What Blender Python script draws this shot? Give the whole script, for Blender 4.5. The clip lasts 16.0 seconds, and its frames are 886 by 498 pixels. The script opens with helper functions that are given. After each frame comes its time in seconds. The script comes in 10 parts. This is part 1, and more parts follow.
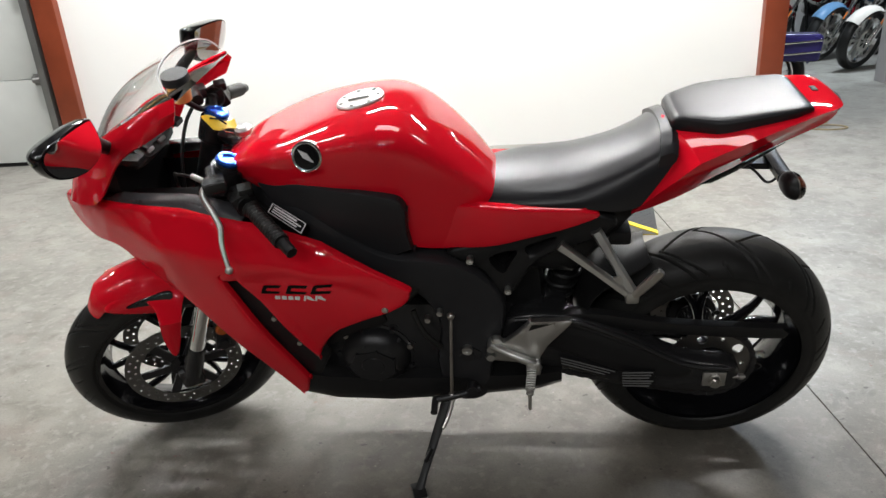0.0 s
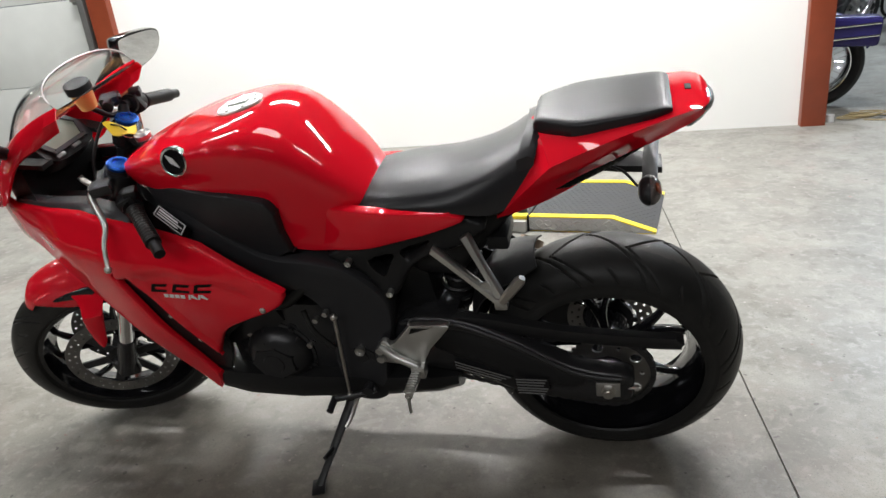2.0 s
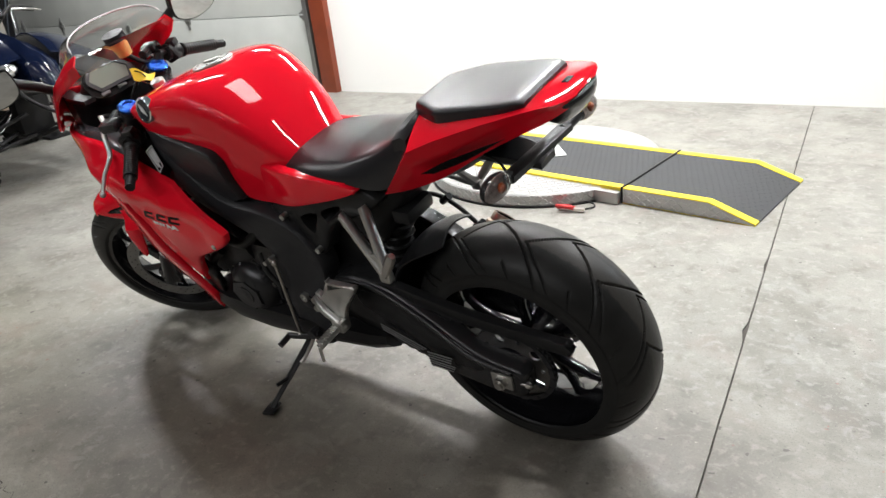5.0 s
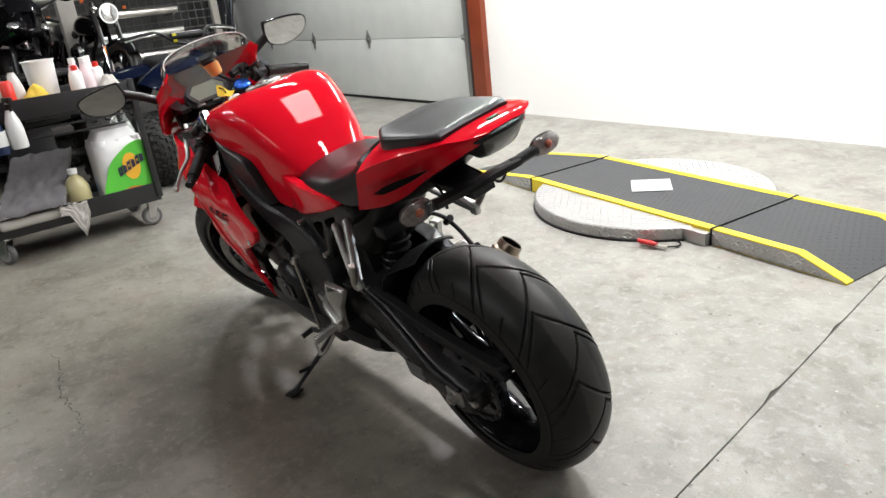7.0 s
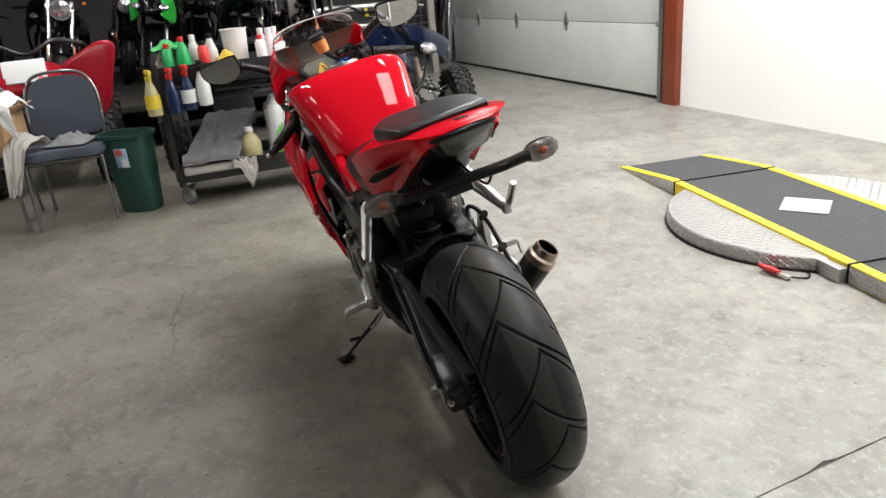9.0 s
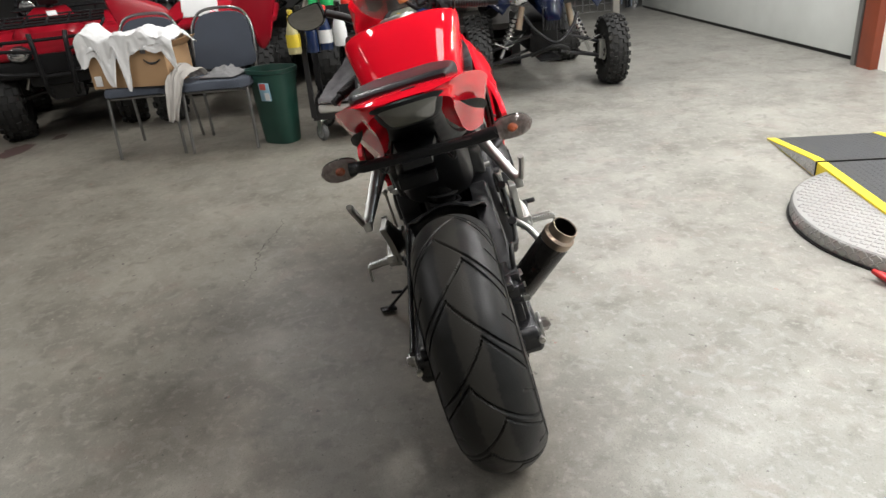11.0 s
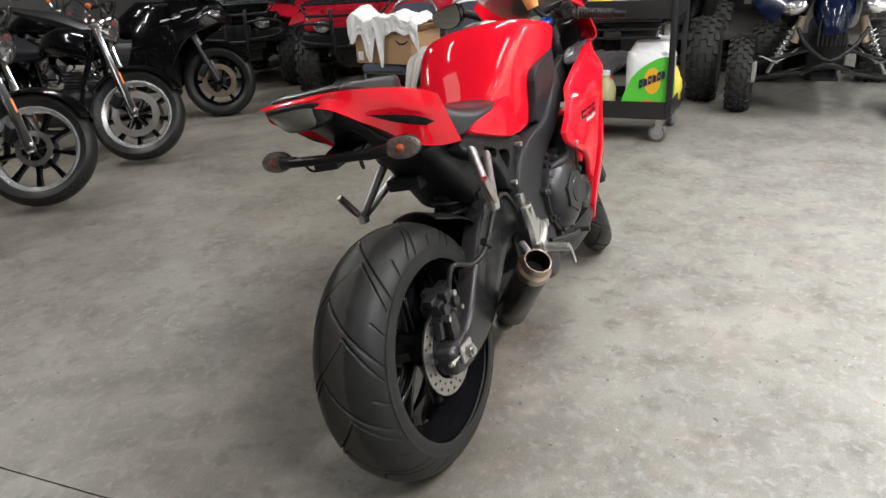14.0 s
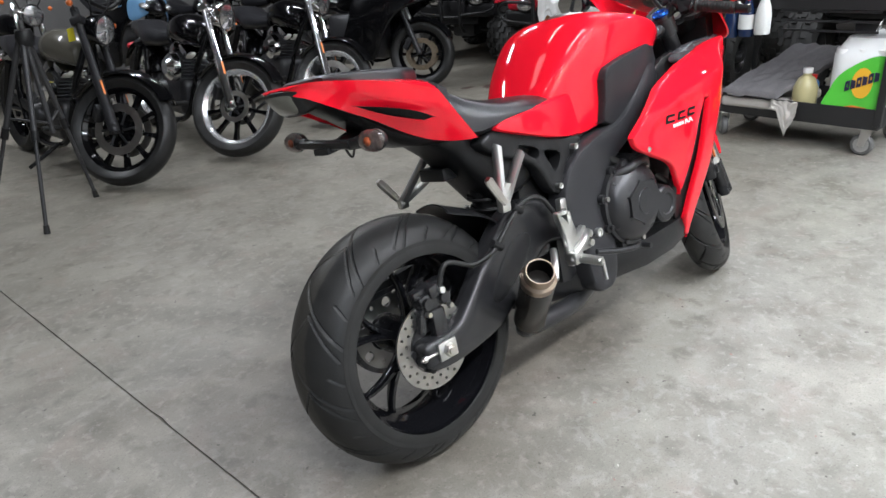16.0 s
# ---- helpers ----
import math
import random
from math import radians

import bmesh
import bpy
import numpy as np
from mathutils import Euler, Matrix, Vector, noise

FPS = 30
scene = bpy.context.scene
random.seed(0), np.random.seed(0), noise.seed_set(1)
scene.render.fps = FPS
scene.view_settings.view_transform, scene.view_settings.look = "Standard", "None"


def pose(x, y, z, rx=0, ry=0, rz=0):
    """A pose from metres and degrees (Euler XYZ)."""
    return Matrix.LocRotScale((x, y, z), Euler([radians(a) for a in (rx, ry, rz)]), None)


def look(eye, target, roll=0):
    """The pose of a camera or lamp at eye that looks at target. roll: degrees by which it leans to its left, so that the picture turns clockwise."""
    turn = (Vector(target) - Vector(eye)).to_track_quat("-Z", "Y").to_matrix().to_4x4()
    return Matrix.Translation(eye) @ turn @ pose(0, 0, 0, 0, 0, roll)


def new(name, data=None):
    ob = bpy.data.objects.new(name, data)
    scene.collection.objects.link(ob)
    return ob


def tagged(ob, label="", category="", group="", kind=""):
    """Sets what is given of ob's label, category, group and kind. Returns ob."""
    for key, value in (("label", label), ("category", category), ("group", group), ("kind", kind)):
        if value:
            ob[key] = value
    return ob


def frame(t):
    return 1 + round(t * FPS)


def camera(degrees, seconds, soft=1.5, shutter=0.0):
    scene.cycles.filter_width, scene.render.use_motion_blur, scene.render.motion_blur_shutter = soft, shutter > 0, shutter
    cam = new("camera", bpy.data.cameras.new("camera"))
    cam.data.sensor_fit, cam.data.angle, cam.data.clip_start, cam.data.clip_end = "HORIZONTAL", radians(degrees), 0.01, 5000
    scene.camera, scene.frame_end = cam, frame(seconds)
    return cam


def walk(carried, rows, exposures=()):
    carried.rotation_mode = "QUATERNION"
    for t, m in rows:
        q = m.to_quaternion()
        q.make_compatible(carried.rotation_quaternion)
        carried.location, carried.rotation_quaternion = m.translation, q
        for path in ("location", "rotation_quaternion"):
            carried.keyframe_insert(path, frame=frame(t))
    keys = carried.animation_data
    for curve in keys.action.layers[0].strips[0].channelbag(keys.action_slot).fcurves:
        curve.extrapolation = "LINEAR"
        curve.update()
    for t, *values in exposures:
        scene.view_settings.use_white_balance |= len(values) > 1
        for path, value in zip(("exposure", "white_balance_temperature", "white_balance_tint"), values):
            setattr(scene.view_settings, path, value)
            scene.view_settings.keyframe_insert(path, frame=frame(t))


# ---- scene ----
cam = camera(65.4, 16.0)
PATH = [
    (0, (-0.416, -1.692, 1.224), (-0.69, 0.148, 0.489), -3.9),
    (0.5, (-0.285, -1.692, 1.224), (-0.625, 0.136, 0.487), -4.6),
    (1, (-0.141, -1.703, 1.219), (-0.58, 0.118, 0.518), -6.0),
    (1.5, (-0.037, -1.646, 1.216), (-0.517, 0.155, 0.492), -6.6),
    (2, (0.067, -1.592, 1.207), (-0.472, 0.189, 0.473), -6.3),
    (2.5, (0.207, -1.579, 1.208), (-0.455, 0.163, 0.482), -6.4),
    (3, (0.339, -1.563, 1.211), (-0.435, 0.12, 0.458), -7.0),
    (3.5, (0.446, -1.493, 1.204), (-0.41, 0.142, 0.433), -6.9),
    (3.7, (0.498, -1.446, 1.202), (-0.407, 0.162, 0.431), -7.1),
    (5.8, (0.93, -1.18, 1.222), (-0.4, 0.08, 0.421), -7.2),
    (6, (0.99, -1.146, 1.222), (-0.405, 0.059, 0.446), -7.6),
    (6.5, (1.128, -1.072, 1.222), (-0.378, 0.012, 0.478), -7.1),
    (7, (1.191, -0.985, 1.208), (-0.344, 0.076, 0.487), -6.6),
    (7.5, (1.234, -0.877, 1.209), (-0.353, 0.107, 0.492), -5.5),
    (8, (1.307, -0.773, 1.209), (-0.382, 0.037, 0.508), -6.1),
    (8.5, (1.398, -0.661, 1.21), (-0.367, -0.024, 0.516), -6.0),
    (9, (1.407, -0.539, 1.193), (-0.388, -0.024, 0.476), -5.2),
    (9.5, (1.408, -0.44, 1.204), (-0.403, -0.057, 0.447), -4.6),
    (11.8, (1.44, 0.172, 1.198), (-0.374, -0.099, 0.4), -5.1),
    (12, (1.441, 0.234, 1.205), (-0.368, -0.103, 0.42), -4.9),
    (12.5, (1.432, 0.38, 1.204), (-0.352, -0.11, 0.442), -4.6),
    (13, (1.347, 0.501, 1.195), (-0.398, -0.099, 0.425), -4.5),
    (13.5, (1.279, 0.623, 1.188), (-0.403, -0.098, 0.382), -4.7),
    (14, (1.244, 0.778, 1.203), (-0.359, -0.118, 0.412), -3.8),
    (14.5, (1.198, 0.886, 1.201), (-0.322, -0.147, 0.412), -3.1),
    (15, (1.077, 0.986, 1.197), (-0.349, -0.155, 0.381), -3.1),
    (15.5, (0.977, 1.073, 1.195), (-0.346, -0.185, 0.377), -3.6),
    (16, (0.884, 1.199, 1.208), (-0.286, -0.206, 0.397), -4.0),
]
walk(cam, [(t, look(eye, target, roll)) for t, eye, target, roll in PATH], exposures=[(0.0, -0.08, 6450, 10), (3.5, 0.09, 6400, 10), (6.0, 0.22, 6420, 10), (7.5, 0.1, 6450, 10), (9.0, 0.02, 6500, 10), (12.5, 0.07, 6520, 10), (14.0, 0.08, 6420, 10), (15.0, 0.20, 6180, 10), (16.0, 0.23, 6020, 10)])

# the room's light: rows of fluorescent fixtures under the ceiling
CEIL = 3.45
world = bpy.data.worlds.new("world")
scene.world = world
world.use_nodes = True
world.node_tree.nodes["Background"].inputs[0].default_value = (0.75, 0.85, 1.0, 1)
world.node_tree.nodes["Background"].inputs[1].default_value = 0.25


def tube_lamp(x, y, watts, turn=0.0, length=1.25, width=0.07, z=CEIL - 0.12, colour=(1.0, 0.99, 0.98)):
    data = bpy.data.lights.new("fluorescent_lamp", "AREA")
    data.shape, data.size, data.size_y = "RECTANGLE", length, width
    data.energy, data.color = watts, colour
    lamp = new("fluorescent_lamp", data)
    lamp.matrix_world = pose(x, y, z, 0, 0, turn)
    return lamp


LAMPS = [(-3.2, 2.3, 84), (-1.2, 2.3, 116), (0.9, 2.3, 112), (-2.5, 0.55, 26), (1.6, 0.5, 15), (-3.2, -1.5, 15), (-1.2, -2.4, 5),
         (-3.2, -4.9, 40), (-1.1, -4.9, 66), (1.0, -4.9, 50), (-6.3, 1.8, 60), (-4.9, -1.7, 42)]
for lx, ly, lw in LAMPS:
    tube_lamp(lx, ly, lw, 2.3)
# two square-ended troffers among the strip lights
tube_lamp(-0.35, 0.40, 20, 2.3, 1.15, 0.5)
tube_lamp(0.55, -2.4, 4, 2.3, 1.15, 0.5)
# cool lamp added for the showroom's bluish daylight; its source is unseen
tube_lamp(2.9, 6.0, 190, 0, colour=(0.80, 0.90, 1.0))

# ---- modelling helpers ----
from mathutils import geometry


def mat(name, col, rough=0.5, metal=0.0, var=0.12, scale=6.0, bump=0.0, bscale=120.0, coat=0.0, spec=0.5, rvar=0.15, fleck=0.0):
    """A surface with slow variation, fine grain and a little relief."""
    m = bpy.data.materials.new(name)
    m.use_nodes = True
    nt = m.node_tree
    p = nt.nodes["Principled BSDF"]
    tc = nt.nodes.new("ShaderNodeTexCoord")
    n1 = nt.nodes.new("ShaderNodeTexNoise")
    n1.inputs["Scale"].default_value, n1.inputs["Detail"].default_value = scale, 5
    n2 = nt.nodes.new("ShaderNodeTexNoise")
    n2.inputs["Scale"].default_value, n2.inputs["Detail"].default_value = bscale, 3
    nt.links.new(tc.outputs["Object"], n1.inputs["Vector"])
    nt.links.new(tc.outputs["Object"], n2.inputs["Vector"])
    mix = nt.nodes.new("ShaderNodeMix")
    mix.data_type = "RGBA"
    mix.inputs[6].default_value = (*[max(0, c * (1 - var)) for c in col], 1)
    mix.inputs[7].default_value = (*[min(1, c * (1 + var)) for c in col], 1)
    nt.links.new(n1.outputs["Fac"], mix.inputs[0])
    out = mix.outputs[2]
    if fleck:
        mx = nt.nodes.new("ShaderNodeMix")
        mx.data_type, mx.blend_type = "RGBA", "OVERLAY"
        mx.inputs[0].default_value = fleck
        nt.links.new(out, mx.inputs[6])
        nt.links.new(n2.outputs["Fac"], mx.inputs[7])
        out = mx.outputs[2]
    nt.links.new(out, p.inputs["Base Color"])
    mr = nt.nodes.new("ShaderNodeMapRange")
    mr.inputs[3].default_value, mr.inputs[4].default_value = max(0.01, rough * (1 - rvar)), min(1, rough * (1 + rvar))
    nt.links.new(n1.outputs["Fac"], mr.inputs[0])
    nt.links.new(mr.outputs[0], p.inputs["Roughness"])
    p.inputs["Metallic"].default_value = metal
    p.inputs["Coat Weight"].default_value, p.inputs["Coat Roughness"].default_value = coat, 0.03
    p.inputs["Specular IOR Level"].default_value = spec
    if bump:
        b = nt.nodes.new("ShaderNodeBump")
        b.inputs["Strength"].default_value, b.inputs["Distance"].default_value = bump, 0.002
        nt.links.new(n2.outputs["Fac"], b.inputs["Height"])
        nt.links.new(b.outputs[0], p.inputs["Normal"])
    return m


def glass(name, col, rough=0.02, ior=1.45, alpha=1.0):
    m = bpy.data.materials.new(name)
    m.use_nodes = True
    p = m.node_tree.nodes["Principled BSDF"]
    p.inputs["Base Color"].default_value = (*col, 1)
    p.inputs["Roughness"].default_value = rough
    p.inputs["Transmission Weight"].default_value = 1.0
    p.inputs["IOR"].default_value = ior
    return m


def thing(name, m, label="", category="", group="", kind=""):
    ob = new(name)
    ob.empty_display_size = 0.1
    ob.matrix_world = m
    return tagged(ob, label, category, group, kind)


def mesh(name, bm, material, sharp=38):
    bmesh.ops.recalc_face_normals(bm, faces=bm.faces)
    me = bpy.data.meshes.new(name)
    bm.to_mesh(me)
    bm.free()
    for f in me.polygons:
        f.use_smooth = True
    me.set_sharp_from_angle(angle=radians(sharp))
    if material:
        me.materials.append(material)
    return me


def part(name, bm, material, parent, label="", sharp=38):
    """Links a bmesh as one mesh under a thing or a part."""
    ob = new(name, mesh(name, bm, material, sharp))
    ob.parent = parent
    return tagged(ob, label)


def solo(name, bm, material, m, label, category, group="", kind="", sharp=38):
    """A thing of one mesh."""
    ob = new(name, mesh(name, bm, material, sharp))
    ob.matrix_world = m
    return tagged(ob, label, category, group, kind)


def box(bm, size, m=None, bevel=0.0, seg=2):
    vs = bmesh.ops.create_cube(bm, size=1.0)["verts"]
    bmesh.ops.transform(bm, matrix=(m or Matrix()) @ Matrix.Diagonal((*size, 1)), verts=vs)
    if bevel:
        es = list({e for v in vs for e in v.link_edges})
        bmesh.ops.bevel(bm, geom=es, offset=bevel, segments=seg, profile=0.6, affect="EDGES")
    return bm


def ring_loft(bm, rings, close=True, cap0=True, cap1=True):
    rows = [[bm.verts.new(p) for p in r] for r in rings]
    n = len(rows[0])
    for a, b in zip(rows, rows[1:]):
        for i in range(n if close else n - 1):
            j = (i + 1) % n
            bm.faces.new((a[i], a[j], b[j], b[i]))
    if close and cap0:
        bm.faces.new(rows[0])
    if close and cap1:
        bm.faces.new(rows[-1])
    return rows


def rod(bm, p0, p1, r0, r1=None, seg=14, cap=True):
    p0, p1 = Vector(p0), Vector(p1)
    q = (p1 - p0).to_track_quat("Z", "Y").to_matrix()
    r1 = r0 if r1 is None else r1
    ring = lambda p, r: [p + q @ Vector((r * math.cos(2 * math.pi * i / seg), r * math.sin(2 * math.pi * i / seg), 0)) for i in range(seg)]
    ring_loft(bm, [ring(p0, r0), ring(p1, r1)], True, cap, cap)
    return bm


def spline(pts, n=8, closed=False):
    """Catmull-Rom through points."""
    pts = [Vector(p) for p in pts]
    out = []
    k = len(pts)
    for i in range(k if closed else k - 1):
        g = (lambda j: pts[j % k]) if closed else (lambda j: pts[min(max(j, 0), k - 1)])
        a, b, c, d = g(i - 1), g(i), g(i + 1), g(i + 2)
        for s in range(n):
            t = s / n
            out.append(0.5 * ((2 * b) + (c - a) * t + (2 * a - 5 * b + 4 * c - d) * t * t + (3 * b - a - 3 * c + d) * t ** 3))
    if not closed:
        out.append(pts[-1])
    return out


def hose(bm, pts, r, n=8, seg=10, closed=False):
    path = spline(pts, n, closed)
    rings = []
    up = Vector((0.13, 0.21, 0.97))
    for i, p in enumerate(path):
        d = (path[min(i + 1, len(path) - 1)] - path[max(i - 1, 0)]).normalized()
        s = d.cross(up)
        if s.length < 0.1:
            s = d.cross(Vector((1, 0, 0)))
        s.normalize()
        t = s.cross(d)
        rr = r(i / (len(path) - 1)) if callable(r) else r
        rings.append([p + rr * (math.cos(2 * math.pi * k / seg) * s + math.sin(2 * math.pi * k / seg) * t) for k in range(seg)])
    if closed:
        rings.append(rings[0])
    ring_loft(bm, rings, True, not closed, not closed)
    return bm


def lathe(bm, prof, m=None, seg=48, closed=False):
    """Profile of (radius, along) turned about the local y axis."""
    m = m or Matrix()
    rings = [[m @ Vector((r * math.cos(2 * math.pi * i / seg), a, r * math.sin(2 * math.pi * i / seg))) for i in range(seg)] for r, a in prof]
    if closed:
        rings.append(rings[0])
    ring_loft(bm, rings, True, not closed, not closed)
    if closed:
        bmesh.ops.remove_doubles(bm, verts=bm.verts, dist=1e-5)
    return bm


def ball(bm, c, radii, m=None, u=16, v=10):
    vs = bmesh.ops.create_uvsphere(bm, u_segments=u, v_segments=v, radius=1.0)["verts"]
    bmesh.ops.transform(bm, matrix=Matrix.Translation(c) @ (m or Matrix()) @ Matrix.Diagonal((*radii, 1)), verts=vs)
    return bm


def inside(p, poly):
    x, y = p
    hit = False
    for (x0, y0), (x1, y1) in zip(poly, poly[1:] + poly[:1]):
        if (y0 > y) != (y1 > y) and x < (x1 - x0) * (y - y0) / (y1 - y0) + x0:
            hit = not hit
    return hit


def edge_far(p, poly):
    """Distance of a point from an outline."""
    p = np.array(p)
    a = np.array(poly)
    b = np.roll(a, -1, 0)
    d = b - a
    t = np.clip(((p - a) * d).sum(1) / np.maximum((d * d).sum(1), 1e-12), 0, 1)
    return float(np.sqrt(((a + t[:, None] * d - p) ** 2).sum(1).min()))


def dense(poly, step):
    out = []
    for (x0, y0), (x1, y1) in zip(poly, poly[1:] + poly[:1]):
        n = max(1, round(math.hypot(x1 - x0, y1 - y0) / step))
        out += [(x0 + (x1 - x0) * i / n, y0 + (y1 - y0) * i / n) for i in range(n)]
    return out


def soft(poly, n=5, keep=()):
    """Rounds an outline; keep: indices of corners that stay sharp."""
    pts = []
    for i, p in enumerate(poly):
        pts += [p, p] if i in keep else [p]
    res = [(v.x, v.y) for v in spline([(*p, 0) for p in pts], n, True)]
    out = []
    for p in res:
        if not out or math.hypot(p[0] - out[-1][0], p[1] - out[-1][1]) > 1e-4:
            out.append(p)
    return out


def fill(outer, holes=(), grid=0.0, rings=()):
    """Triangles of an outline with holes: points, triangles, boundary loops as index lists."""
    pts, edges, loops = [], [], []
    for loop in (outer, *holes):
        k = len(pts)
        pts += loop
        ids = list(range(k, k + len(loop)))
        loops.append(ids)
        edges += list(zip(ids, ids[1:] + ids[:1]))
    extra = []
    if grid:
        xs, ys = [p[0] for p in outer], [p[1] for p in outer]
        ny = int((max(ys) - min(ys)) / (grid * 0.866)) + 1
        nx = int((max(xs) - min(xs)) / grid) + 1
        for j in range(ny):
            for i in range(nx):
                p = (min(xs) + (i + 0.5 * (j % 2)) * grid, min(ys) + j * grid * 0.866)
                if inside(p, outer) and not any(inside(p, h) for h in holes) and min(edge_far(p, q) for q in (outer, *holes)) > grid * 0.55 + (max(rings) if rings else 0):
                    extra.append(p)
        for r in rings:
            for (x0, y0), (x1, y1) in zip(outer, outer[1:] + outer[:1]):
                L = math.hypot(x1 - x0, y1 - y0)
                for sgn in (1, -1):
                    q = ((x0 + x1) / 2 - sgn * (y1 - y0) / L * r, (y0 + y1) / 2 + sgn * (x1 - x0) / L * r)
                    if inside(q, outer) and edge_far(q, outer) > r * 0.9 and not any(inside(q, h) for h in holes):
                        extra.append(q)
    res = geometry.delaunay_2d_cdt([Vector(p) for p in pts + extra], edges, [], 0, 1e-6)
    vs, fs, orig = [(v.x, v.y) for v in res[0]], res[2], res[3]
    back = {}
    for i, o in enumerate(orig):
        for k in o:
            back[k] = i
    tris = []
    for f in fs:
        c = (sum(vs[i][0] for i in f) / len(f), sum(vs[i][1] for i in f) / len(f))
        if inside(c, outer) and not any(inside(c, h) for h in holes):
            tris.append(list(f))
    return vs, tris, [[back[i] for i in l if i in back] for l in loops]


def plate(bm, outer, thick, m=None, holes=(), grid=0.0, place=None):
    """A flat plate with holes, in the plane x, z with its thickness along y; place(x, z, side) may bend it."""
    m = m or Matrix()
    vs, tris, loops = fill(list(outer), [list(h) for h in holes], grid)
    sides = []
    for s in (-0.5, 0.5):
        sides.append([bm.verts.new(m @ Vector(place(x, z, s) if place else (x, s * thick, z))) for x, z in vs])
    for a, b, c in tris:
        bm.faces.new((sides[0][a], sides[0][b], sides[0][c]))
        bm.faces.new((sides[1][c], sides[1][b], sides[1][a]))
    for l in loops:
        for i, j in zip(l, l[1:] + l[:1]):
            if i != j:
                try:
                    bm.faces.new((sides[0][i], sides[0][j], sides[1][j], sides[1][i]))
                except ValueError:
                    pass
    return bm


def bulge(knots, smooth=0.0):
    """A smooth height over (x, z) through a few knots (x, z, height)."""
    k = np.array(knots, float)
    d = np.sqrt(((k[:, None, :2] - k[None, :, :2]) ** 2).sum(-1))
    n = len(k)
    a = np.zeros((n + 3, n + 3))
    a[:n, :n] = d ** 1.5 + smooth * np.eye(n)
    a[:n, n:] = np.c_[k[:, :2], np.ones(n)]
    a[n:, :n] = a[:n, n:].T
    c = np.linalg.solve(a, np.r_[k[:, 2], 0, 0, 0])

    def f(x, z):
        r = np.sqrt(((k[:, :2] - (x, z)) ** 2).sum(1)) ** 1.5
        return float(r @ c[:n] + c[n] * x + c[n + 1] * z + c[n + 2])

    return f


def shell(bm, outer, f, side=1, thick=0.004, grid=0.014, roll=0.010, holes=(), depth=None, step=0.012):
    """A body panel: an outline in x, z pushed out sideways by f(x, z), with rolled edges and a returned rim."""
    outer = dense(list(outer), step)
    holes = [dense(list(h), step) for h in holes]
    vs, tris, loops = fill(outer, holes, grid, (roll * 0.35, roll) if roll else ())
    top, low = [], []
    for x, z in vs:
        d = min(edge_far((x, z), q) for q in (outer, *holes))
        k = max(0.0, 1 - d / roll) if roll else 0
        w = f(x, z) - roll * 0.7 * (1 - math.sqrt(max(0, 1 - k * k)))
        top.append(bm.verts.new((x, side * w, z)))
        low.append(bm.verts.new((x, side * (w - thick - (depth or 0) * (d < 1e-4)), z)))
    for a, b, c in tris:
        bm.faces.new((top[a], top[b], top[c]))
        bm.faces.new((low[c], low[b], low[a]))
    for l in loops:
        for i, j in zip(l, l[1:] + l[:1]):
            if i != j:
                try:
                    bm.faces.new((top[i], top[j], low[j], low[i]))
                except ValueError:
                    pass
    return bm


def curve(xs, ys):
    """Smooth interpolation of ys over xs (Catmull-Rom by chord)."""
    xs, ys = list(xs), list(ys)

    def f(x):
        i = max(0, min(len(xs) - 2, next((k for k in range(len(xs) - 1) if x <= xs[k + 1]), len(xs) - 2)))
        h = xs[i + 1] - xs[i]
        t = (x - xs[i]) / h
        m0 = (ys[i + 1] - ys[i - 1]) / (xs[i + 1] - xs[i - 1]) if i else (ys[1] - ys[0]) / (xs[1] - xs[0])
        m1 = (ys[i + 2] - ys[i]) / (xs[i + 2] - xs[i]) if i + 2 < len(xs) else (ys[-1] - ys[-2]) / (xs[-1] - xs[-2])
        return (2 * t ** 3 - 3 * t * t + 1) * ys[i] + (t ** 3 - 2 * t * t + t) * h * m0 + (-2 * t ** 3 + 3 * t * t) * ys[i + 1] + (t ** 3 - t * t) * h * m1

    return f


def circle(cx, cz, r, n=24, a0=0.0):
    return [(cx + r * math.cos(2 * math.pi * i / n + a0), cz + r * math.sin(2 * math.pi * i / n + a0)) for i in range(n)]

# ---- materials ----
RED = mat("red_paint", (0.70, 0.0065, 0.020), 0.50, coat=0.85, var=0.03, rvar=0.05, spec=0.0)
WHITE = mat("white_wall_paint", (0.86, 0.86, 0.83), 0.55, var=0.03, scale=1.2, bump=0.05)
WOODR = mat("red_brown_stained_wood", (0.22, 0.045, 0.018), 0.35, var=0.35, scale=5, bump=0.1)
GREYP = mat("grey_plaster", (0.35, 0.34, 0.32), 0.8, var=0.1, scale=1.0)
DOORP = mat("garage_door_paint", (0.58, 0.60, 0.57), 0.45, var=0.12, scale=3.5, bump=0.15, bscale=90)
RUBBER = mat("tyre_rubber", (0.0145, 0.0145, 0.014), 0.40, var=0.5, scale=22, bump=0.2, bscale=260, spec=0.30, rvar=0.3)
BLACKP = mat("black_plastic", (0.0130, 0.0130, 0.0135), 0.32, var=0.2, bump=0.2, bscale=500, spec=0.2)
MATTE = mat("matte_black_frame_paint", (0.015, 0.015, 0.016), 0.25, var=0.2, bump=0.12, bscale=700, spec=0.42)
SPARM = mat("charcoal_frame_paint", (0.021, 0.021, 0.023), 0.36, var=0.15, bump=0.2, bscale=700, spec=0.25)
GLOSSB = mat("gloss_black_paint", (0.005, 0.005, 0.006), 0.10, coat=0.2, var=0.1, spec=0.35)
VINYL = mat("black_vinyl", (0.013, 0.013, 0.015), 0.31, var=0.12, bump=0.14, bscale=420, spec=0.36)
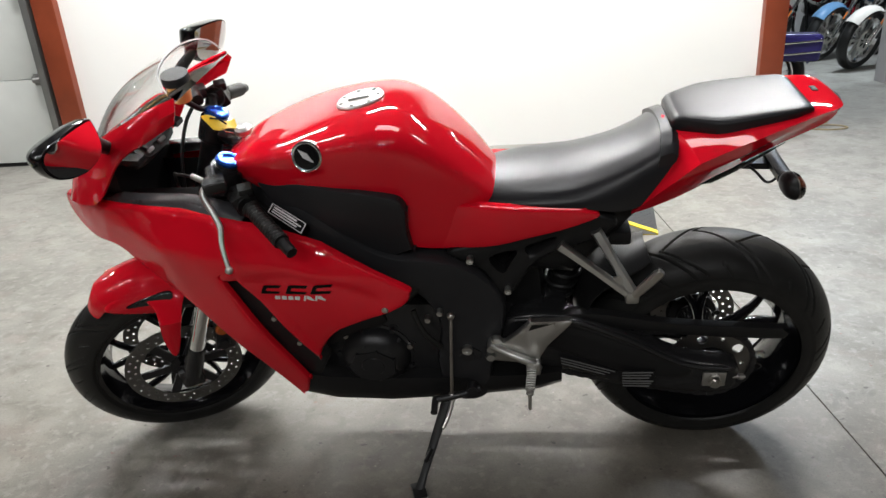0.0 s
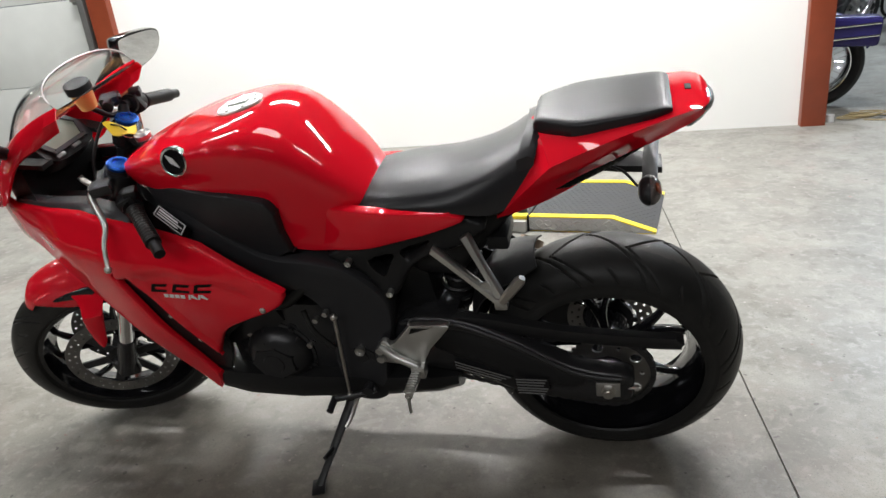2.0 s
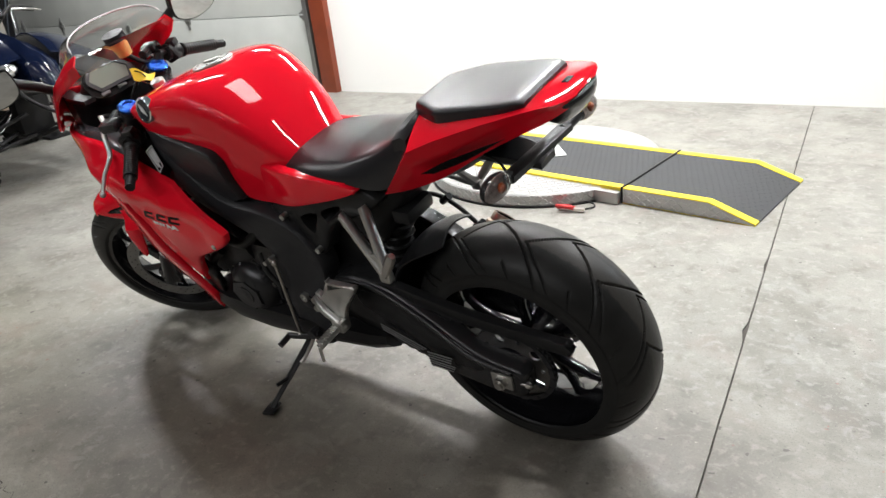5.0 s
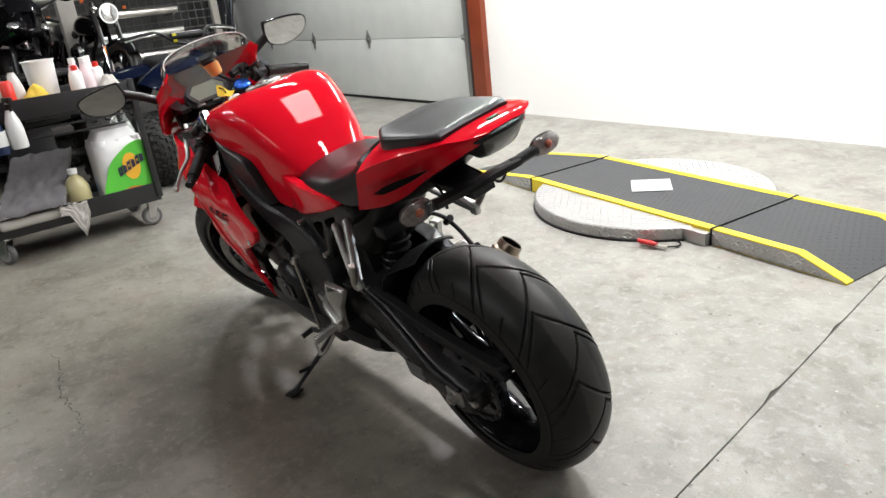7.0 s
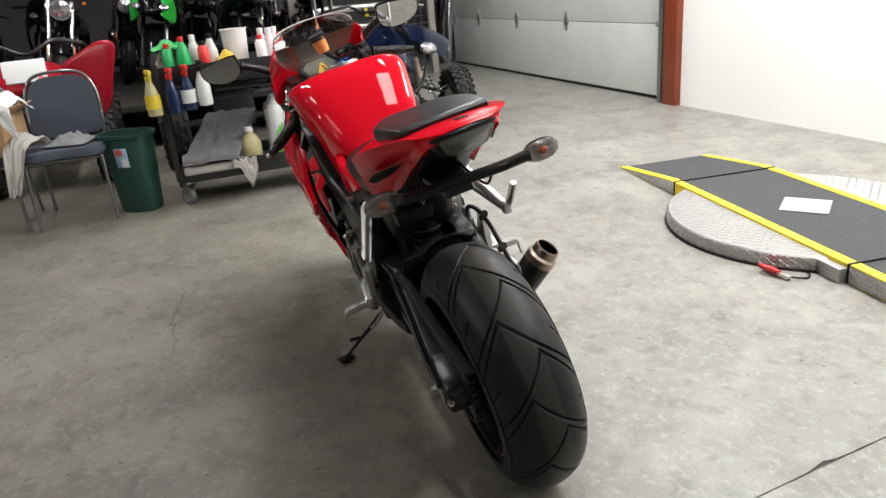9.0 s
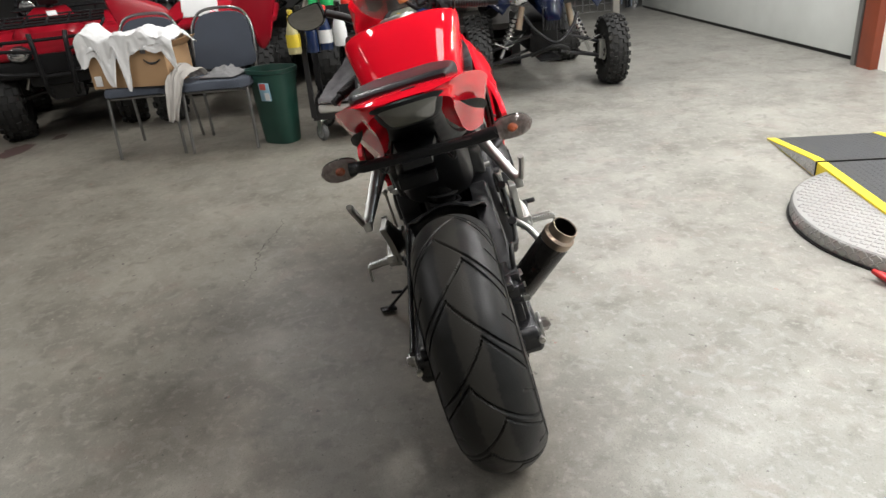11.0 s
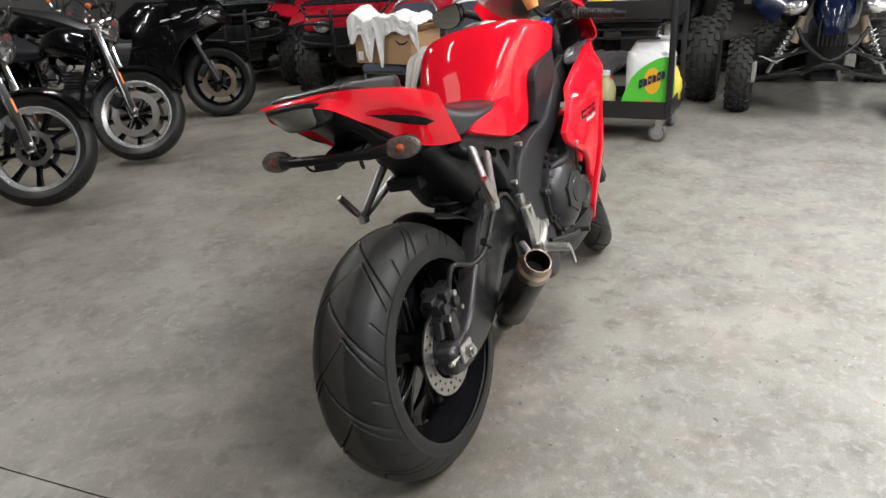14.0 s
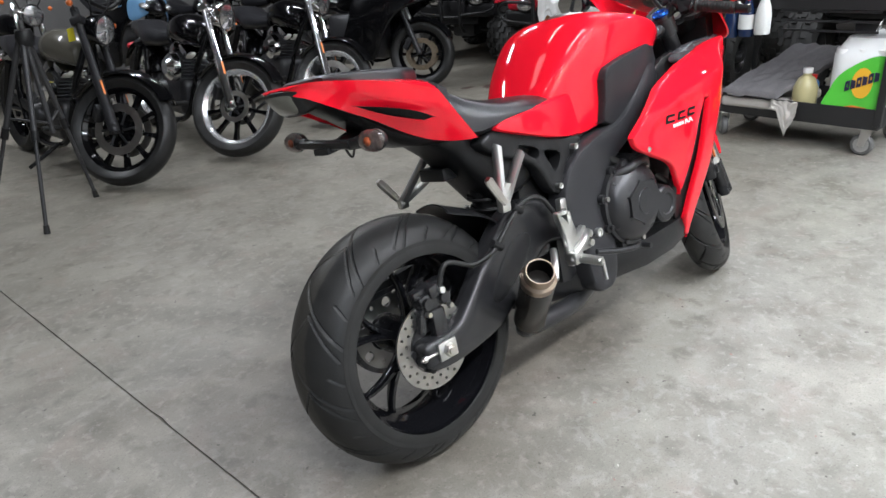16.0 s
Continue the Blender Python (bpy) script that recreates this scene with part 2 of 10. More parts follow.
ALU = mat("brushed_aluminium", (0.56, 0.56, 0.54), 0.38, metal=1.0, var=0.08, scale=20, bump=0.1, bscale=300)
STEEL = mat("disc_steel", (0.55, 0.53, 0.50), 0.3, metal=1.0, var=0.15, scale=25)
CHROME = mat("chrome", (0.85, 0.85, 0.86), 0.08, metal=1.0, var=0.03)
DARKM = mat("dark_engine_metal", (0.030, 0.030, 0.032), 0.30, metal=0.5, var=0.2, scale=12, bump=0.3, bscale=300)
BLUEA = mat("blue_anodised", (0.02, 0.12, 0.55), 0.25, metal=0.8, var=0.08)
YELLOW = mat("yellow_tag", (0.75, 0.52, 0.01), 0.5)
YPAINT = mat("yellow_edge_paint", (0.80, 0.62, 0.02), 0.5, var=0.12, scale=7, bump=0.1)
AMBER = mat("amber_plastic", (0.50, 0.11, 0.015), 0.3)
BULB = mat("orange_bulb_glass", (0.24, 0.046, 0.010), 0.3, var=0.5, scale=160, bump=0.6, bscale=240)
FLUID = mat("amber_fluid_pot", (0.60, 0.32, 0.10), 0.3)
SILVERF = mat("silver_decal", (0.72, 0.72, 0.72), 0.35, metal=0.2)
INK = mat("black_decal", (0.004, 0.004, 0.004), 0.5, var=0.05, spec=0.1)
LCD = mat("grey_green_lcd", (0.17, 0.19, 0.15), 0.25)
MIRROR = mat("mirror_glass", (0.9, 0.9, 0.9), 0.02, metal=1.0, var=0.0)
SMOKE = glass("clear_screen_plastic", (0.93, 0.94, 0.93))
LENS = glass("clear_lamp_lens", (0.86, 0.86, 0.86), 0.12)
SMOKED = mat("smoked_lens_plastic", (0.095, 0.095, 0.080), 0.30, coat=1.0, var=0.25, scale=45, bump=0.5, bscale=70)
REFL = mat("dull_faceted_reflector", (0.20, 0.165, 0.15), 0.35, metal=0.7, var=0.7, scale=150, bump=0.9, bscale=260)
# darkened disc steel: the shade on the front discs is put into its colour
DISCF = mat("darkened_disc_steel", (0.20, 0.195, 0.19), 0.32, metal=1.0, var=0.2, scale=25)
FAINT = mat("faded_grey_print", (0.16, 0.16, 0.16), 0.5)
SATIN = mat("satin_charcoal_plastic", (0.05, 0.05, 0.054), 0.22, var=0.1, spec=0.5)


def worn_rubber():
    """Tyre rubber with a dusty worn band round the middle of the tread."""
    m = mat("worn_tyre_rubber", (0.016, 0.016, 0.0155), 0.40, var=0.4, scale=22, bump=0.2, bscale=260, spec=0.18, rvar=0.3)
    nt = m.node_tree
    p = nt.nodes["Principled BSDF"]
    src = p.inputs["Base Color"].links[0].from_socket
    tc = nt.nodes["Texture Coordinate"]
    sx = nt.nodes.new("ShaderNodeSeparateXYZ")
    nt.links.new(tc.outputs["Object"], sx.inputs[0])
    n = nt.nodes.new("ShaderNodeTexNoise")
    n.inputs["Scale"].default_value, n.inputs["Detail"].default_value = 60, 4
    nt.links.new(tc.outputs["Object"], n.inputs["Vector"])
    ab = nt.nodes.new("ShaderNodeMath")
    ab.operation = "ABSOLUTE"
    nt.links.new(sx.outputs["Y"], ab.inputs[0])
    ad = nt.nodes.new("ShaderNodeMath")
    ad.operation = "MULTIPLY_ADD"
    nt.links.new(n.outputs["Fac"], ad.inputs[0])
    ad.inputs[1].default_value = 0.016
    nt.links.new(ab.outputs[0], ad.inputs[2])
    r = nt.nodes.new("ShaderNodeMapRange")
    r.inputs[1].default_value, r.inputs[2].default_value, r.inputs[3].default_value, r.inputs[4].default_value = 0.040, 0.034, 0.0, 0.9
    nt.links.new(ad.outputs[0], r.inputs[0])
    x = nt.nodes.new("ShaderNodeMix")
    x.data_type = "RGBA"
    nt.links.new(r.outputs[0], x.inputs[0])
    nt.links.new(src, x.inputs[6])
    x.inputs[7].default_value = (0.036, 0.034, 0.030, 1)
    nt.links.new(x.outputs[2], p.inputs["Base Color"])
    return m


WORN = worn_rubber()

# ---- the room ----
def concrete():
    """Old sealed concrete: cloudy greys, pale dust, dark spots and scuffs, hairline cracks."""
    m = mat("old_concrete", (0.232, 0.226, 0.200), 0.42, var=0.22, scale=0.9, bump=0.2, bscale=55, rvar=0.4)
    nt = m.node_tree
    p = nt.nodes["Principled BSDF"]
    src = p.inputs["Base Color"].links[0].from_socket
    tc = nt.nodes["Texture Coordinate"]

    def layer(scale, detail, lo, hi, colour, amount, mode="MIX", dist=0.0):
        nonlocal src
        n = nt.nodes.new("ShaderNodeTexNoise")
        n.inputs["Scale"].default_value, n.inputs["Detail"].default_value, n.inputs["Distortion"].default_value = scale, detail, dist
        nt.links.new(tc.outputs["Object"], n.inputs["Vector"])
        r = nt.nodes.new("ShaderNodeMapRange")
        r.inputs[1].default_value, r.inputs[2].default_value, r.inputs[4].default_value = lo, hi, amount
        nt.links.new(n.outputs["Fac"], r.inputs[0])
        x = nt.nodes.new("ShaderNodeMix")
        x.data_type, x.blend_type = "RGBA", mode
        nt.links.new(r.outputs[0], x.inputs[0])
        nt.links.new(src, x.inputs[6])
        x.inputs[7].default_value = (*colour, 1)
        src = x.outputs[2]

    layer(2.2, 11, 0.46, 0.74, (0.345, 0.338, 0.30), 0.8, dist=0.3)
    layer(3.6, 12, 0.48, 0.74, (0.12, 0.112, 0.092), 0.8, dist=0.3)
    layer(9, 10, 0.50, 0.66, (0.35, 0.342, 0.305), 0.42, dist=0.3)
    layer(13, 9, 0.54, 0.68, (0.115, 0.108, 0.09), 0.50, dist=0.3)
    layer(5.5, 8, 0.56, 0.68, (0.27, 0.225, 0.20), 0.40, dist=0.6)
    layer(34, 6, 0.55, 0.67, (0.37, 0.355, 0.33), 0.50)
    layer(75, 4, 0.64, 0.74, (0.075, 0.07, 0.065), 0.55)
    layer(150, 3, 0.52, 0.68, (0.16, 0.15, 0.135), 0.28)
    layer(115, 3, 0.58, 0.68, (0.35, 0.34, 0.315), 0.35)
    layer(7, 12, 0.60, 0.64, (0.33, 0.325, 0.31), 0.35, dist=2.5)
    layer(46, 3, 0.72, 0.76, (0.60, 0.58, 0.53), 0.75)
    layer(30, 2, 0.715, 0.735, (0.045, 0.038, 0.032), 0.7)
    layer(19, 3, 0.735, 0.75, (0.30, 0.10, 0.07), 0.5)
    layer(240, 2, 0.58, 0.70, (0.10, 0.095, 0.085), 0.5)
    # trodden-in brown dirt and weaker light painted over the working half, with ragged edge
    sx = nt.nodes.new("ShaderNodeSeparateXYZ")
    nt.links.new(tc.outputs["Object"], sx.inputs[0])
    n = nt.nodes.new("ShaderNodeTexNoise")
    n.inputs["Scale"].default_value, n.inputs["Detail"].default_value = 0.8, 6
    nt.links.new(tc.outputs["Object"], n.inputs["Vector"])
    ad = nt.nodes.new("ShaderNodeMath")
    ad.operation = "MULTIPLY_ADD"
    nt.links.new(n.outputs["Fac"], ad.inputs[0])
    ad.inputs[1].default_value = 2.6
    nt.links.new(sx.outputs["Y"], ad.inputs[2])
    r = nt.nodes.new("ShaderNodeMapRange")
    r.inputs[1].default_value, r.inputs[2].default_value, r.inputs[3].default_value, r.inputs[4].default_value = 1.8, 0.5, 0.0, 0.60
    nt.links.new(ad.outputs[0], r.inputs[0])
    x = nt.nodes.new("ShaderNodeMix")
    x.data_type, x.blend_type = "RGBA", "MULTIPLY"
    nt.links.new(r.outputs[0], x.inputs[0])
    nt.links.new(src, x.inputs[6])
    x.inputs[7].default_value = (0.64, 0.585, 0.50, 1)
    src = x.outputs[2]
    # the motorcycle's shade on the floor beside it, painted as a ragged dark patch
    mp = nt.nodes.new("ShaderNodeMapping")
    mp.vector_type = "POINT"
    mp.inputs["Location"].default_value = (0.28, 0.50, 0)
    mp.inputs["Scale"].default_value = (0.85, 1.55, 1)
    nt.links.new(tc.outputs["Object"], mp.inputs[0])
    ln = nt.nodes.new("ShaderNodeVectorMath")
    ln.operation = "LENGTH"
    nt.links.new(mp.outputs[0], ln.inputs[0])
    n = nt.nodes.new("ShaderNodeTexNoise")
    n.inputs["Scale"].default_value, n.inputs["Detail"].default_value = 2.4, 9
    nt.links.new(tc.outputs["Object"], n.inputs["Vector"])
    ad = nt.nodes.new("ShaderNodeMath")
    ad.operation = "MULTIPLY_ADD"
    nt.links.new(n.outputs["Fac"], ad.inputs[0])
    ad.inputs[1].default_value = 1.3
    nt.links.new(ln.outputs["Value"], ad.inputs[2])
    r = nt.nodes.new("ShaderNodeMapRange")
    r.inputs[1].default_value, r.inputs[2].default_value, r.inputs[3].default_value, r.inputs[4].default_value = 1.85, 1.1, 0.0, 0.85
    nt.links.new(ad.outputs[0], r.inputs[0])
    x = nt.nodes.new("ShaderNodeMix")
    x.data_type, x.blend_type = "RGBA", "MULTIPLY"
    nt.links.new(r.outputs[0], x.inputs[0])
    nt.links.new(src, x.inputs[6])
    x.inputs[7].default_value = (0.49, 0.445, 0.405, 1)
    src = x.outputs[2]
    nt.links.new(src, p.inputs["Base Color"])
    return m


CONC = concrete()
JOINT = mat("joint_dirt", (0.07, 0.064, 0.055), 0.9, var=0.3, scale=30)

# floor: two slabs with a control joint between them, its arris worn
def joint_x(y):
    return 0.411 - 0.114 * y


bm = bmesh.new()
rnd = random.Random(4)
ys = [-8.6 + 0.035 * i for i in range(int(18.1 / 0.035) + 1)]
jl, jr = [], []
for y in ys:
    a, b = 0.0018 + 0.0014 * rnd.random(), 0.0018 + 0.0014 * rnd.random()
    for cy, cw in ((0.705, 0.012), (1.19, 0.008), (-0.62, 0.005), (2.4, 0.008)):
        g = math.exp(-((y - cy) / 0.03) ** 2)
        a += cw * g
    jl.append((joint_x(y) - a, y))
    jr.append((joint_x(y) + b, y))
left = [bm.verts.new((-12.0, y, 0)) for y in ys]
lv = [bm.verts.new((x, y, 0)) for x, y in jl]
ld = [bm.verts.new((x + 0.001, y, -0.012)) for x, y in jl]
rd = [bm.verts.new((x - 0.001, y, -0.012)) for x, y in jr]
rv = [bm.verts.new((x, y, 0)) for x, y in jr]
right = [bm.verts.new((7.0, y, 0)) for y in ys]
for a, b in ((left, lv), (lv, ld), (rd, rv), (rv, right)):
    for i in range(len(ys) - 1):
        bm.faces.new((a[i], b[i], b[i + 1], a[i + 1]))
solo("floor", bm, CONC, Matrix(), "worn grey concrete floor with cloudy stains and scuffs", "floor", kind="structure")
bm = bmesh.new()
dv = [[bm.verts.new((joint_x(y) + s * 0.06, y, -0.006)) for y in ys] for s in (-1, 1)]
for i in range(len(ys) - 1):
    bm.faces.new((dv[0][i], dv[1][i], dv[1][i + 1], dv[0][i + 1]))
solo("floor_joint", bm, JOINT, Matrix(), "dark dirt-filled control joint in the concrete floor", "floor joint", kind="structure")

# hairline crack in the slab
bm = bmesh.new()
rnd = random.Random(9)
cl = []
for k in range(60):
    t = k / 59
    cl.append((-1.75 + 0.72 * t + 0.010 * rnd.uniform(-1, 1), -0.885 - 0.03 * t + 0.014 * math.sin(9 * t) + 0.010 * rnd.uniform(-1, 1), 0.0008 + 0.0022 * rnd.random() * math.sin(math.pi * t)))
cv = [[bm.verts.new((x, y + s * w, 0.0012)) for x, y, w in cl] for s in (-1, 1)]
for k in range(59):
    bm.faces.new((cv[0][k], cv[0][k + 1], cv[1][k + 1], cv[1][k]))
solo("floor_crack", bm, JOINT, Matrix(), "hairline crack in the concrete floor", "floor crack", kind="structure")

WALL = pose(1.142, 3.581, 0, 0, 0, 3.4)
bm = box(bmesh.new(), (5.036, 0.15, CEIL), WALL @ pose(-2.518, 0.085, CEIL / 2))
solo("wall_north", bm, WHITE, Matrix(), "smooth bright white painted wall", "wall", kind="structure")


def post(x0, x1, name, depth=0.2):
    bm = box(bmesh.new(), (x1 - x0, depth, 3.2), pose((x0 + x1) / 2, 0.045, 1.6), 0.006)
    return solo(name, bm, WOODR, WALL, "red-brown stained timber door post", "door post", kind="structure")


post(0.0, 0.155, "trim_east")
post(-5.206, -5.036, "trim_west")

# sectional garage door
door = thing("garage_door", WALL @ pose(-7.845, 0.09, 0), "closed white sectional garage door, slightly dirty", "garage door", kind="structure")
for i in range(5):
    bm = box(bmesh.new(), (5.22, 0.05, 0.645), pose(0, 0, 0.03 + 0.325 + 0.65 * i), 0.006)
    part("door_panel", bm, DOORP, door)
HINGE = mat("zinc_hinge", (0.30, 0.30, 0.29), 0.45, metal=0.8, var=0.2)
for i in range(1, 5):
    for hx in (0.80, -0.42, -1.6, -2.5):
        bm = plate(bmesh.new(), [(hx - 0.012, 0.65 * i - 0.07), (hx + 0.012, 0.65 * i - 0.07), (hx + 0.014, 0.65 * i - 0.02), (hx + 0.035, 0.65 * i), (hx + 0.035, 0.65 * i + 0.06),
                                 (hx + 0.012, 0.65 * i + 0.09), (hx, 0.65 * i + 0.13), (hx - 0.012, 0.65 * i + 0.09), (hx - 0.035, 0.65 * i + 0.06), (hx - 0.035, 0.65 * i), (hx - 0.014, 0.65 * i - 0.02)], 0.02, pose(0, -0.03, 0))
        rod(bm, (hx - 0.03, -0.045, 0.65 * i + 0.03), (hx + 0.03, -0.045, 0.65 * i + 0.03), 0.010)
        part("hinge", bm, HINGE, door, "grey zinc door hinge")
bm = box(bmesh.new(), (5.22, 0.035, 0.035), pose(0, 0, 0.018), 0.006)
part("bottom_seal", bm, BLACKP, door)
bm = bmesh.new()
box(bm, (0.045, 0.05, 3.0), pose(2.565, -0.105, 1.5), 0.004)
box(bm, (0.012, 0.10, 3.0), pose(2.592, -0.085, 1.5), 0.003)
part("track", bm, HINGE, door, "dull galvanised door track")
for i in range(1, 5):
    bm = box(bmesh.new(), (0.10, 0.03, 0.09), pose(2.50, -0.045, 0.65 * i + 0.03), 0.008)
    rod(bm, (2.47, -0.085, 0.65 * i + 0.03), (2.56, -0.085, 0.65 * i + 0.03), 0.022)
    box(bm, (0.035, 0.06, 0.05), pose(2.475, -0.065, 0.65 * i + 0.035), 0.006)
    part("roller_bracket", bm, HINGE, door)

# plain walls that close the room
DARKWALL = mat("dark_grey_wall_paint", (0.11, 0.108, 0.105), 0.7, var=0.2, scale=1.5)
for nm, size, at in (("wall_west", (0.15, 13.4, CEIL), (-11.6, -1.7, CEIL / 2)), ("wall_south", (19.0, 0.15, CEIL), (-2.4, -8.3, CEIL / 2)),
                     ("wall_east", (0.15, 18.4, CEIL), (6.6, 0.8, CEIL / 2)), ("wall_far", (9.0, 0.15, CEIL), (2.2, 9.4, CEIL / 2)), ("wall_side", (0.15, 5.6, CEIL), (-2.2, 6.6, CEIL / 2))):
    solo(nm, box(bmesh.new(), size, pose(*at)), DARKWALL if nm in ("wall_west", "wall_south") else GREYP, Matrix(), "plain grey painted wall", "wall", kind="structure")
solo("ceiling", box(bmesh.new(), (19.0, 18.4, 0.1), pose(-2.4, 0.7, CEIL + 0.06)), DARKWALL, Matrix(), "plain dark grey ceiling", "ceiling", kind="structure")

# ---- low motorcycle ramp with a round turntable ----
TREAD = mat("dark_grit_decking", (0.045, 0.047, 0.05), 0.75, var=0.2, scale=9, bump=0.5, bscale=260)
DIAM = mat("diamond_plate_aluminium", (0.44, 0.44, 0.43), 0.40, metal=0.8, var=0.1, scale=8)
PLATEM = mat("bare_alloy_sheet", (0.55, 0.56, 0.55), 0.4, metal=0.3, var=0.06)
RAMP = pose(-1.044, 1.941, 0, 0, 0, -5.6)
RH = 0.072
ramp = thing("wheel_ramp", RAMP, "low black grit ramp with yellow edges on a round diamond-plate turntable", "ramp")
bm = lathe(bmesh.new(), [(0.0, 0.0), (0.608, 0.0), (0.612, 0.004), (0.612, RH - 0.014), (0.606, RH - 0.008), (0.0, RH - 0.008)], pose(0, 0, 0, 90, 0, 0) @ Matrix.Diagonal((1, 1, 1, 1)), 96)
turn = part("turntable", bm, DIAM, ramp, "silver diamond-plate turntable")
bm = lathe(bmesh.new(), [(0.60, 0.0), (0.624, 0.0), (0.624, 0.006), (0.60, 0.006)], pose(0, 0, 0.0, 90, 0, 0), 96, True)
part("skirt", bm, BLACKP, ramp)


def lozenges(bm, spots, size=(0.0175, 0.0052, 0.0030)):
    """Raised lozenges of diamond plate: (place, turn) pairs."""
    for m in spots:
        pts = [(-size[0], 0, 0), (0, -size[1], 0), (size[0], 0, 0), (0, size[1], 0)]
        v = [bm.verts.new(m @ Vector(p)) for p in pts]
        t = [bm.verts.new(m @ Vector((p[0] * 0.5, p[1] * 0.5, size[2]))) for p in pts]
        for i in range(4):
            bm.faces.new((v[i], v[(i + 1) % 4], t[(i + 1) % 4], t[i]))
        bm.faces.new(t)


HALF = 0.305
spots = []
for i in range(-24, 25):
    for j in range(-24, 25):
        x, y = i * 0.025, j * 0.025
        if abs(y) > HALF - 0.01 and math.hypot(x, y) < 0.593:
            spots.append(pose(x, y, RH - 0.008, 0, 0, 45 if (i + j) % 2 else -45))
for i in range(150):
    a = 2 * math.pi * i / 150
    for k in range(3):
        spots.append(Matrix.Rotation(a, 4, "Z") @ pose(0.612, 0, 0.014 + 0.018 * k, 90, 0, 90) @ pose(0, 0, 0, 0, 0, 40 if (i + k) % 2 else -40))
bm = bmesh.new()
lozenges(bm, spots)
tagged(part("plate_pattern", bm, DIAM, turn), kind="stuff")


def deck(x0, x1, slope):
    """One length of decking; slope: where the end falls to the floor (metres of run, signed), or 0."""
    def top(x):
        if slope > 0 and x > x1 - slope:
            return 0.006 + (RH - 0.006) * (x1 - x) / slope
        if slope < 0 and x < x0 - slope:
            return 0.006 + (RH - 0.006) * (x - x0) / -slope
        return RH
    xs = sorted({x0, x1, *([x1 - slope] if slope > 0 else [x0 - slope] if slope < 0 else [])})
    out = []
    for y0, y1, dz in ((-HALF + 0.045, HALF - 0.045, 0.0), (-HALF, -HALF + 0.045, 0.003), (HALF - 0.045, HALF, 0.003)):
        bm = bmesh.new()
        rings = [[Vector((x, y0, 0)), Vector((x, y0, top(x) + dz)), Vector((x, y1, top(x) + dz)), Vector((x, y1, 0))] for x in xs]
        ring_loft(bm, rings)
        out.append(bm)
    return out, top


RAMPX = (-1.29, -0.634, 0.634, 1.235)
for x0, x1, slope in ((RAMPX[0], RAMPX[1] - 0.004, -0.60), (RAMPX[1] + 0.004, RAMPX[2] - 0.004, 0), (RAMPX[2] + 0.004, RAMPX[3], 0.20)):
    meshes, top = deck(x0, x1, slope)
    d = part("deck", meshes[0], TREAD, ramp, "black grit walking surface")
    for bm in meshes[1:]:
        part("edge_stripe", bm, YPAINT, d, "yellow painted edge")
    if slope:
        for s in (-1, 1):
            bm = bmesh.new()
            xs = [x0 + 0.002, *([x1 - slope] if slope > 0 else [x0 - slope]), x1 - 0.002]
            y = s * (HALF + 0.0015)
            lo = [bm.verts.new((x, y, 0.004)) for x in xs]
            hi = [bm.verts.new((x, y, top(x) - 0.002)) for x in xs]
            for i in range(len(xs) - 1):
                bm.faces.new((lo[i], lo[i + 1], hi[i + 1], hi[i]))
            sp = []
            for i in range(int((x1 - x0) / 0.024)):
                for k in range(3):
                    x, z = x0 + 0.012 + 0.024 * i, 0.014 + 0.019 * k
                    if z < top(x) - 0.012:
                        sp.append(pose(x, y, z, 90 if s < 0 else -90, 0, 0) @ pose(0, 0, 0, 0, 0, 40 if (i + k) % 2 else -40))
            lozenges(bm, sp)
            part("side_sheet", bm, DIAM, d, "diamond-plate side sheet")
    # raised studs of the decking
    bm = bmesh.new()
    n = int((x1 - x0) / 0.03)
    for i in range(n):
        for j in range(17):
            x, y = x0 + 0.015 + 0.03 * i + (0.015 if j % 2 else 0), -0.24 + 0.03 * j
            if x0 + 0.01 < x < x1 - 0.01:
                z = top(x)
                v = [bm.verts.new((x + a, y + b, z)) for a, b in ((-0.008, -0.003), (0.008, -0.003), (0.008, 0.003), (-0.008, 0.003))]
                t = [bm.verts.new((x + a * 0.6, y + b * 0.6, z + 0.0012)) for a, b in ((-0.008, -0.003), (0.008, -0.003), (0.008, 0.003), (-0.008, 0.003))]
                for k in range(4):
                    bm.faces.new((v[k], v[(k + 1) % 4], t[(k + 1) % 4], t[k]))
                bm.faces.new(t)
    tagged(part("grip_studs", bm, TREAD, d), kind="stuff")
for gx in (RAMPX[1], RAMPX[2]):
    bm = box(bmesh.new(), (0.010, 2 * HALF + 0.008, RH + 0.008), pose(gx, 0, RH / 2 + 0.004), 0.002)
    part("seam_strip", bm, BLACKP, ramp, "black rubber seam strip")
bm = box(bmesh.new(), (0.205, 0.205, 0.003), pose(-0.007, 0.013, RH + 0.0045, 0, 0, 46), 0.001)
part("alloy_plate", bm, PLATEM, ramp, "pale bare alloy plate")
bm = box(bmesh.new(), (0.17, 0.05, 0.058), pose(0.545, -HALF - 0.012, 0.030), 0.004)
part("corner_block", bm, DIAM, ramp)

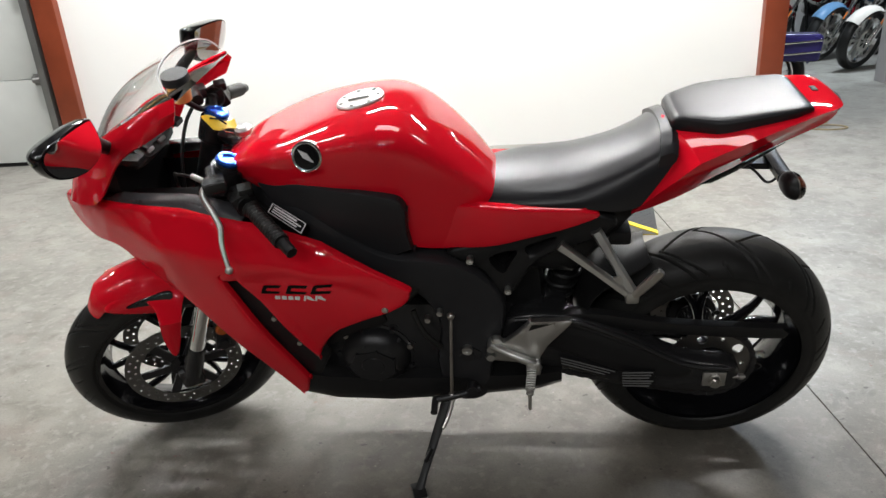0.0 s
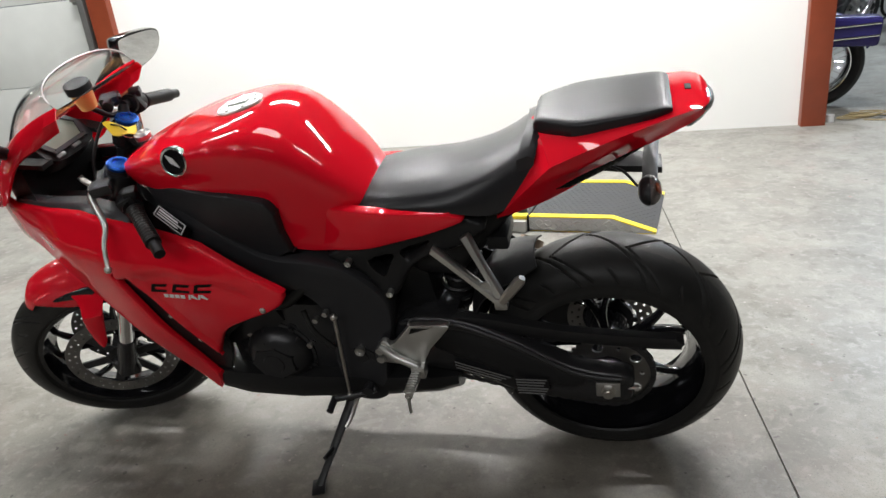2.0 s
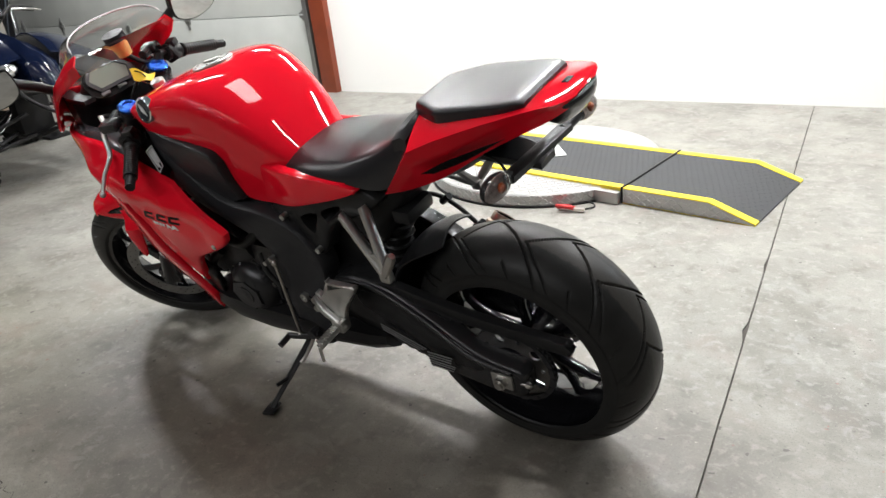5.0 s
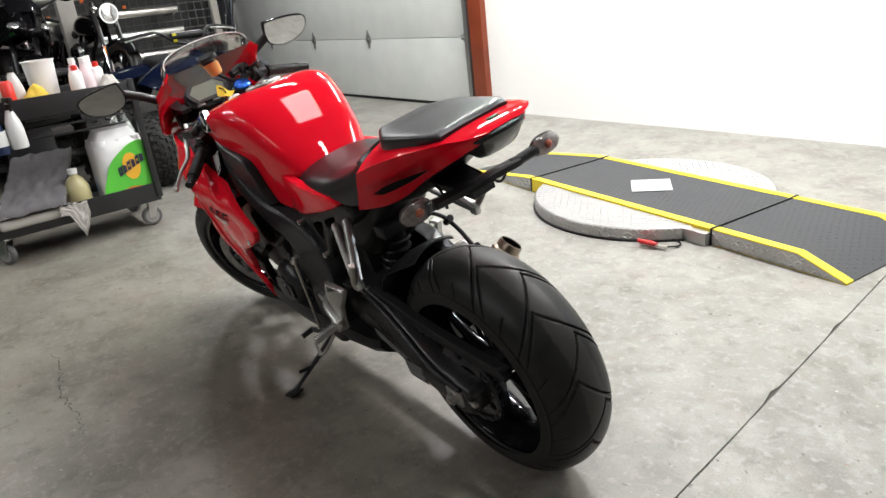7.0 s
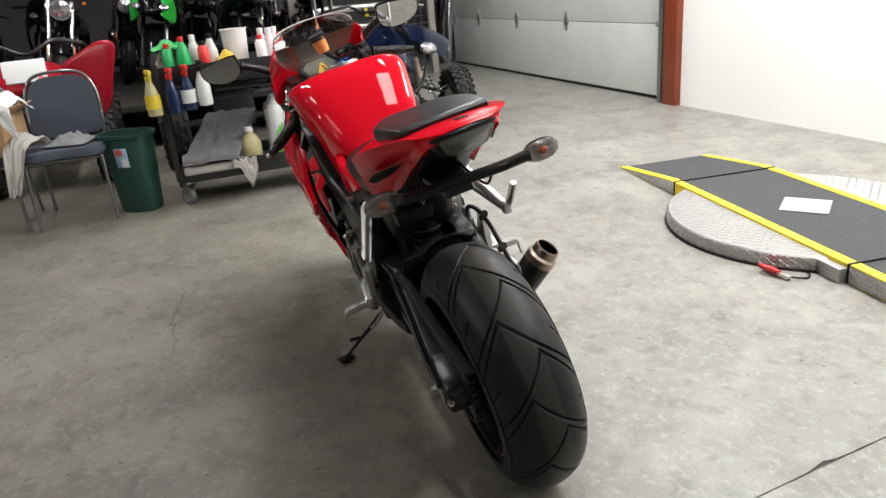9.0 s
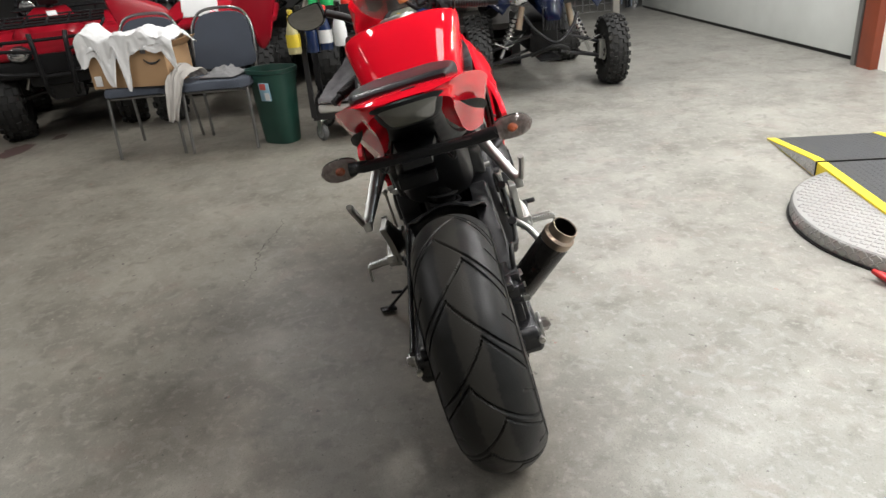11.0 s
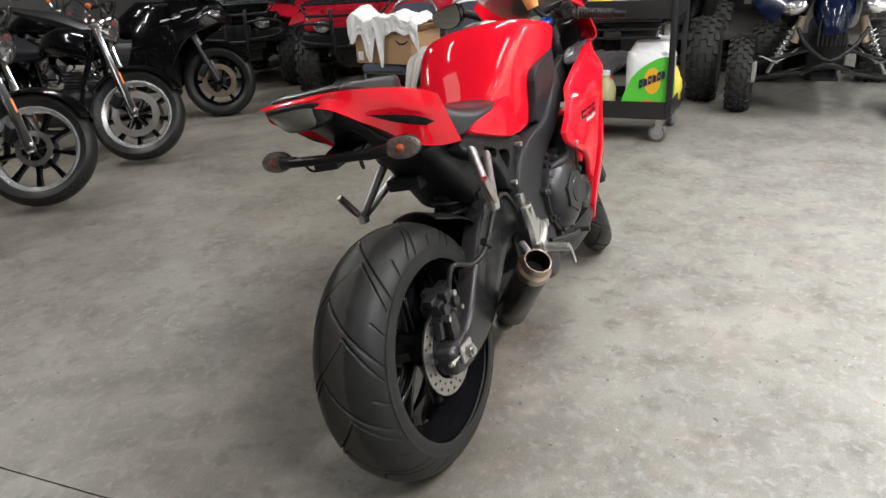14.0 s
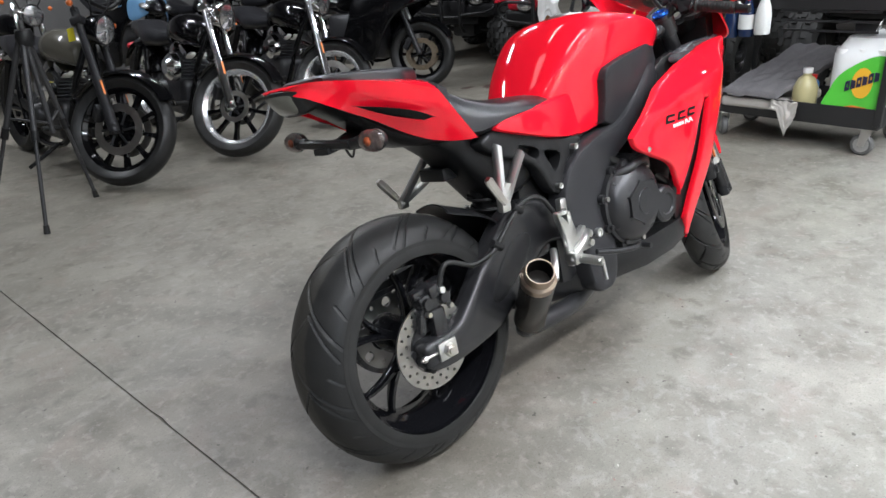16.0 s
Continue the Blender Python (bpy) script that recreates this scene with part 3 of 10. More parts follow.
clamp = thing("ground_clamp", pose(-0.62, 1.395, 0, 0, 0, 12), "red-handled spring clamp lying on the floor by the turntable", "clamp")
bm = hose(bmesh.new(), [(-0.06, 0.012, 0.016), (-0.02, 0.014, 0.018), (0.02, 0.004, 0.016)], 0.011)
part("handle", bm, mat("red_rubber", (0.6, 0.02, 0.02), 0.4), clamp, "red rubber grip")
bm = hose(bmesh.new(), [(-0.06, -0.010, 0.03), (-0.02, -0.010, 0.026), (0.02, -0.002, 0.02)], 0.010)
part("handle", bm, mat("red_rubber_worn", (0.5, 0.02, 0.02), 0.45), clamp, "red rubber grip")
bm = box(bmesh.new(), (0.05, 0.02, 0.012), pose(0.045, 0.0, 0.014), 0.003)
part("jaw", bm, STEEL, clamp)
bm = hose(bmesh.new(), [(0.05, 0.0, 0.012), (0.1, 0.06, 0.006), (0.06, 0.115, 0.006), (-0.1, 0.12, 0.006), (-0.3, 0.17, 0.006)], 0.004)
part("cable", bm, BLACKP, clamp)

# ---- the red sport motorcycle, leaning on its side stand with the bars turned left ----
BIKE = Matrix.Translation((0, 0.044, 0)) @ pose(0, 0, 0, 0, 0, 1.1) @ pose(0, 0, 0, 12, 0, 0)
bike = thing("motorcycle", BIKE, "glossy red and black sport motorcycle leaning on its side stand", "motorcycle")
# steering: turn about the raked steering axis
RAKE, STEER = radians(23.3), radians(27)
AXP, AXD = Vector((-1.505, 0, 0)), Vector((math.sin(RAKE), 0, math.cos(RAKE)))
TURN_L = Matrix.Translation(AXP) @ Matrix.Rotation(STEER, 4, AXD) @ Matrix.Translation(-AXP)


def bpart(name, bm, material, parent=bike, label="", sharp=38, steer=False):
    if steer:
        bm.transform(TURN_L)
    return part(name, bm, material, parent, label, sharp)


def both(make):
    for s in (-1, 1):
        make(s)


# -- wheels --
def tyre(c, R, half, crown, rim, rim_half, pitch_n, seg=1260, nv=88):
    """A road tyre about the y axis, with swept grooves cut into the tread."""
    bm = bmesh.new()
    prof = []
    a1 = radians(97)
    for i in range(nv + 1):
        th = -a1 + 2 * a1 * i / nv
        prof.append((R - crown + crown * math.cos(th), half * math.sin(th), th / a1))
    side = [(rim + 0.022, half * 0.985), (rim + 0.008, half * 0.93), (rim - 0.002, rim_half + 0.004), (rim - 0.008, rim_half - 0.006)]
    prof = [(r, -y, -2) for r, y in reversed(side)] + prof + [(r, y, 2) for r, y in side]
    rows = []
    pitch = 1.0 / pitch_n
    for i in range(seg):
        u = i / seg
        ring = []
        for r, y, v in prof:
            cut = 0.0
            av = abs(v)
            if av <= 1:
                for s in (-1, 1):
                    vs = v * s
                    if -0.16 < vs < 0.84:
                        line = pitch * (1.05 * max(0.0, vs + 0.16) ** 0.85 - 0.18 * vs * vs) + (0.5 * pitch if s > 0 else 0)
                        g = abs(((u + line) / pitch + 0.5) % 1.0 - 0.5) * pitch * 2 * math.pi * R
                        cut = max(cut, 0.006 * max(0.0, 1 - (g / 0.0042) ** 4))
                    if 0.16 < vs < 0.72:
                        line = pitch * (0.50 + 1.02 * (vs - 0.16)) + (0.5 * pitch if s > 0 else 0)
                        g = abs(((u + line) / pitch + 0.5) % 1.0 - 0.5) * pitch * 2 * math.pi * R
                        cut = max(cut, 0.006 * max(0.0, 1 - (g / 0.0036) ** 4))
                    if 0.52 < vs < 0.74:
                        line = pitch * (0.20 + 0.65 * (vs - 0.38)) + (0.5 * pitch if s > 0 else 0)
                        g = abs(((u + line) / pitch + 0.5) % 1.0 - 0.5) * pitch * 2 * math.pi * R
                        cut = max(cut, 0.005 * max(0.0, 1 - (g / 0.0034) ** 4))
            a = 2 * math.pi * u
            ring.append(bm.verts.new((c[0] + (r - cut) * math.cos(a), c[1] + y, c[2] + (r - cut) * math.sin(a))))
        rows.append(ring)
    for i in range(seg):
        p, q = rows[i], rows[(i + 1) % seg]
        for j in range(len(prof) - 1):
            bm.faces.new((p[j], p[j + 1], q[j + 1], q[j]))
    return bm


def rim_bm(c, rim, h):
    prof = [(rim - 0.014, -h), (rim + 0.004, -h), (rim + 0.004, -h + 0.008), (rim - 0.012, -h + 0.020), (rim - 0.030, -h + 0.05), (rim - 0.030, h - 0.05),
            (rim - 0.012, h - 0.020), (rim + 0.004, h - 0.008), (rim + 0.004, h), (rim - 0.014, h), (rim - 0.022, h - 0.018), (rim - 0.042, h - 0.05), (rim - 0.042, -h + 0.05), (rim - 0.022, -h + 0.018)]
    return lathe(bmesh.new(), prof, Matrix.Translation(c), 96, True)


def spoke_bm(c, r0, r1, ang, fork, w=0.018, d=0.030):
    """A cast spoke: one stem from the hub that splits in two near the rim."""
    bm = bmesh.new()
    for s in (-1, 1):
        secs = []
        for k in range(7):
            t = k / 6
            r = r0 + (r1 - r0) * t
            a = ang + s * fork * t ** 1.5 + s * 0.02
            ww, dd = w * (1.1 - 0.35 * t), d * (1.25 - 0.45 * t)
            p = Vector((c[0] + r * math.cos(a), c[1], c[2] + r * math.sin(a)))
            tx = Vector((-math.sin(a), 0, math.cos(a)))
            secs.append([p + tx * x * ww * 0.5 + Vector((0, y * dd * 0.5, 0)) for x, y in ((-1, -0.6), (-0.5, -1), (0.5, -1), (1, -0.6), (1, 0.6), (0.5, 1), (-0.5, 1), (-1, 0.6))])
        ring_loft(bm, secs)
    return bm


def disc_bm(c, R, r, thick, holes_n, y, rows=2):
    holes = []
    for k in range(holes_n):
        a = 2 * math.pi * k / holes_n
        for q in range(rows):
            rr = r + (R - r) * ((q + 0.75) / (rows + 0.5))
            aa = a + q * math.pi / holes_n
            holes.append(circle(rr * math.cos(aa), rr * math.sin(aa), 0.0042, 8))
    holes.append(circle(0, 0, r, 60))
    return plate(bmesh.new(), circle(0, 0, R, 90), thick, Matrix.Translation((c[0], c[1] + y, c[2])), holes)


RW = (0.0, 0.0, 0.312)
wheel = new("rear_wheel")
wheel.parent = bike
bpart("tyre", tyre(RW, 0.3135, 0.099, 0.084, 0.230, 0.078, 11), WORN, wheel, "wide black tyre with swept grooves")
bpart("rim", rim_bm(RW, 0.230, 0.082), GLOSSB, wheel, "gloss black cast rim")
for k in range(5):
    bpart("spoke", spoke_bm(RW, 0.045, 0.196, 2 * math.pi * k / 5 + 0.5, 0.26), GLOSSB, wheel)
bpart("hub", lathe(bmesh.new(), [(0.02, -0.10), (0.045, -0.10), (0.05, -0.06), (0.042, 0.0), (0.05, 0.06), (0.045, 0.085), (0.02, 0.085)], Matrix.Translation(RW), 32, True), GLOSSB, wheel)
bpart("brake_disc", disc_bm(RW, 0.110, 0.070, 0.005, 20, 0.098), mat("worn_disc_steel", (0.36, 0.35, 0.33), 0.34, metal=1.0, var=0.2, scale=25), wheel, "drilled steel brake disc")
bm = lathe(bmesh.new(), [(0.035, 0.09), (0.062, 0.09), (0.062, 0.097), (0.035, 0.097)], Matrix.Translation(RW), 30, True)
for k in range(5):
    a = 2 * math.pi * k / 5
    rod(bm, (RW[0] + 0.064 * math.cos(a), 0.088, RW[2] + 0.064 * math.sin(a)), (RW[0] + 0.064 * math.cos(a), 0.104, RW[2] + 0.064 * math.sin(a)), 0.008)
bpart("disc_carrier", bm, DARKM, wheel)
teeth = [(0.103 + (0.006 if (k % 4) in (1, 2) else 0.0)) for k in range(42 * 4)]
outer = [(teeth[k] * math.cos(2 * math.pi * k / 168), teeth[k] * math.sin(2 * math.pi * k / 168)) for k in range(168)]
holes = [circle(0.078 * math.cos(2 * math.pi * k / 10), 0.078 * math.sin(2 * math.pi * k / 10), 0.014 if k % 2 else 0.006, 12) for k in range(10)] + [circle(0, 0, 0.05, 30)]
bpart("sprocket", plate(bmesh.new(), outer, 0.006, Matrix.Translation((RW[0], -0.104, RW[2])), holes), DISCF, wheel, "dull steel chain sprocket")

FWX, FWH = -1.437, 0.293
FW = (FWX, 0.0, FWH)
fwheel = new("front_wheel")
fwheel.parent = bike
bpart("tyre", tyre(FW, 0.299, 0.060, 0.060, 0.226, 0.047, 12, 760, 56), RUBBER, fwheel, "black tyre with swept grooves", steer=True)
bpart("rim", rim_bm(FW, 0.226, 0.051), GLOSSB, fwheel, "gloss black cast rim", steer=True)
for k in range(5):
    bpart("spoke", spoke_bm(FW, 0.04, 0.192, 2 * math.pi * k / 5 + 0.3, 0.26, 0.016, 0.024), GLOSSB, fwheel, steer=True)
bpart("hub", lathe(bmesh.new(), [(0.015, -0.065), (0.04, -0.065), (0.035, 0.0), (0.04, 0.065), (0.015, 0.065)], Matrix.Translation(FW), 32, True), GLOSSB, fwheel, steer=True)
for s in (-1, 1):
    bpart("brake_disc", disc_bm(FW, 0.155, 0.116, 0.005, 30, s * 0.064), DISCF, fwheel, "drilled steel brake disc", steer=True)
    ped = []
    for k in range(6):
        a = 2 * math.pi * k / 6
        ped += [(0.040 * math.cos(a - 0.35), 0.040 * math.sin(a - 0.35)), (0.121 * math.cos(a - 0.10), 0.121 * math.sin(a - 0.10)), (0.121 * math.cos(a + 0.10), 0.121 * math.sin(a + 0.10)), (0.040 * math.cos(a + 0.35), 0.040 * math.sin(a + 0.35))]
    bpart("disc_carrier", plate(bmesh.new(), ped, 0.006, Matrix.Translation((FW[0], s * 0.060, FW[2])), [circle(0, 0, 0.022, 16)]), DARKM, fwheel, steer=True)

# -- fork, front brake, mudguard --
def on_fork(t, s, off=0.0, fwd=0.0):
    """A point t metres up the fork leg from the axle on side s."""
    return Vector((FWX + 0.015 + fwd, 0, FWH)) + AXD * t + Vector((0, s * (0.105 + off), 0))


def fork(s):
    bm = bmesh.new()
    rod(bm, on_fork(0.30, s), on_fork(0.70, s), 0.0265, 0.0265, 24)
    bpart("fork_tube", bm, DARKM, label="dark fork tube", steer=True)
    bm = bmesh.new()
    rod(bm, on_fork(0.10, s), on_fork(0.30, s), 0.0215, 0.0215, 24)
    bpart("fork_slider", bm, CHROME, label="bright fork slider", steer=True)
    bm = bmesh.new()
    rod(bm, on_fork(-0.02, s), on_fork(0.11, s), 0.027, 0.025, 20)
    box(bm, (0.06, 0.035, 0.07), Matrix.Translation(on_fork(0, s)), 0.012)
    rod(bm, on_fork(0, s, -0.02), on_fork(0, s, 0.024), 0.016)
    bpart("fork_foot", bm, MATTE, steer=True)
    bm = bmesh.new()
    box(bm, (0.055, 0.045, 0.115), Matrix.Translation(on_fork(0.125, s, -0.02, 0.075)) @ pose(0, 0, 0, 0, 12, 0), 0.012)
    for k in (-1, 1):
        rod(bm, on_fork(0.125 + 0.03 * k, s, -0.02, 0.075), on_fork(0.125 + 0.03 * k, s, 0.012, 0.075), 0.016)
    bpart("brake_caliper", bm, DARKM, label="dark radial brake caliper", steer=True)
    bm = lathe(bmesh.new(), [(0.0, -0.004), (0.014, -0.004), (0.018, 0.0), (0.018, 0.006), (0.0, 0.006)], Matrix.Translation(on_fork(0.16, s, 0.012, 0.06)), 16)
    bpart("reflector", bm, AMBER, label="amber reflector", steer=True)
    m = Matrix.Translation(on_fork(0.70, s)) @ Matrix.Rotation(RAKE, 4, "Y")
    bm = lathe(bmesh.new(), [(0.0, 0), (0.027, 0), (0.029, 0.003), (0.029, 0.008), (0.024, 0.012), (0.016, 0.012), (0.014, 0.008), (0.0, 0.008)], m @ pose(0, 0, 0, 90, 0, 0), 32)
    bpart("fork_cap", bm, BLUEA, label="blue anodised fork cap", steer=True)


both(fork)
bm = bmesh.new()
for t in (0.53, 0.665):
    pts = [on_fork(t, -1), on_fork(t, -1) + Vector((0.05, 0.06, -0.02)), on_fork(t, 1) + Vector((0.05, -0.06, -0.02)), on_fork(t, 1)]
    hose(bm, pts, 0.026, 6, 10)
for s in (-1, 1):
    rod(bm, on_fork(0.635, s), on_fork(0.69, s), 0.036, 0.036, 20)
bpart("triple_clamp", bm, MATTE, steer=True)

bm = bmesh.new()
rows = []
for i in range(25):
    a = radians(59 + 96 * i / 24)
    ring = []
    for j in range(13):
        v = -1 + 2 * j / 12
        drop = 0.055 * abs(v) ** 2.2 * (0.45 + 0.55 * min(1, i / 8))
        half = (0.070 + 0.008 * math.sin(math.pi * i / 24)) * (0.55 + 0.45 * min(1, i / 5) ** 0.5)
        R = 0.326 + 0.019 * math.sin(math.pi * i / 24) - drop - 0.02 * max(0, 1 - i / 2)
        ring.append(Vector((FWX - R * math.cos(a) * 1.0, half * math.sin(v * 1.35) / math.sin(1.35), FWH + R * math.sin(a))))
    rows.append(ring)
inner = [[p + (Vector(FW) - p).normalized() * 0.004 for p in r] for r in rows]
ring_loft(bm, [r + list(reversed(q)) for r, q in zip(rows, inner)])
bpart("front_mudguard", bm, RED, label="glossy red front mudguard", steer=True, sharp=50)
for s in (-1, 1):
    bm = bmesh.new()
    g = soft([(-1.45, 0.590), (-1.40, 0.605), (-1.345, 0.59), (-1.372, 0.545), (-1.416, 0.425), (-1.436, 0.420), (-1.438, 0.487), (-1.430, 0.555)])
    shell(bm, g, lambda x, z: 0.134 - 1.1 * max(0.0, z - 0.535), s, 0.004, 0.02, 0.008)
    bpart("mudguard_side", bm, RED, label="red mudguard fork cover", steer=True)
    skirt = lambda x, z: 0.0785 + 0.12 * max(0.0, x + 1.46) - 0.35 * max(0.0, z - 0.575)
    bm = shell(bmesh.new(), soft([(-1.545, 0.582), (-1.50, 0.552), (-1.44, 0.532), (-1.385, 0.545), (-1.372, 0.580), (-1.44, 0.602), (-1.50, 0.600)]), skirt, s, 0.004, 0.02, 0.008)
    bpart("mudguard_flank", bm, RED, steer=True)
    bm = bmesh.new()
    shell(bm, soft([(-1.494, 0.577), (-1.439, 0.590), (-1.383, 0.592), (-1.389, 0.570), (-1.437, 0.567)]), lambda x, z: skirt(x, z) + 0.004, s, 0.006, 0.02, 0.003)
    bpart("mudguard_vent", bm, GLOSSB, label="black vent", steer=True)

# -- bars and controls --
CLIP = lambda s: on_fork(0.650, s)
def bars(s):
    end = Vector((-1.082, s * 0.335, 0.860))
    root = CLIP(s)
    g = end - (end - root).normalized() * 0.135
    move = Vector()
    bm = bmesh.new()
    if s > 0:
        # the throttle side sits higher and flatter
        end, inner = TURN_L.inverted() @ Vector((-1.215, 0.319, 0.925)), TURN_L.inverted() @ Vector((-1.207, 0.174, 0.964))
        root = inner + (inner - end) * 0.45
        rod(bm, root, CLIP(s) + Vector((0, 0, 0.02)), 0.013, 0.020)
    d = (end - root).normalized()
    if s > 0:
        move = end - d * 0.135 - g
    rod(bm, root, end, 0.011, 0.011)
    bar = bpart("handlebar", bm, BLACKP, steer=True)
    bm = bmesh.new()
    g0 = end - d * 0.135
    n = 40
    rings = []
    for i in range(n + 1):
        r = 0.0165 + (0.0015 if i % 3 else 0.0) + (0.004 if i < 2 else 0)
        p = g0 + d * 0.125 * i / n
        q = d.to_track_quat("Z", "Y").to_matrix()
        rings.append([p + q @ Vector((r * math.cos(2 * math.pi * k / 18), r * math.sin(2 * math.pi * k / 18), 0)) for k in range(18)])
    ring_loft(bm, rings)
    bpart("grip", bm, RUBBER, bar, "ribbed black rubber grip", steer=True)
    bm = bmesh.new()
    rod(bm, end - d * 0.008, end + d * 0.030, 0.0135, 0.0125, 18)
    bpart("bar_end", bm, BLACKP, bar, steer=True)
    bm = bmesh.new()
    box(bm, (0.045, 0.05, 0.05), Matrix.Translation(g0 - d * 0.035) @ pose(0, 0, 0, 0, -15, 0), 0.010)
    box(bm, (0.03, 0.03, 0.02), Matrix.Translation(g0 - d * 0.03 + Vector((0.01, 0, 0.028))), 0.005)
    rod(bm, g0 - d * 0.06, g0 - d * 0.012, 0.024)
    bpart("switchgear", bm, BLACKP, bar, steer=True)
    bm = bmesh.new()
    base = Vector((-1.186, s * 0.160, 0.926)) + move
    box(bm, (0.05, 0.04, 0.028), Matrix.Translation(base), 0.008)
    rod(bm, base + Vector((0, -s * 0.05, 0.004)), base, 0.014)
    bpart("lever_perch", bm, MATTE, bar, steer=True)
    bm = bmesh.new()
    tip = Vector((-1.205, s * 0.320, 0.820)) + move + Vector((0, 0, 0.35 * move.z))
    pts = [base + Vector((-0.01, 0, 0)), Vector((-1.215, s * 0.166, 0.913)) + move, Vector((-1.204, s * 0.205, 0.874)) + move, Vector((-1.200, s * 0.232, 0.862)) + move, Vector((-1.206, s * 0.270, 0.846)) + move, tip]
    hose(bm, pts, lambda t: 0.0085 - 0.0035 * t, 8, 10)
    ball(bm, tip, (0.0088,) * 3)
    bpart("lever", bm, ALU, bar, "bare alloy lever", steer=True)


both(bars)
bm = bmesh.new()
rc = TURN_L.inverted() @ Vector((-1.229, 0.017, 1.057))
rod(bm, rc + Vector((0, 0, -0.045)), rc + Vector((0, 0, 0.004)), 0.021, 0.028, 28)
pot = bpart("brake_fluid_pot", bm, FLUID, label="amber translucent brake fluid pot", steer=True)
bm = bmesh.new()
rod(bm, rc + Vector((0, 0, 0.002)), rc + Vector((0, 0, 0.022)), 0.032, 0.031, 28)
bpart("lid", bm, BLACKP, pot, "black screw lid", steer=True)
bm = hose(bmesh.new(), [rc + Vector((0, 0, -0.045)), rc + Vector((0.03, 0.02, -0.09)), rc + Vector((0.06, 0.05, -0.10))], 0.007)
bpart("reservoir_hose", bm, BLACKP, steer=True)
bm = hose(bmesh.new(), [(-1.19, 0.17, 0.94), (-1.22, 0.12, 0.925), (-1.25, 0.05, 0.88), (-1.27, 0.0, 0.80)], 0.0045)
bpart("brake_hose", bm, BLACKP, steer=True)
bm = rod(bmesh.new(), (-1.205, -0.150, 0.934), (-1.226, -0.128, 0.940), 0.0065, 0.0065, 12)
bpart("cable_adjuster", bm, ALU, label="bare alloy cable adjuster", steer=True)
bm = hose(bmesh.new(), [(-1.220, -0.136, 0.938), (-1.245, -0.095, 0.925), (-1.262, -0.05, 0.90), (-1.275, 0.0, 0.87), (-1.28, 0.03, 0.80)], 0.0034)
bpart("clutch_cable", bm, BLACKP, steer=True)
bm = lathe(bmesh.new(), [(0.0, 0), (0.020, 0), (0.020, 0.012), (0.012, 0.016), (0.0, 0.012)], Matrix.Translation((-1.095, 0.0, 0.935)) @ pose(0, 0, 0, 90, 0, 0) @ pose(0, 0, 0, 0, 0, 0), 24)
bpart("ignition_lock", bm, ALU, steer=True)
bm = bmesh.new()
quad = [Vector(p) for p in ((-1.182, -0.012, 0.985), (-1.118, 0.021, 0.959), (-1.104, -0.005, 0.948), (-1.152, -0.030, 0.960))]
secs = []
for k in range(9):
    t = k / 8
    p, q = quad[0].lerp(quad[1], t), quad[3].lerp(quad[2], t)
    bow = Vector((0, 0, 0.006 * math.sin(2.2 * math.pi * t)))
    secs.append([p + bow, q - bow * 0.5, q - bow * 0.5 - Vector((0, 0, 0.0012)), p + bow - Vector((0, 0, 0.0012))])
ring_loft(bm, secs)
tag = bpart("price_tag", bm, YELLOW, label="yellow paper key tag")
bm = hose(bmesh.new(), [quad[0].lerp(quad[2], 0.25) + Vector((0, 0, 0.003)), quad[0].lerp(quad[2], 0.45) + Vector((0.002, 0.004, 0.004)), quad[0].lerp(quad[2], 0.7) + Vector((0, 0, 0.002))], 0.002)
bpart("writing", bm, INK, tag)
bm = hose(bmesh.new(), [quad[3].lerp(quad[2], 0.4), (-1.132, -0.012, 0.945), (-1.118, -0.004, 0.938)], 0.0012)
bpart("tag_string", bm, CHROME, tag)

# -- dash and inner fairing --
DT = radians(50)
DASHM = Matrix(((0, -math.sin(DT), -math.cos(DT), -1.340), (1, 0, 0, 0.004), (0, -math.cos(DT), math.sin(DT), 0.958), (0, 0, 0, 1)))
HEXD = [(-0.066, 0.003), (-0.040, 0.031), (0.040, 0.031), (0.066, 0.003), (0.050, -0.031), (-0.050, -0.031)]
rim = soft([(x * 1.17, z * 1.28 - 0.002) for x, z in HEXD], 4, (1, 2, 4, 5))
bm = plate(bmesh.new(), soft([(x * 1.32, z * 1.5 - 0.010) for x, z in HEXD], 4), 0.05, DASHM @ pose(0, 0.028, 0))
dash = bpart("instrument_panel", bm, BLACKP)
bm = plate(bmesh.new(), rim, 0.010, DASHM @ pose(0, 0.0, 0), [soft(HEXD, 4, (0, 1, 2, 3, 4, 5))])
bpart("bezel", bm, SATIN, dash, "grey display surround")
bm = plate(bmesh.new(), soft([(x * 1.02, z * 1.02) for x, z in HEXD], 4, (0, 1, 2, 3, 4, 5)), 0.003, DASHM @ pose(0, 0.001, 0))
bpart("display", bm, LCD, dash, "grey-green blank display")
for k in (-1, 1):
    bm = box(bmesh.new(), (0.030, 0.008, 0.010), DASHM @ pose(k * 0.030 - 0.02, 0.0, -0.048), 0.003)
    bpart("button", bm, FAINT, dash)
# black ledges of the inner fairing either side of the panel
for s in (-1, 1):
    bm = bmesh.new()
    ring_loft(bm, [[Vector((x, s * (w + e * 0.018), z + f * 0.006)) for e, f in ((-1, -1), (1, -1), (1, 1), (-1, 1))] for x, w, z in ((-1.30, 0.105, 0.925), (-1.36, 0.115, 0.935), (-1.43, 0.105, 0.945))])
    bpart("inner_panel", bm, BLACKP)

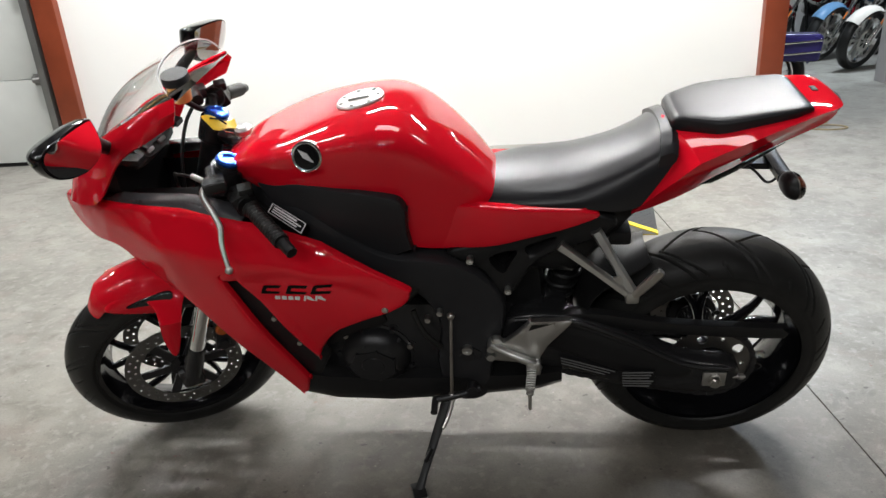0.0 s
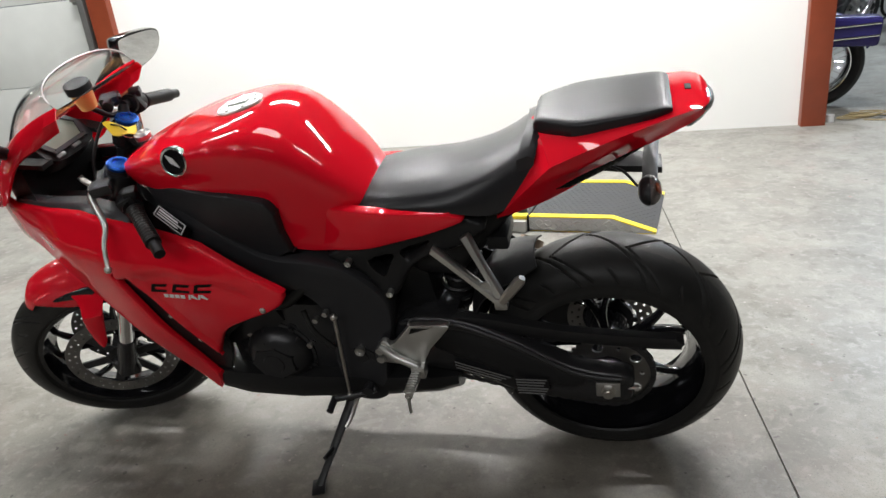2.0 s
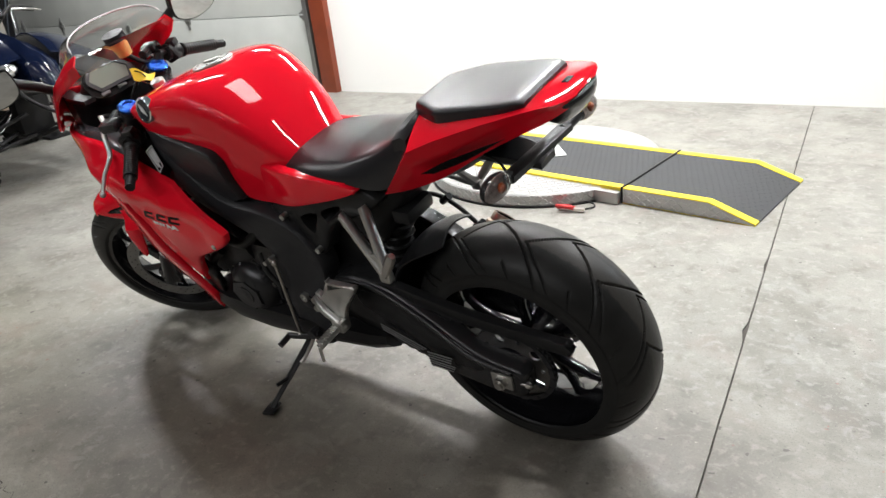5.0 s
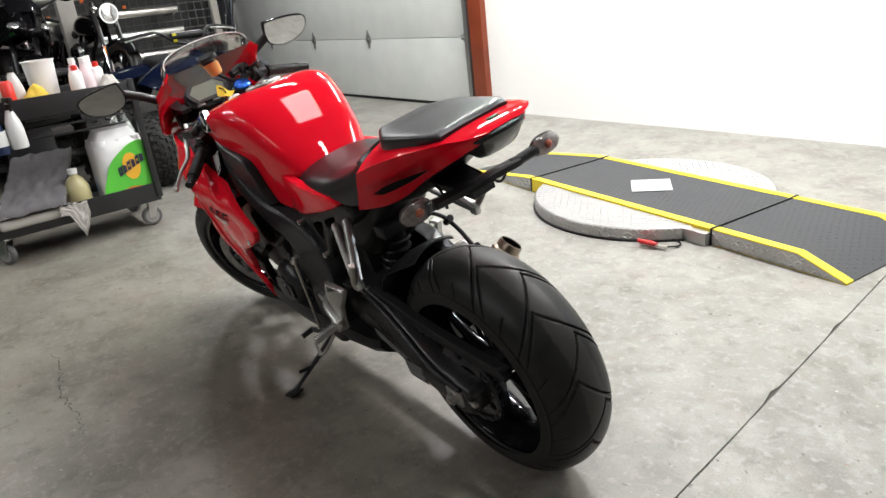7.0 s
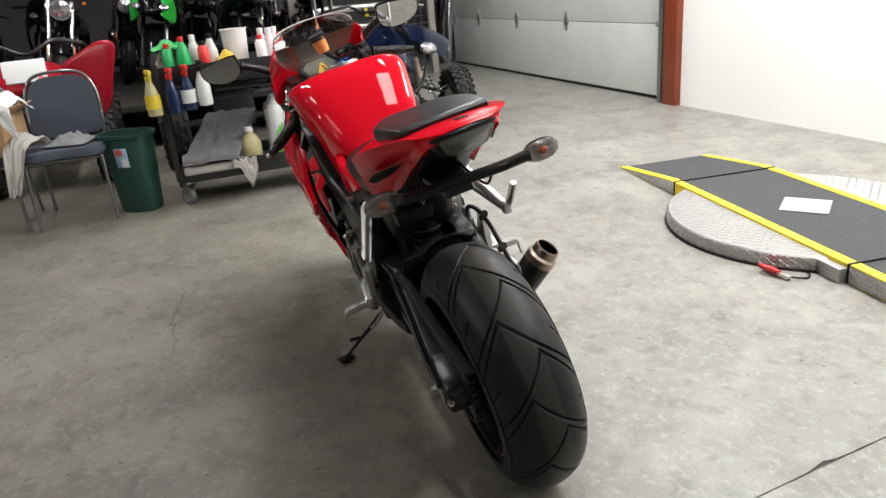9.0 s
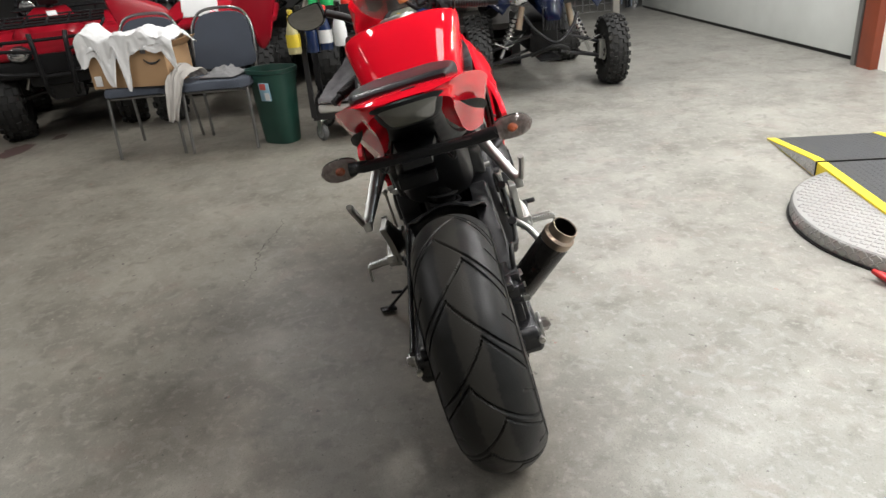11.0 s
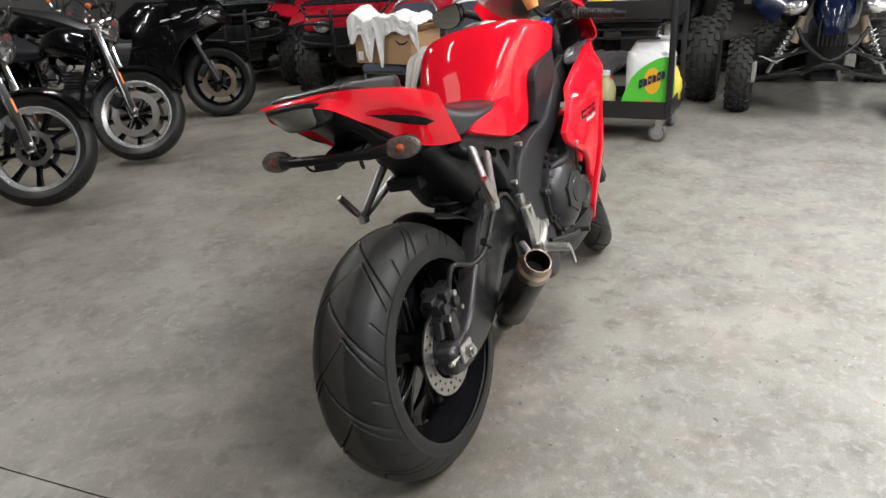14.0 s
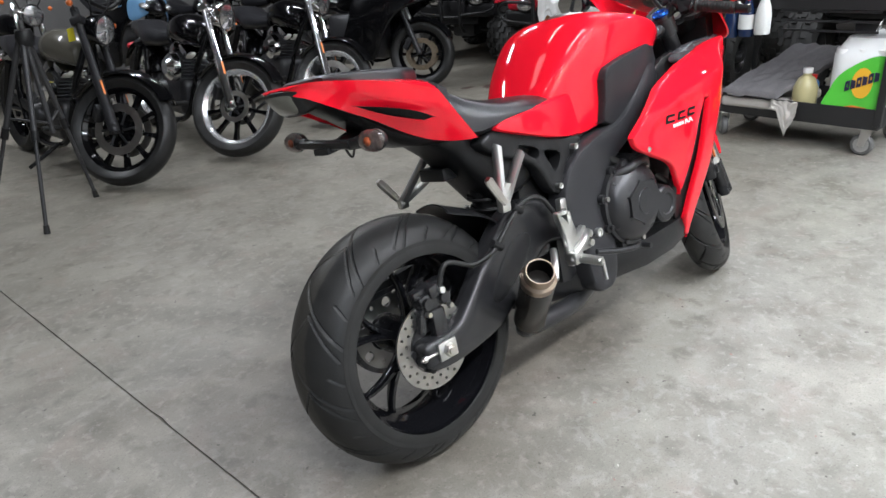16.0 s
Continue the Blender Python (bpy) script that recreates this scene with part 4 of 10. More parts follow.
# -- tank --
TX = (-1.13, -1.08, -0.97, -0.86, -0.75, -0.68, -0.62, -0.565, -0.525, -0.508)
TTOP = curve(TX, (0.900, 0.930, 0.967, 0.993, 1.008, 0.989, 0.944, 0.887, 0.836, 0.813))
TW = curve(TX, (0.080, 0.122, 0.172, 0.185, 0.179, 0.165, 0.150, 0.131, 0.108, 0.092))
TS = curve(TX, (0.892, 0.909, 0.940, 0.957, 0.954, 0.928, 0.883, 0.832, 0.79, 0.770))
TB = curve(TX, (0.880, 0.872, 0.82, 0.76, 0.71, 0.69, 0.685, 0.69, 0.70, 0.71))
TE = 0.76
TBW = curve(TX, (0.070, 0.105, 0.135, 0.142, 0.137, 0.130, 0.123, 0.110, 0.094, 0.080))


def tank_half(x, n1=14, n2=10):
    """Half a section of the tank, from the ridge down to the lower edge."""
    out = []
    for i in range(n1 + 1):
        t = math.pi / 2 * i / n1
        out.append((TW(x) * math.sin(t) ** TE, TS(x) + (TTOP(x) - TS(x)) * max(0.0, math.cos(t)) ** TE))
    for i in range(1, n2 + 1):
        t = i / n2
        w = TW(x) + (TBW(x) - TW(x)) * (t ** 1.25)
        out.append((w, TS(x) + (TB(x) - TS(x)) * t))
    return out


bm = bmesh.new()
rings = []
NT = 56
for i in range(NT + 1):
    t = i / NT
    x = TX[0] + (TX[-1] - TX[0]) * (t - 0.06 * math.sin(2 * math.pi * t))
    h = tank_half(x)
    rings.append([Vector((x, w, z)) for w, z in h] + [Vector((x, -w, z)) for w, z in reversed(h[1:])])
ring_loft(bm, rings)
tank = bpart("fuel_tank", bm, RED, label="glossy red fuel tank", sharp=60)


def tank_top(x, w):
    """Height of the tank's upper skin."""
    q = min(1.0, abs(w) / TW(x)) ** (1 / TE)
    return TS(x) + (TTOP(x) - TS(x)) * math.cos(math.asin(q)) ** TE


def tank_wall(x, z):
    """Half-width of the tank's skin at a height above or below its shoulder."""
    if z < TS(x):
        return TW(x) + (TBW(x) - TW(x)) * min(1.0, (TS(x) - z) / (TS(x) - TB(x))) ** 1.25
    c = max(0.0, min(1.0, (z - TS(x)) / (TTOP(x) - TS(x)))) ** (1 / TE)
    return TW(x) * math.sin(math.acos(c)) ** TE


cx = -0.808
slope = math.atan2(tank_top(cx + 0.03, 0) - tank_top(cx - 0.03, 0), 0.06)
CAPM = Matrix.Translation((cx, 0, tank_top(cx, 0) + 0.001)) @ Matrix.Rotation(-slope, 4, "Y") @ pose(0, 0, 0, 90, 0, 0)
bm = lathe(bmesh.new(), [(0.0, 0.004), (0.052, 0.004), (0.055, 0.001), (0.055, -0.006), (0.0, -0.006)], CAPM, 40)
cap = bpart("filler_cap", bm, ALU, tank, "silver alloy filler cap")
for k in range(7):
    a = 2 * math.pi * k / 7
    bm = bmesh.new()
    rod(bm, CAPM @ Vector((0.044 * math.cos(a), 0.003, 0.044 * math.sin(a))), CAPM @ Vector((0.044 * math.cos(a), 0.0065, 0.044 * math.sin(a))), 0.0045, 0.0045, 10)
    bpart("cap_screw", bm, ALU, cap)
bm = box(bmesh.new(), (0.05, 0.005, 0.022), CAPM @ pose(0, 0.006, 0), 0.002)
bpart("key_flap", bm, ALU, cap)
# round side badge, its device kept to a plain wing-like stroke
bx, bz = -0.893, 0.955
bm = bmesh.new()
wx = (tank_wall(bx + 0.02, bz) - tank_wall(bx - 0.02, bz)) / 0.04
wz = (tank_wall(bx, bz + 0.012) - tank_wall(bx, bz - 0.012)) / 0.024
N = Vector((-wx, -1, -wz)).normalized()
bmx = Matrix.Translation((bx, -(tank_wall(bx, bz) - 0.002), bz)) @ N.to_track_quat("Y", "Z").to_matrix().to_4x4()
badge = bpart("badge", lathe(bm, [(0.0, 0.003), (0.027, 0.003), (0.0305, 0.0055), (0.033, 0.003), (0.033, -0.012), (0.0, -0.012)], bmx, 36), CHROME, tank, "round silver and black badge")
bpart("badge_field", lathe(bmesh.new(), [(0.0, 0.0045), (0.0265, 0.0045), (0.0265, 0.002), (0.0, 0.002)], bmx, 32), GLOSSB, badge)
bpart("badge_stroke", plate(bmesh.new(), [(-0.016, -0.012), (0.006, -0.002), (0.016, 0.016), (-0.002, 0.008)], 0.002, bmx @ pose(0, 0.0055, 0)), SILVERF, badge)
for s in (-1, 1):
    # black side covers over the tank's flank
    knee = soft([(-1.035, 0.898), (-0.897, 0.880), (-0.801, 0.868), (-0.722, 0.848), (-0.702, 0.815), (-0.708, 0.755), (-0.704, 0.700), (-0.80, 0.672), (-0.93, 0.725), (-1.02, 0.83)], 5, (2, 4, 5, 6))
    fk = bulge([(-1.04, 0.88, 0.128), (-0.95, 0.85, 0.162), (-0.85, 0.80, 0.176), (-0.72, 0.79, 0.176), (-0.73, 0.71, 0.158), (-0.90, 0.74, 0.158), (-1.02, 0.82, 0.135)])
    bm = shell(bmesh.new(), knee, fk, s, 0.02, 0.016, 0.010, (), None, 0.005)
    bpart("knee_cover", bm, SPARM, label="matte charcoal side cover beside the tank")
    cover = soft([(-0.660, 0.800), (-0.60, 0.804), (-0.45, 0.797), (-0.325, 0.789), (-0.290, 0.772), (-0.345, 0.748), (-0.50, 0.703), (-0.60, 0.688), (-0.66, 0.692)], 5, (0, 3))
    bm = shell(bmesh.new(), cover, bulge([(-0.66, 0.72, 0.122), (-0.60, 0.70, 0.134), (-0.5, 0.74, 0.153), (-0.36, 0.75, 0.153), (-0.30, 0.775, 0.149), (-0.60, 0.785, 0.136), (-0.66, 0.795, 0.118), (-0.45, 0.78, 0.153), (-0.45, 0.71, 0.148)]), s, 0.02, 0.016, 0.008, (), None, 0.005)
    bpart("side_cover", bm, RED, label="red side cover below the seat")

# -- seats --
def saddle(st, material, name, label, e=0.55, n=40, m=12, mid=0.0):
    xs = [q[0] for q in st]
    top, half, low, dip = (curve(xs, [q[k] for q in st]) for k in (1, 2, 3, 4))
    bm = bmesh.new()
    rings = []
    for i in range(n + 1):
        x = xs[0] + (xs[-1] - xs[0]) * i / n
        half_ring = []
        for j in range(m + 1):
            t = math.pi / 2 * j / m
            half_ring.append((half(x) * math.sin(t) ** e, low(x) + (top(x) - low(x)) * (math.cos(t) ** e) - dip(x) * (1 - math.cos(2 * t)) * 0.5))
        rings.append([Vector((x, w, z)) for w, z in half_ring] + [Vector((x, half(x) * 0.8, low(x) - 0.015)), Vector((x, -half(x) * 0.8, low(x) - 0.015))] + [Vector((x, -w, z)) for w, z in reversed(half_ring[1:])])
    ring_loft(bm, rings)
    bmesh.ops.translate(bm, verts=bm.verts, vec=(0, mid, 0))
    return bpart(name, bm, material, label=label, sharp=55)


def rider_seat():
    """The rider's seat: a dished top, a soft crease along each side and flanks that reach forward beside the tank."""
    st = [(-0.560, 0.808, 0.050, 0.804, 0.096, 0.784), (-0.53, 0.820, 0.074, 0.814, 0.118, 0.787), (-0.46, 0.828, 0.102, 0.819, 0.140, 0.791), (-0.39, 0.834, 0.115, 0.822, 0.147, 0.792), (-0.33, 0.842, 0.118, 0.827, 0.147, 0.788),
          (-0.25, 0.868, 0.116, 0.848, 0.142, 0.776), (-0.20, 0.892, 0.110, 0.873, 0.135, 0.786), (-0.165, 0.915, 0.103, 0.898, 0.129, 0.818), (-0.145, 0.925, 0.098, 0.909, 0.123, 0.850), (-0.132, 0.914, 0.092, 0.900, 0.116, 0.862)]
    xs = [q[0] for q in st]
    top, cw, zc, lw, low = (curve(xs, [q[k] for q in st]) for k in (1, 2, 3, 4, 5))
    bm = bmesh.new()
    rings = []
    for i in range(45):
        x = xs[0] + (xs[-1] - xs[0]) * i / 44
        reach = 0.022 * max(0.0, 1 - i / 16) ** 1.5
        half = []
        for j in range(8):
            t = j / 8
            half.append((x, cw(x) * t, top(x) + (zc(x) - top(x)) * t ** 2.6))
        for j in range(9):
            t = j / 8
            w = cw(x) + (lw(x) - cw(x)) * (1 - (1 - t) ** 1.9)
            half.append((x - reach * t ** 1.3, w, zc(x) + (low(x) - zc(x)) * t ** 1.15))
        half.append((x - reach, lw(x) * 0.86, low(x) - 0.012))
        rings.append([Vector(p) for p in half] + [Vector((p[0], -p[1], p[2])) for p in reversed(half[1:])])
    ring_loft(bm, rings)
    bmesh.ops.translate(bm, verts=bm.verts, vec=(0, 0.006, 0))
    return bpart("rider_seat", bm, VINYL, label="black vinyl rider seat", sharp=50)


rider_seat()
saddle([(-0.140, 0.943, 0.062, 0.930, 0), (-0.132, 0.953, 0.068, 0.926, 0), (-0.095, 0.959, 0.092, 0.922, 0), (-0.052, 0.962, 0.114, 0.926, 0), (0.02, 0.969, 0.112, 0.939, 0), (0.09, 0.975, 0.104, 0.955, 0), (0.116, 0.976, 0.096, 0.962, 0), (0.128, 0.971, 0.090, 0.964, 0)],
       VINYL, "passenger_seat", "black vinyl passenger pad", 0.24, mid=0.012)

bm = bmesh.new()
secs = []
for k in range(17):
    u = -1 + k / 8
    p = Vector((-0.148 + 0.012 * (1 - u * u), 0.010 + 0.124 * u, 0.930 - 0.030 * abs(u) ** 3))
    low = Vector((-0.012, 0, -0.030 - 0.045 * abs(u) ** 4))
    secs.append([p, p + Vector((0.014, 0, -0.006)), p + low + Vector((0.014, 0, 0)), p + low - Vector((0.016, 0, 0)), p - Vector((0.022, 0, 0.008))])
ring_loft(bm, secs)
bpart("seat_lip", bm, VINYL)

# -- tail --
ST = [(-0.100, 0.926, 0.174, 0.896, 0.140, 0.764), (-0.07, 0.934, 0.170, 0.908, 0.122, 0.768), (-0.03, 0.942, 0.162, 0.922, 0.104, 0.784), (0.01, 0.948, 0.153, 0.934, 0.092, 0.812),
      (0.06, 0.956, 0.138, 0.946, 0.086, 0.856), (0.11, 0.963, 0.121, 0.956, 0.082, 0.892), (0.15, 0.967, 0.107, 0.963, 0.082, 0.918), (0.175, 0.968, 0.096, 0.965, 0.078, 0.934), (0.192, 0.966, 0.076, 0.964, 0.062, 0.944), (0.200, 0.962, 0.046, 0.961, 0.040, 0.950)]
xs = [q[0] for q in ST]
ta, tb, tc_, td, te = (curve(xs, [q[k] for q in ST]) for k in (1, 2, 3, 4, 5))
def tail_mid(x):
    """How far the tail's middle lies off the wheel plane."""
    return 0.014 + 0.008 * min(1.0, max(0.0, x / 0.2))


def flank(x, t):
    """Half-width of the tail's side: nearly upright below its sharp edge, then tucked in."""
    if t < 0.34:
        return tb(x) - 0.012 * t / 0.34
    q = (t - 0.34) / 0.66
    return tb(x) - 0.012 + (td(x) - tb(x) + 0.012) * q ** 0.9


bm = bmesh.new()
rings = []
for i in range(45):
    x = xs[0] + (xs[-1] - xs[0]) * i / 44
    half_ring = []
    for j in range(9):
        t = j / 8
        half_ring.append((tb(x) * t, ta(x) + (tc_(x) - ta(x)) * t ** 3))
    for j in range(1, 13):
        t = j / 12
        half_ring.append((flank(x, t), tc_(x) + (te(x) - tc_(x)) * t))
    half_ring.append((td(x) * 0.85, te(x) + 0.012))
    near = (1 - i / 44) ** 1.5
    sh = lambda w, z: x - near * (0.112 * min(1.0, max(0.0, (tc_(x) - z) / (tc_(x) - te(x)))) + 0.050 * max(0.0, 1 - w / tb(x)))
    rings.append([Vector((sh(w, z), w + tail_mid(x), z)) for w, z in half_ring] + [Vector((sh(w, z), tail_mid(x) - w, z)) for w, z in reversed(half_ring[1:])])
ring_loft(bm, rings)
tail = bpart("tail_cowl", bm, RED, label="glossy red tapering tail cowl", sharp=42)
for s in (-1, 1):
    vent = soft([(0.075, 0.899), (0.020, 0.884), (-0.045, 0.862), (-0.088, 0.840), (-0.066, 0.838), (-0.020, 0.854), (0.025, 0.873)], 4, (0, 3, 4))
    def fv(x, z):
        t = min(1, max(0, (z - tc_(x)) / (te(x) - tc_(x))))
        return flank(x, t) + 0.0025
    bm = shell(bmesh.new(), vent, fv, s, 0.004, 0.016, 0.002)
    bmesh.ops.translate(bm, verts=bm.verts, vec=(0, tail_mid(0), 0))
    bpart("vent", bm, INK, tail, "black side vent")
bpart("tail_label", box(bmesh.new(), (0.012, 0.026, 0.002), pose(0.162, 0.030, 0.9685), 0.0005), INK, tail, "small dark unreadable label")
# tail light: a dark lens between black side cheeks under the tip
def lamp_face(grow, back):
    out = soft([(-0.063, 0.97), (0.0, 1.05), (0.063, 0.97), (0.062, 0.66), (0.046, 0.05), (0.0, -0.03), (-0.046, 0.05), (-0.062, 0.66)], 4)
    bm = bmesh.new()
    secs = []
    for k, (sc, lift) in enumerate(((1.0, -0.030), (1.0, -0.004), (0.97, 0.001), (0.80, 0.006), (0.45, 0.010), (0.08, 0.011))):
        ring = []
        for w, v in out:
            w2, v2 = w * sc * grow, 0.5 + (v - 0.5) * sc * grow
            bow = -0.012 * (w2 / 0.06) ** 2
            base = Vector((0.172 + 0.034 * v2 + bow, 0.021 + w2, 0.906 + 0.049 * v2))
            ring.append(base + Vector((0.96, 0, -0.16)) * (lift - back))
        secs.append(ring)
    ring_loft(bm, secs)
    return bm


bpart("tail_light", lamp_face(0.90, -0.0035), SMOKED, label="dark smoked tail light")
bpart("tail_light_frame", lamp_face(1.06, 0.0), BLACKP, tail)
bm = bmesh.new()
rings = []
for k in range(12):
    x = -0.20 + 0.36 * k / 11
    xe = max(-0.10, x + 0.06 * (1 - k / 11))
    hw, z0 = td(xe) - 0.020, te(xe) + 0.010
    rings.append([Vector((x, tail_mid(x) + hw * u, z0 + min(0.055, ta(xe) - 0.014 - z0) * v)) for u, v in ((-0.9, 1), (-1, 0.25), (-0.7, -0.12), (0.7, -0.12), (1, 0.25), (0.9, 1))])
ring_loft(bm, rings)
bmesh.ops.bevel(bm, geom=[e for e in bm.edges], offset=0.008, segments=2, affect="EDGES")
bpart("tail_underside", bm, BLACKP)
# number-plate arm (no plate) and indicators
bm = bmesh.new()
rings = [[Vector((x, w * u, z + 0.007 * v)) for u, v in ((-1, -1), (1, -1), (1, 1), (-1, 1))] for x, w, z in ((-0.06, 0.05, 0.842), (0.03, 0.042, 0.826), (0.090, 0.032, 0.818), (0.115, 0.03, 0.814))]
ring_loft(bm, rings)
ring_loft(bm, [[Vector((x + 0.015 * u, y, z + 0.009 * v)) for u, v in ((-1, -0.7), (-0.7, -1), (0.7, -1), (1, -0.7), (1, 0.7), (0.7, 1), (-0.7, 1), (-1, 0.7))] for x, y, z in ((0.087, -0.112, 0.831), (0.092, 0.0, 0.826), (0.100, 0.115, 0.824))])
bpart("plate_arm", bm, BLACKP, label="black tail bracket without a number plate")
for s in (-1, 1):
    ind = new("indicator")
    ind.parent = bike
    base = Vector((0.087, -0.10, 0.831)) if s < 0 else Vector((0.100, 0.10, 0.824))
    tipv = Vector((0.086, -0.150, 0.838)) if s < 0 else Vector((0.106, 0.193, 0.829))
    bm = rod(bmesh.new(), base, base + (tipv - base) * 0.75, 0.012, 0.013)
    bpart("stalk", bm, BLACKP, ind)
    def pod(cut, grow, off):
        bm = bmesh.new()
        rings = []
        for i in range(13):
            t = -1 + i / 6
            r = max(0.02, 1 - abs(t) ** 2.4) ** 0.5
            cy = tipv.y + s * (0.041 * t + 0.004)
            sec = []
            for q in range(9):
                a = -math.pi / 2 + math.pi * q / 8
                sec.append(Vector((tipv.x + off + cut * (0.022 * grow) * r * math.cos(a), cy, tipv.z + 0.0235 * grow * r * math.sin(a))))
            rings.append(sec)
        ring_loft(bm, rings)
        return bm
    lens = bpart("lens", pod(1, 1.0, 0.0005), LENS, ind, "clear smoky lens")
    lens.visible_shadow = False
    bpart("reflector", pod(0.3, 0.86, 0.001), REFL, ind)
    bpart("back_shell", pod(-1, 1.03, 0.0), BLACKP, ind)
    bm = ball(bmesh.new(), tipv + Vector((0.009, s * 0.004, 0)), (0.007, 0.010, 0.0075))
    bpart("bulb", bm, BULB, ind, "amber bulb")
    bm = hose(bmesh.new(), [base + Vector((0, -s * 0.02, -0.008)), base + Vector((-0.02, -s * 0.03, -0.03)), base + Vector((-0.06, -s * 0.05, 0.0)), Vector((-0.08, s * 0.04, 0.86))], 0.003)
    bpart("wire", bm, BLACKP, ind)

# -- side fairing --
FKN = [(-1.58, 0.80, 0.03), (-1.50, 0.80, 0.10), (-1.40, 0.84, 0.162), (-1.36, 0.75, 0.168), (-1.20, 0.835, 0.192), (-1.20, 0.65, 0.222), (-1.03, 0.80, 0.212), (-1.03, 0.63, 0.248), (-0.88, 0.64, 0.254), (-0.77, 0.607, 0.25),
       (-0.72, 0.655, 0.242), (-0.90, 0.755, 0.212), (-0.94, 0.46, 0.225), (-1.0, 0.33, 0.192), (-1.045, 0.27, 0.170), (-1.12, 0.5, 0.222), (-1.06, 0.722, 0.250), (-1.25, 0.765, 0.226), (-0.92, 0.692, 0.250), (-1.15, 0.748, 0.242)]
FBASE = bulge(FKN)


HOLLOW = curve((-1.14, -1.043, -0.979, -0.855, -0.70), (0.680, 0.704, 0.710, 0.678, 0.612))


def FF(x, z):
    """Flank of the fairing, with a crease along its shoulder and a hollow field behind the vent."""
    line = 0.765 - 0.18 * (x + 1.2)
    crease = 0.006 * math.exp(-((z - line) / 0.03) ** 2)
    k = max(0.0, min(1.0, (HOLLOW(x) - z) / 0.014)) * max(0.0, min(1.0, (x + 1.078 + 0.515 * (z - 0.685)) / 0.012)) * max(0.0, min(1.0, (-0.75 - x) / 0.06))
    return FBASE(x, z) + crease * max(0.0, min(1.0, (x + 1.45) / 0.2)) - 0.007 * k * k * (3 - 2 * k)


FOUT = soft([(-1.405, 0.850), (-1.30, 0.848), (-1.206, 0.838), (-1.04, 0.806), (-0.90, 0.756), (-0.722, 0.664), (-0.706, 0.640), (-0.722, 0.612), (-0.775, 0.584), (-0.885, 0.532), (-0.937, 0.468), (-0.957, 0.426), (-0.996, 0.503), (-1.049, 0.624),
             (-1.090, 0.688), (-1.126, 0.684), (-1.068, 0.51), (-1.008, 0.336), (-1.025, 0.272), (-1.048, 0.259), (-1.115, 0.385), (-1.205, 0.535), (-1.285, 0.635), (-1.365, 0.690), (-1.42, 0.72), (-1.50, 0.72), (-1.57, 0.76), (-1.575, 0.81), (-1.48, 0.845)], 4, (0, 11, 14, 15, 17, 19))


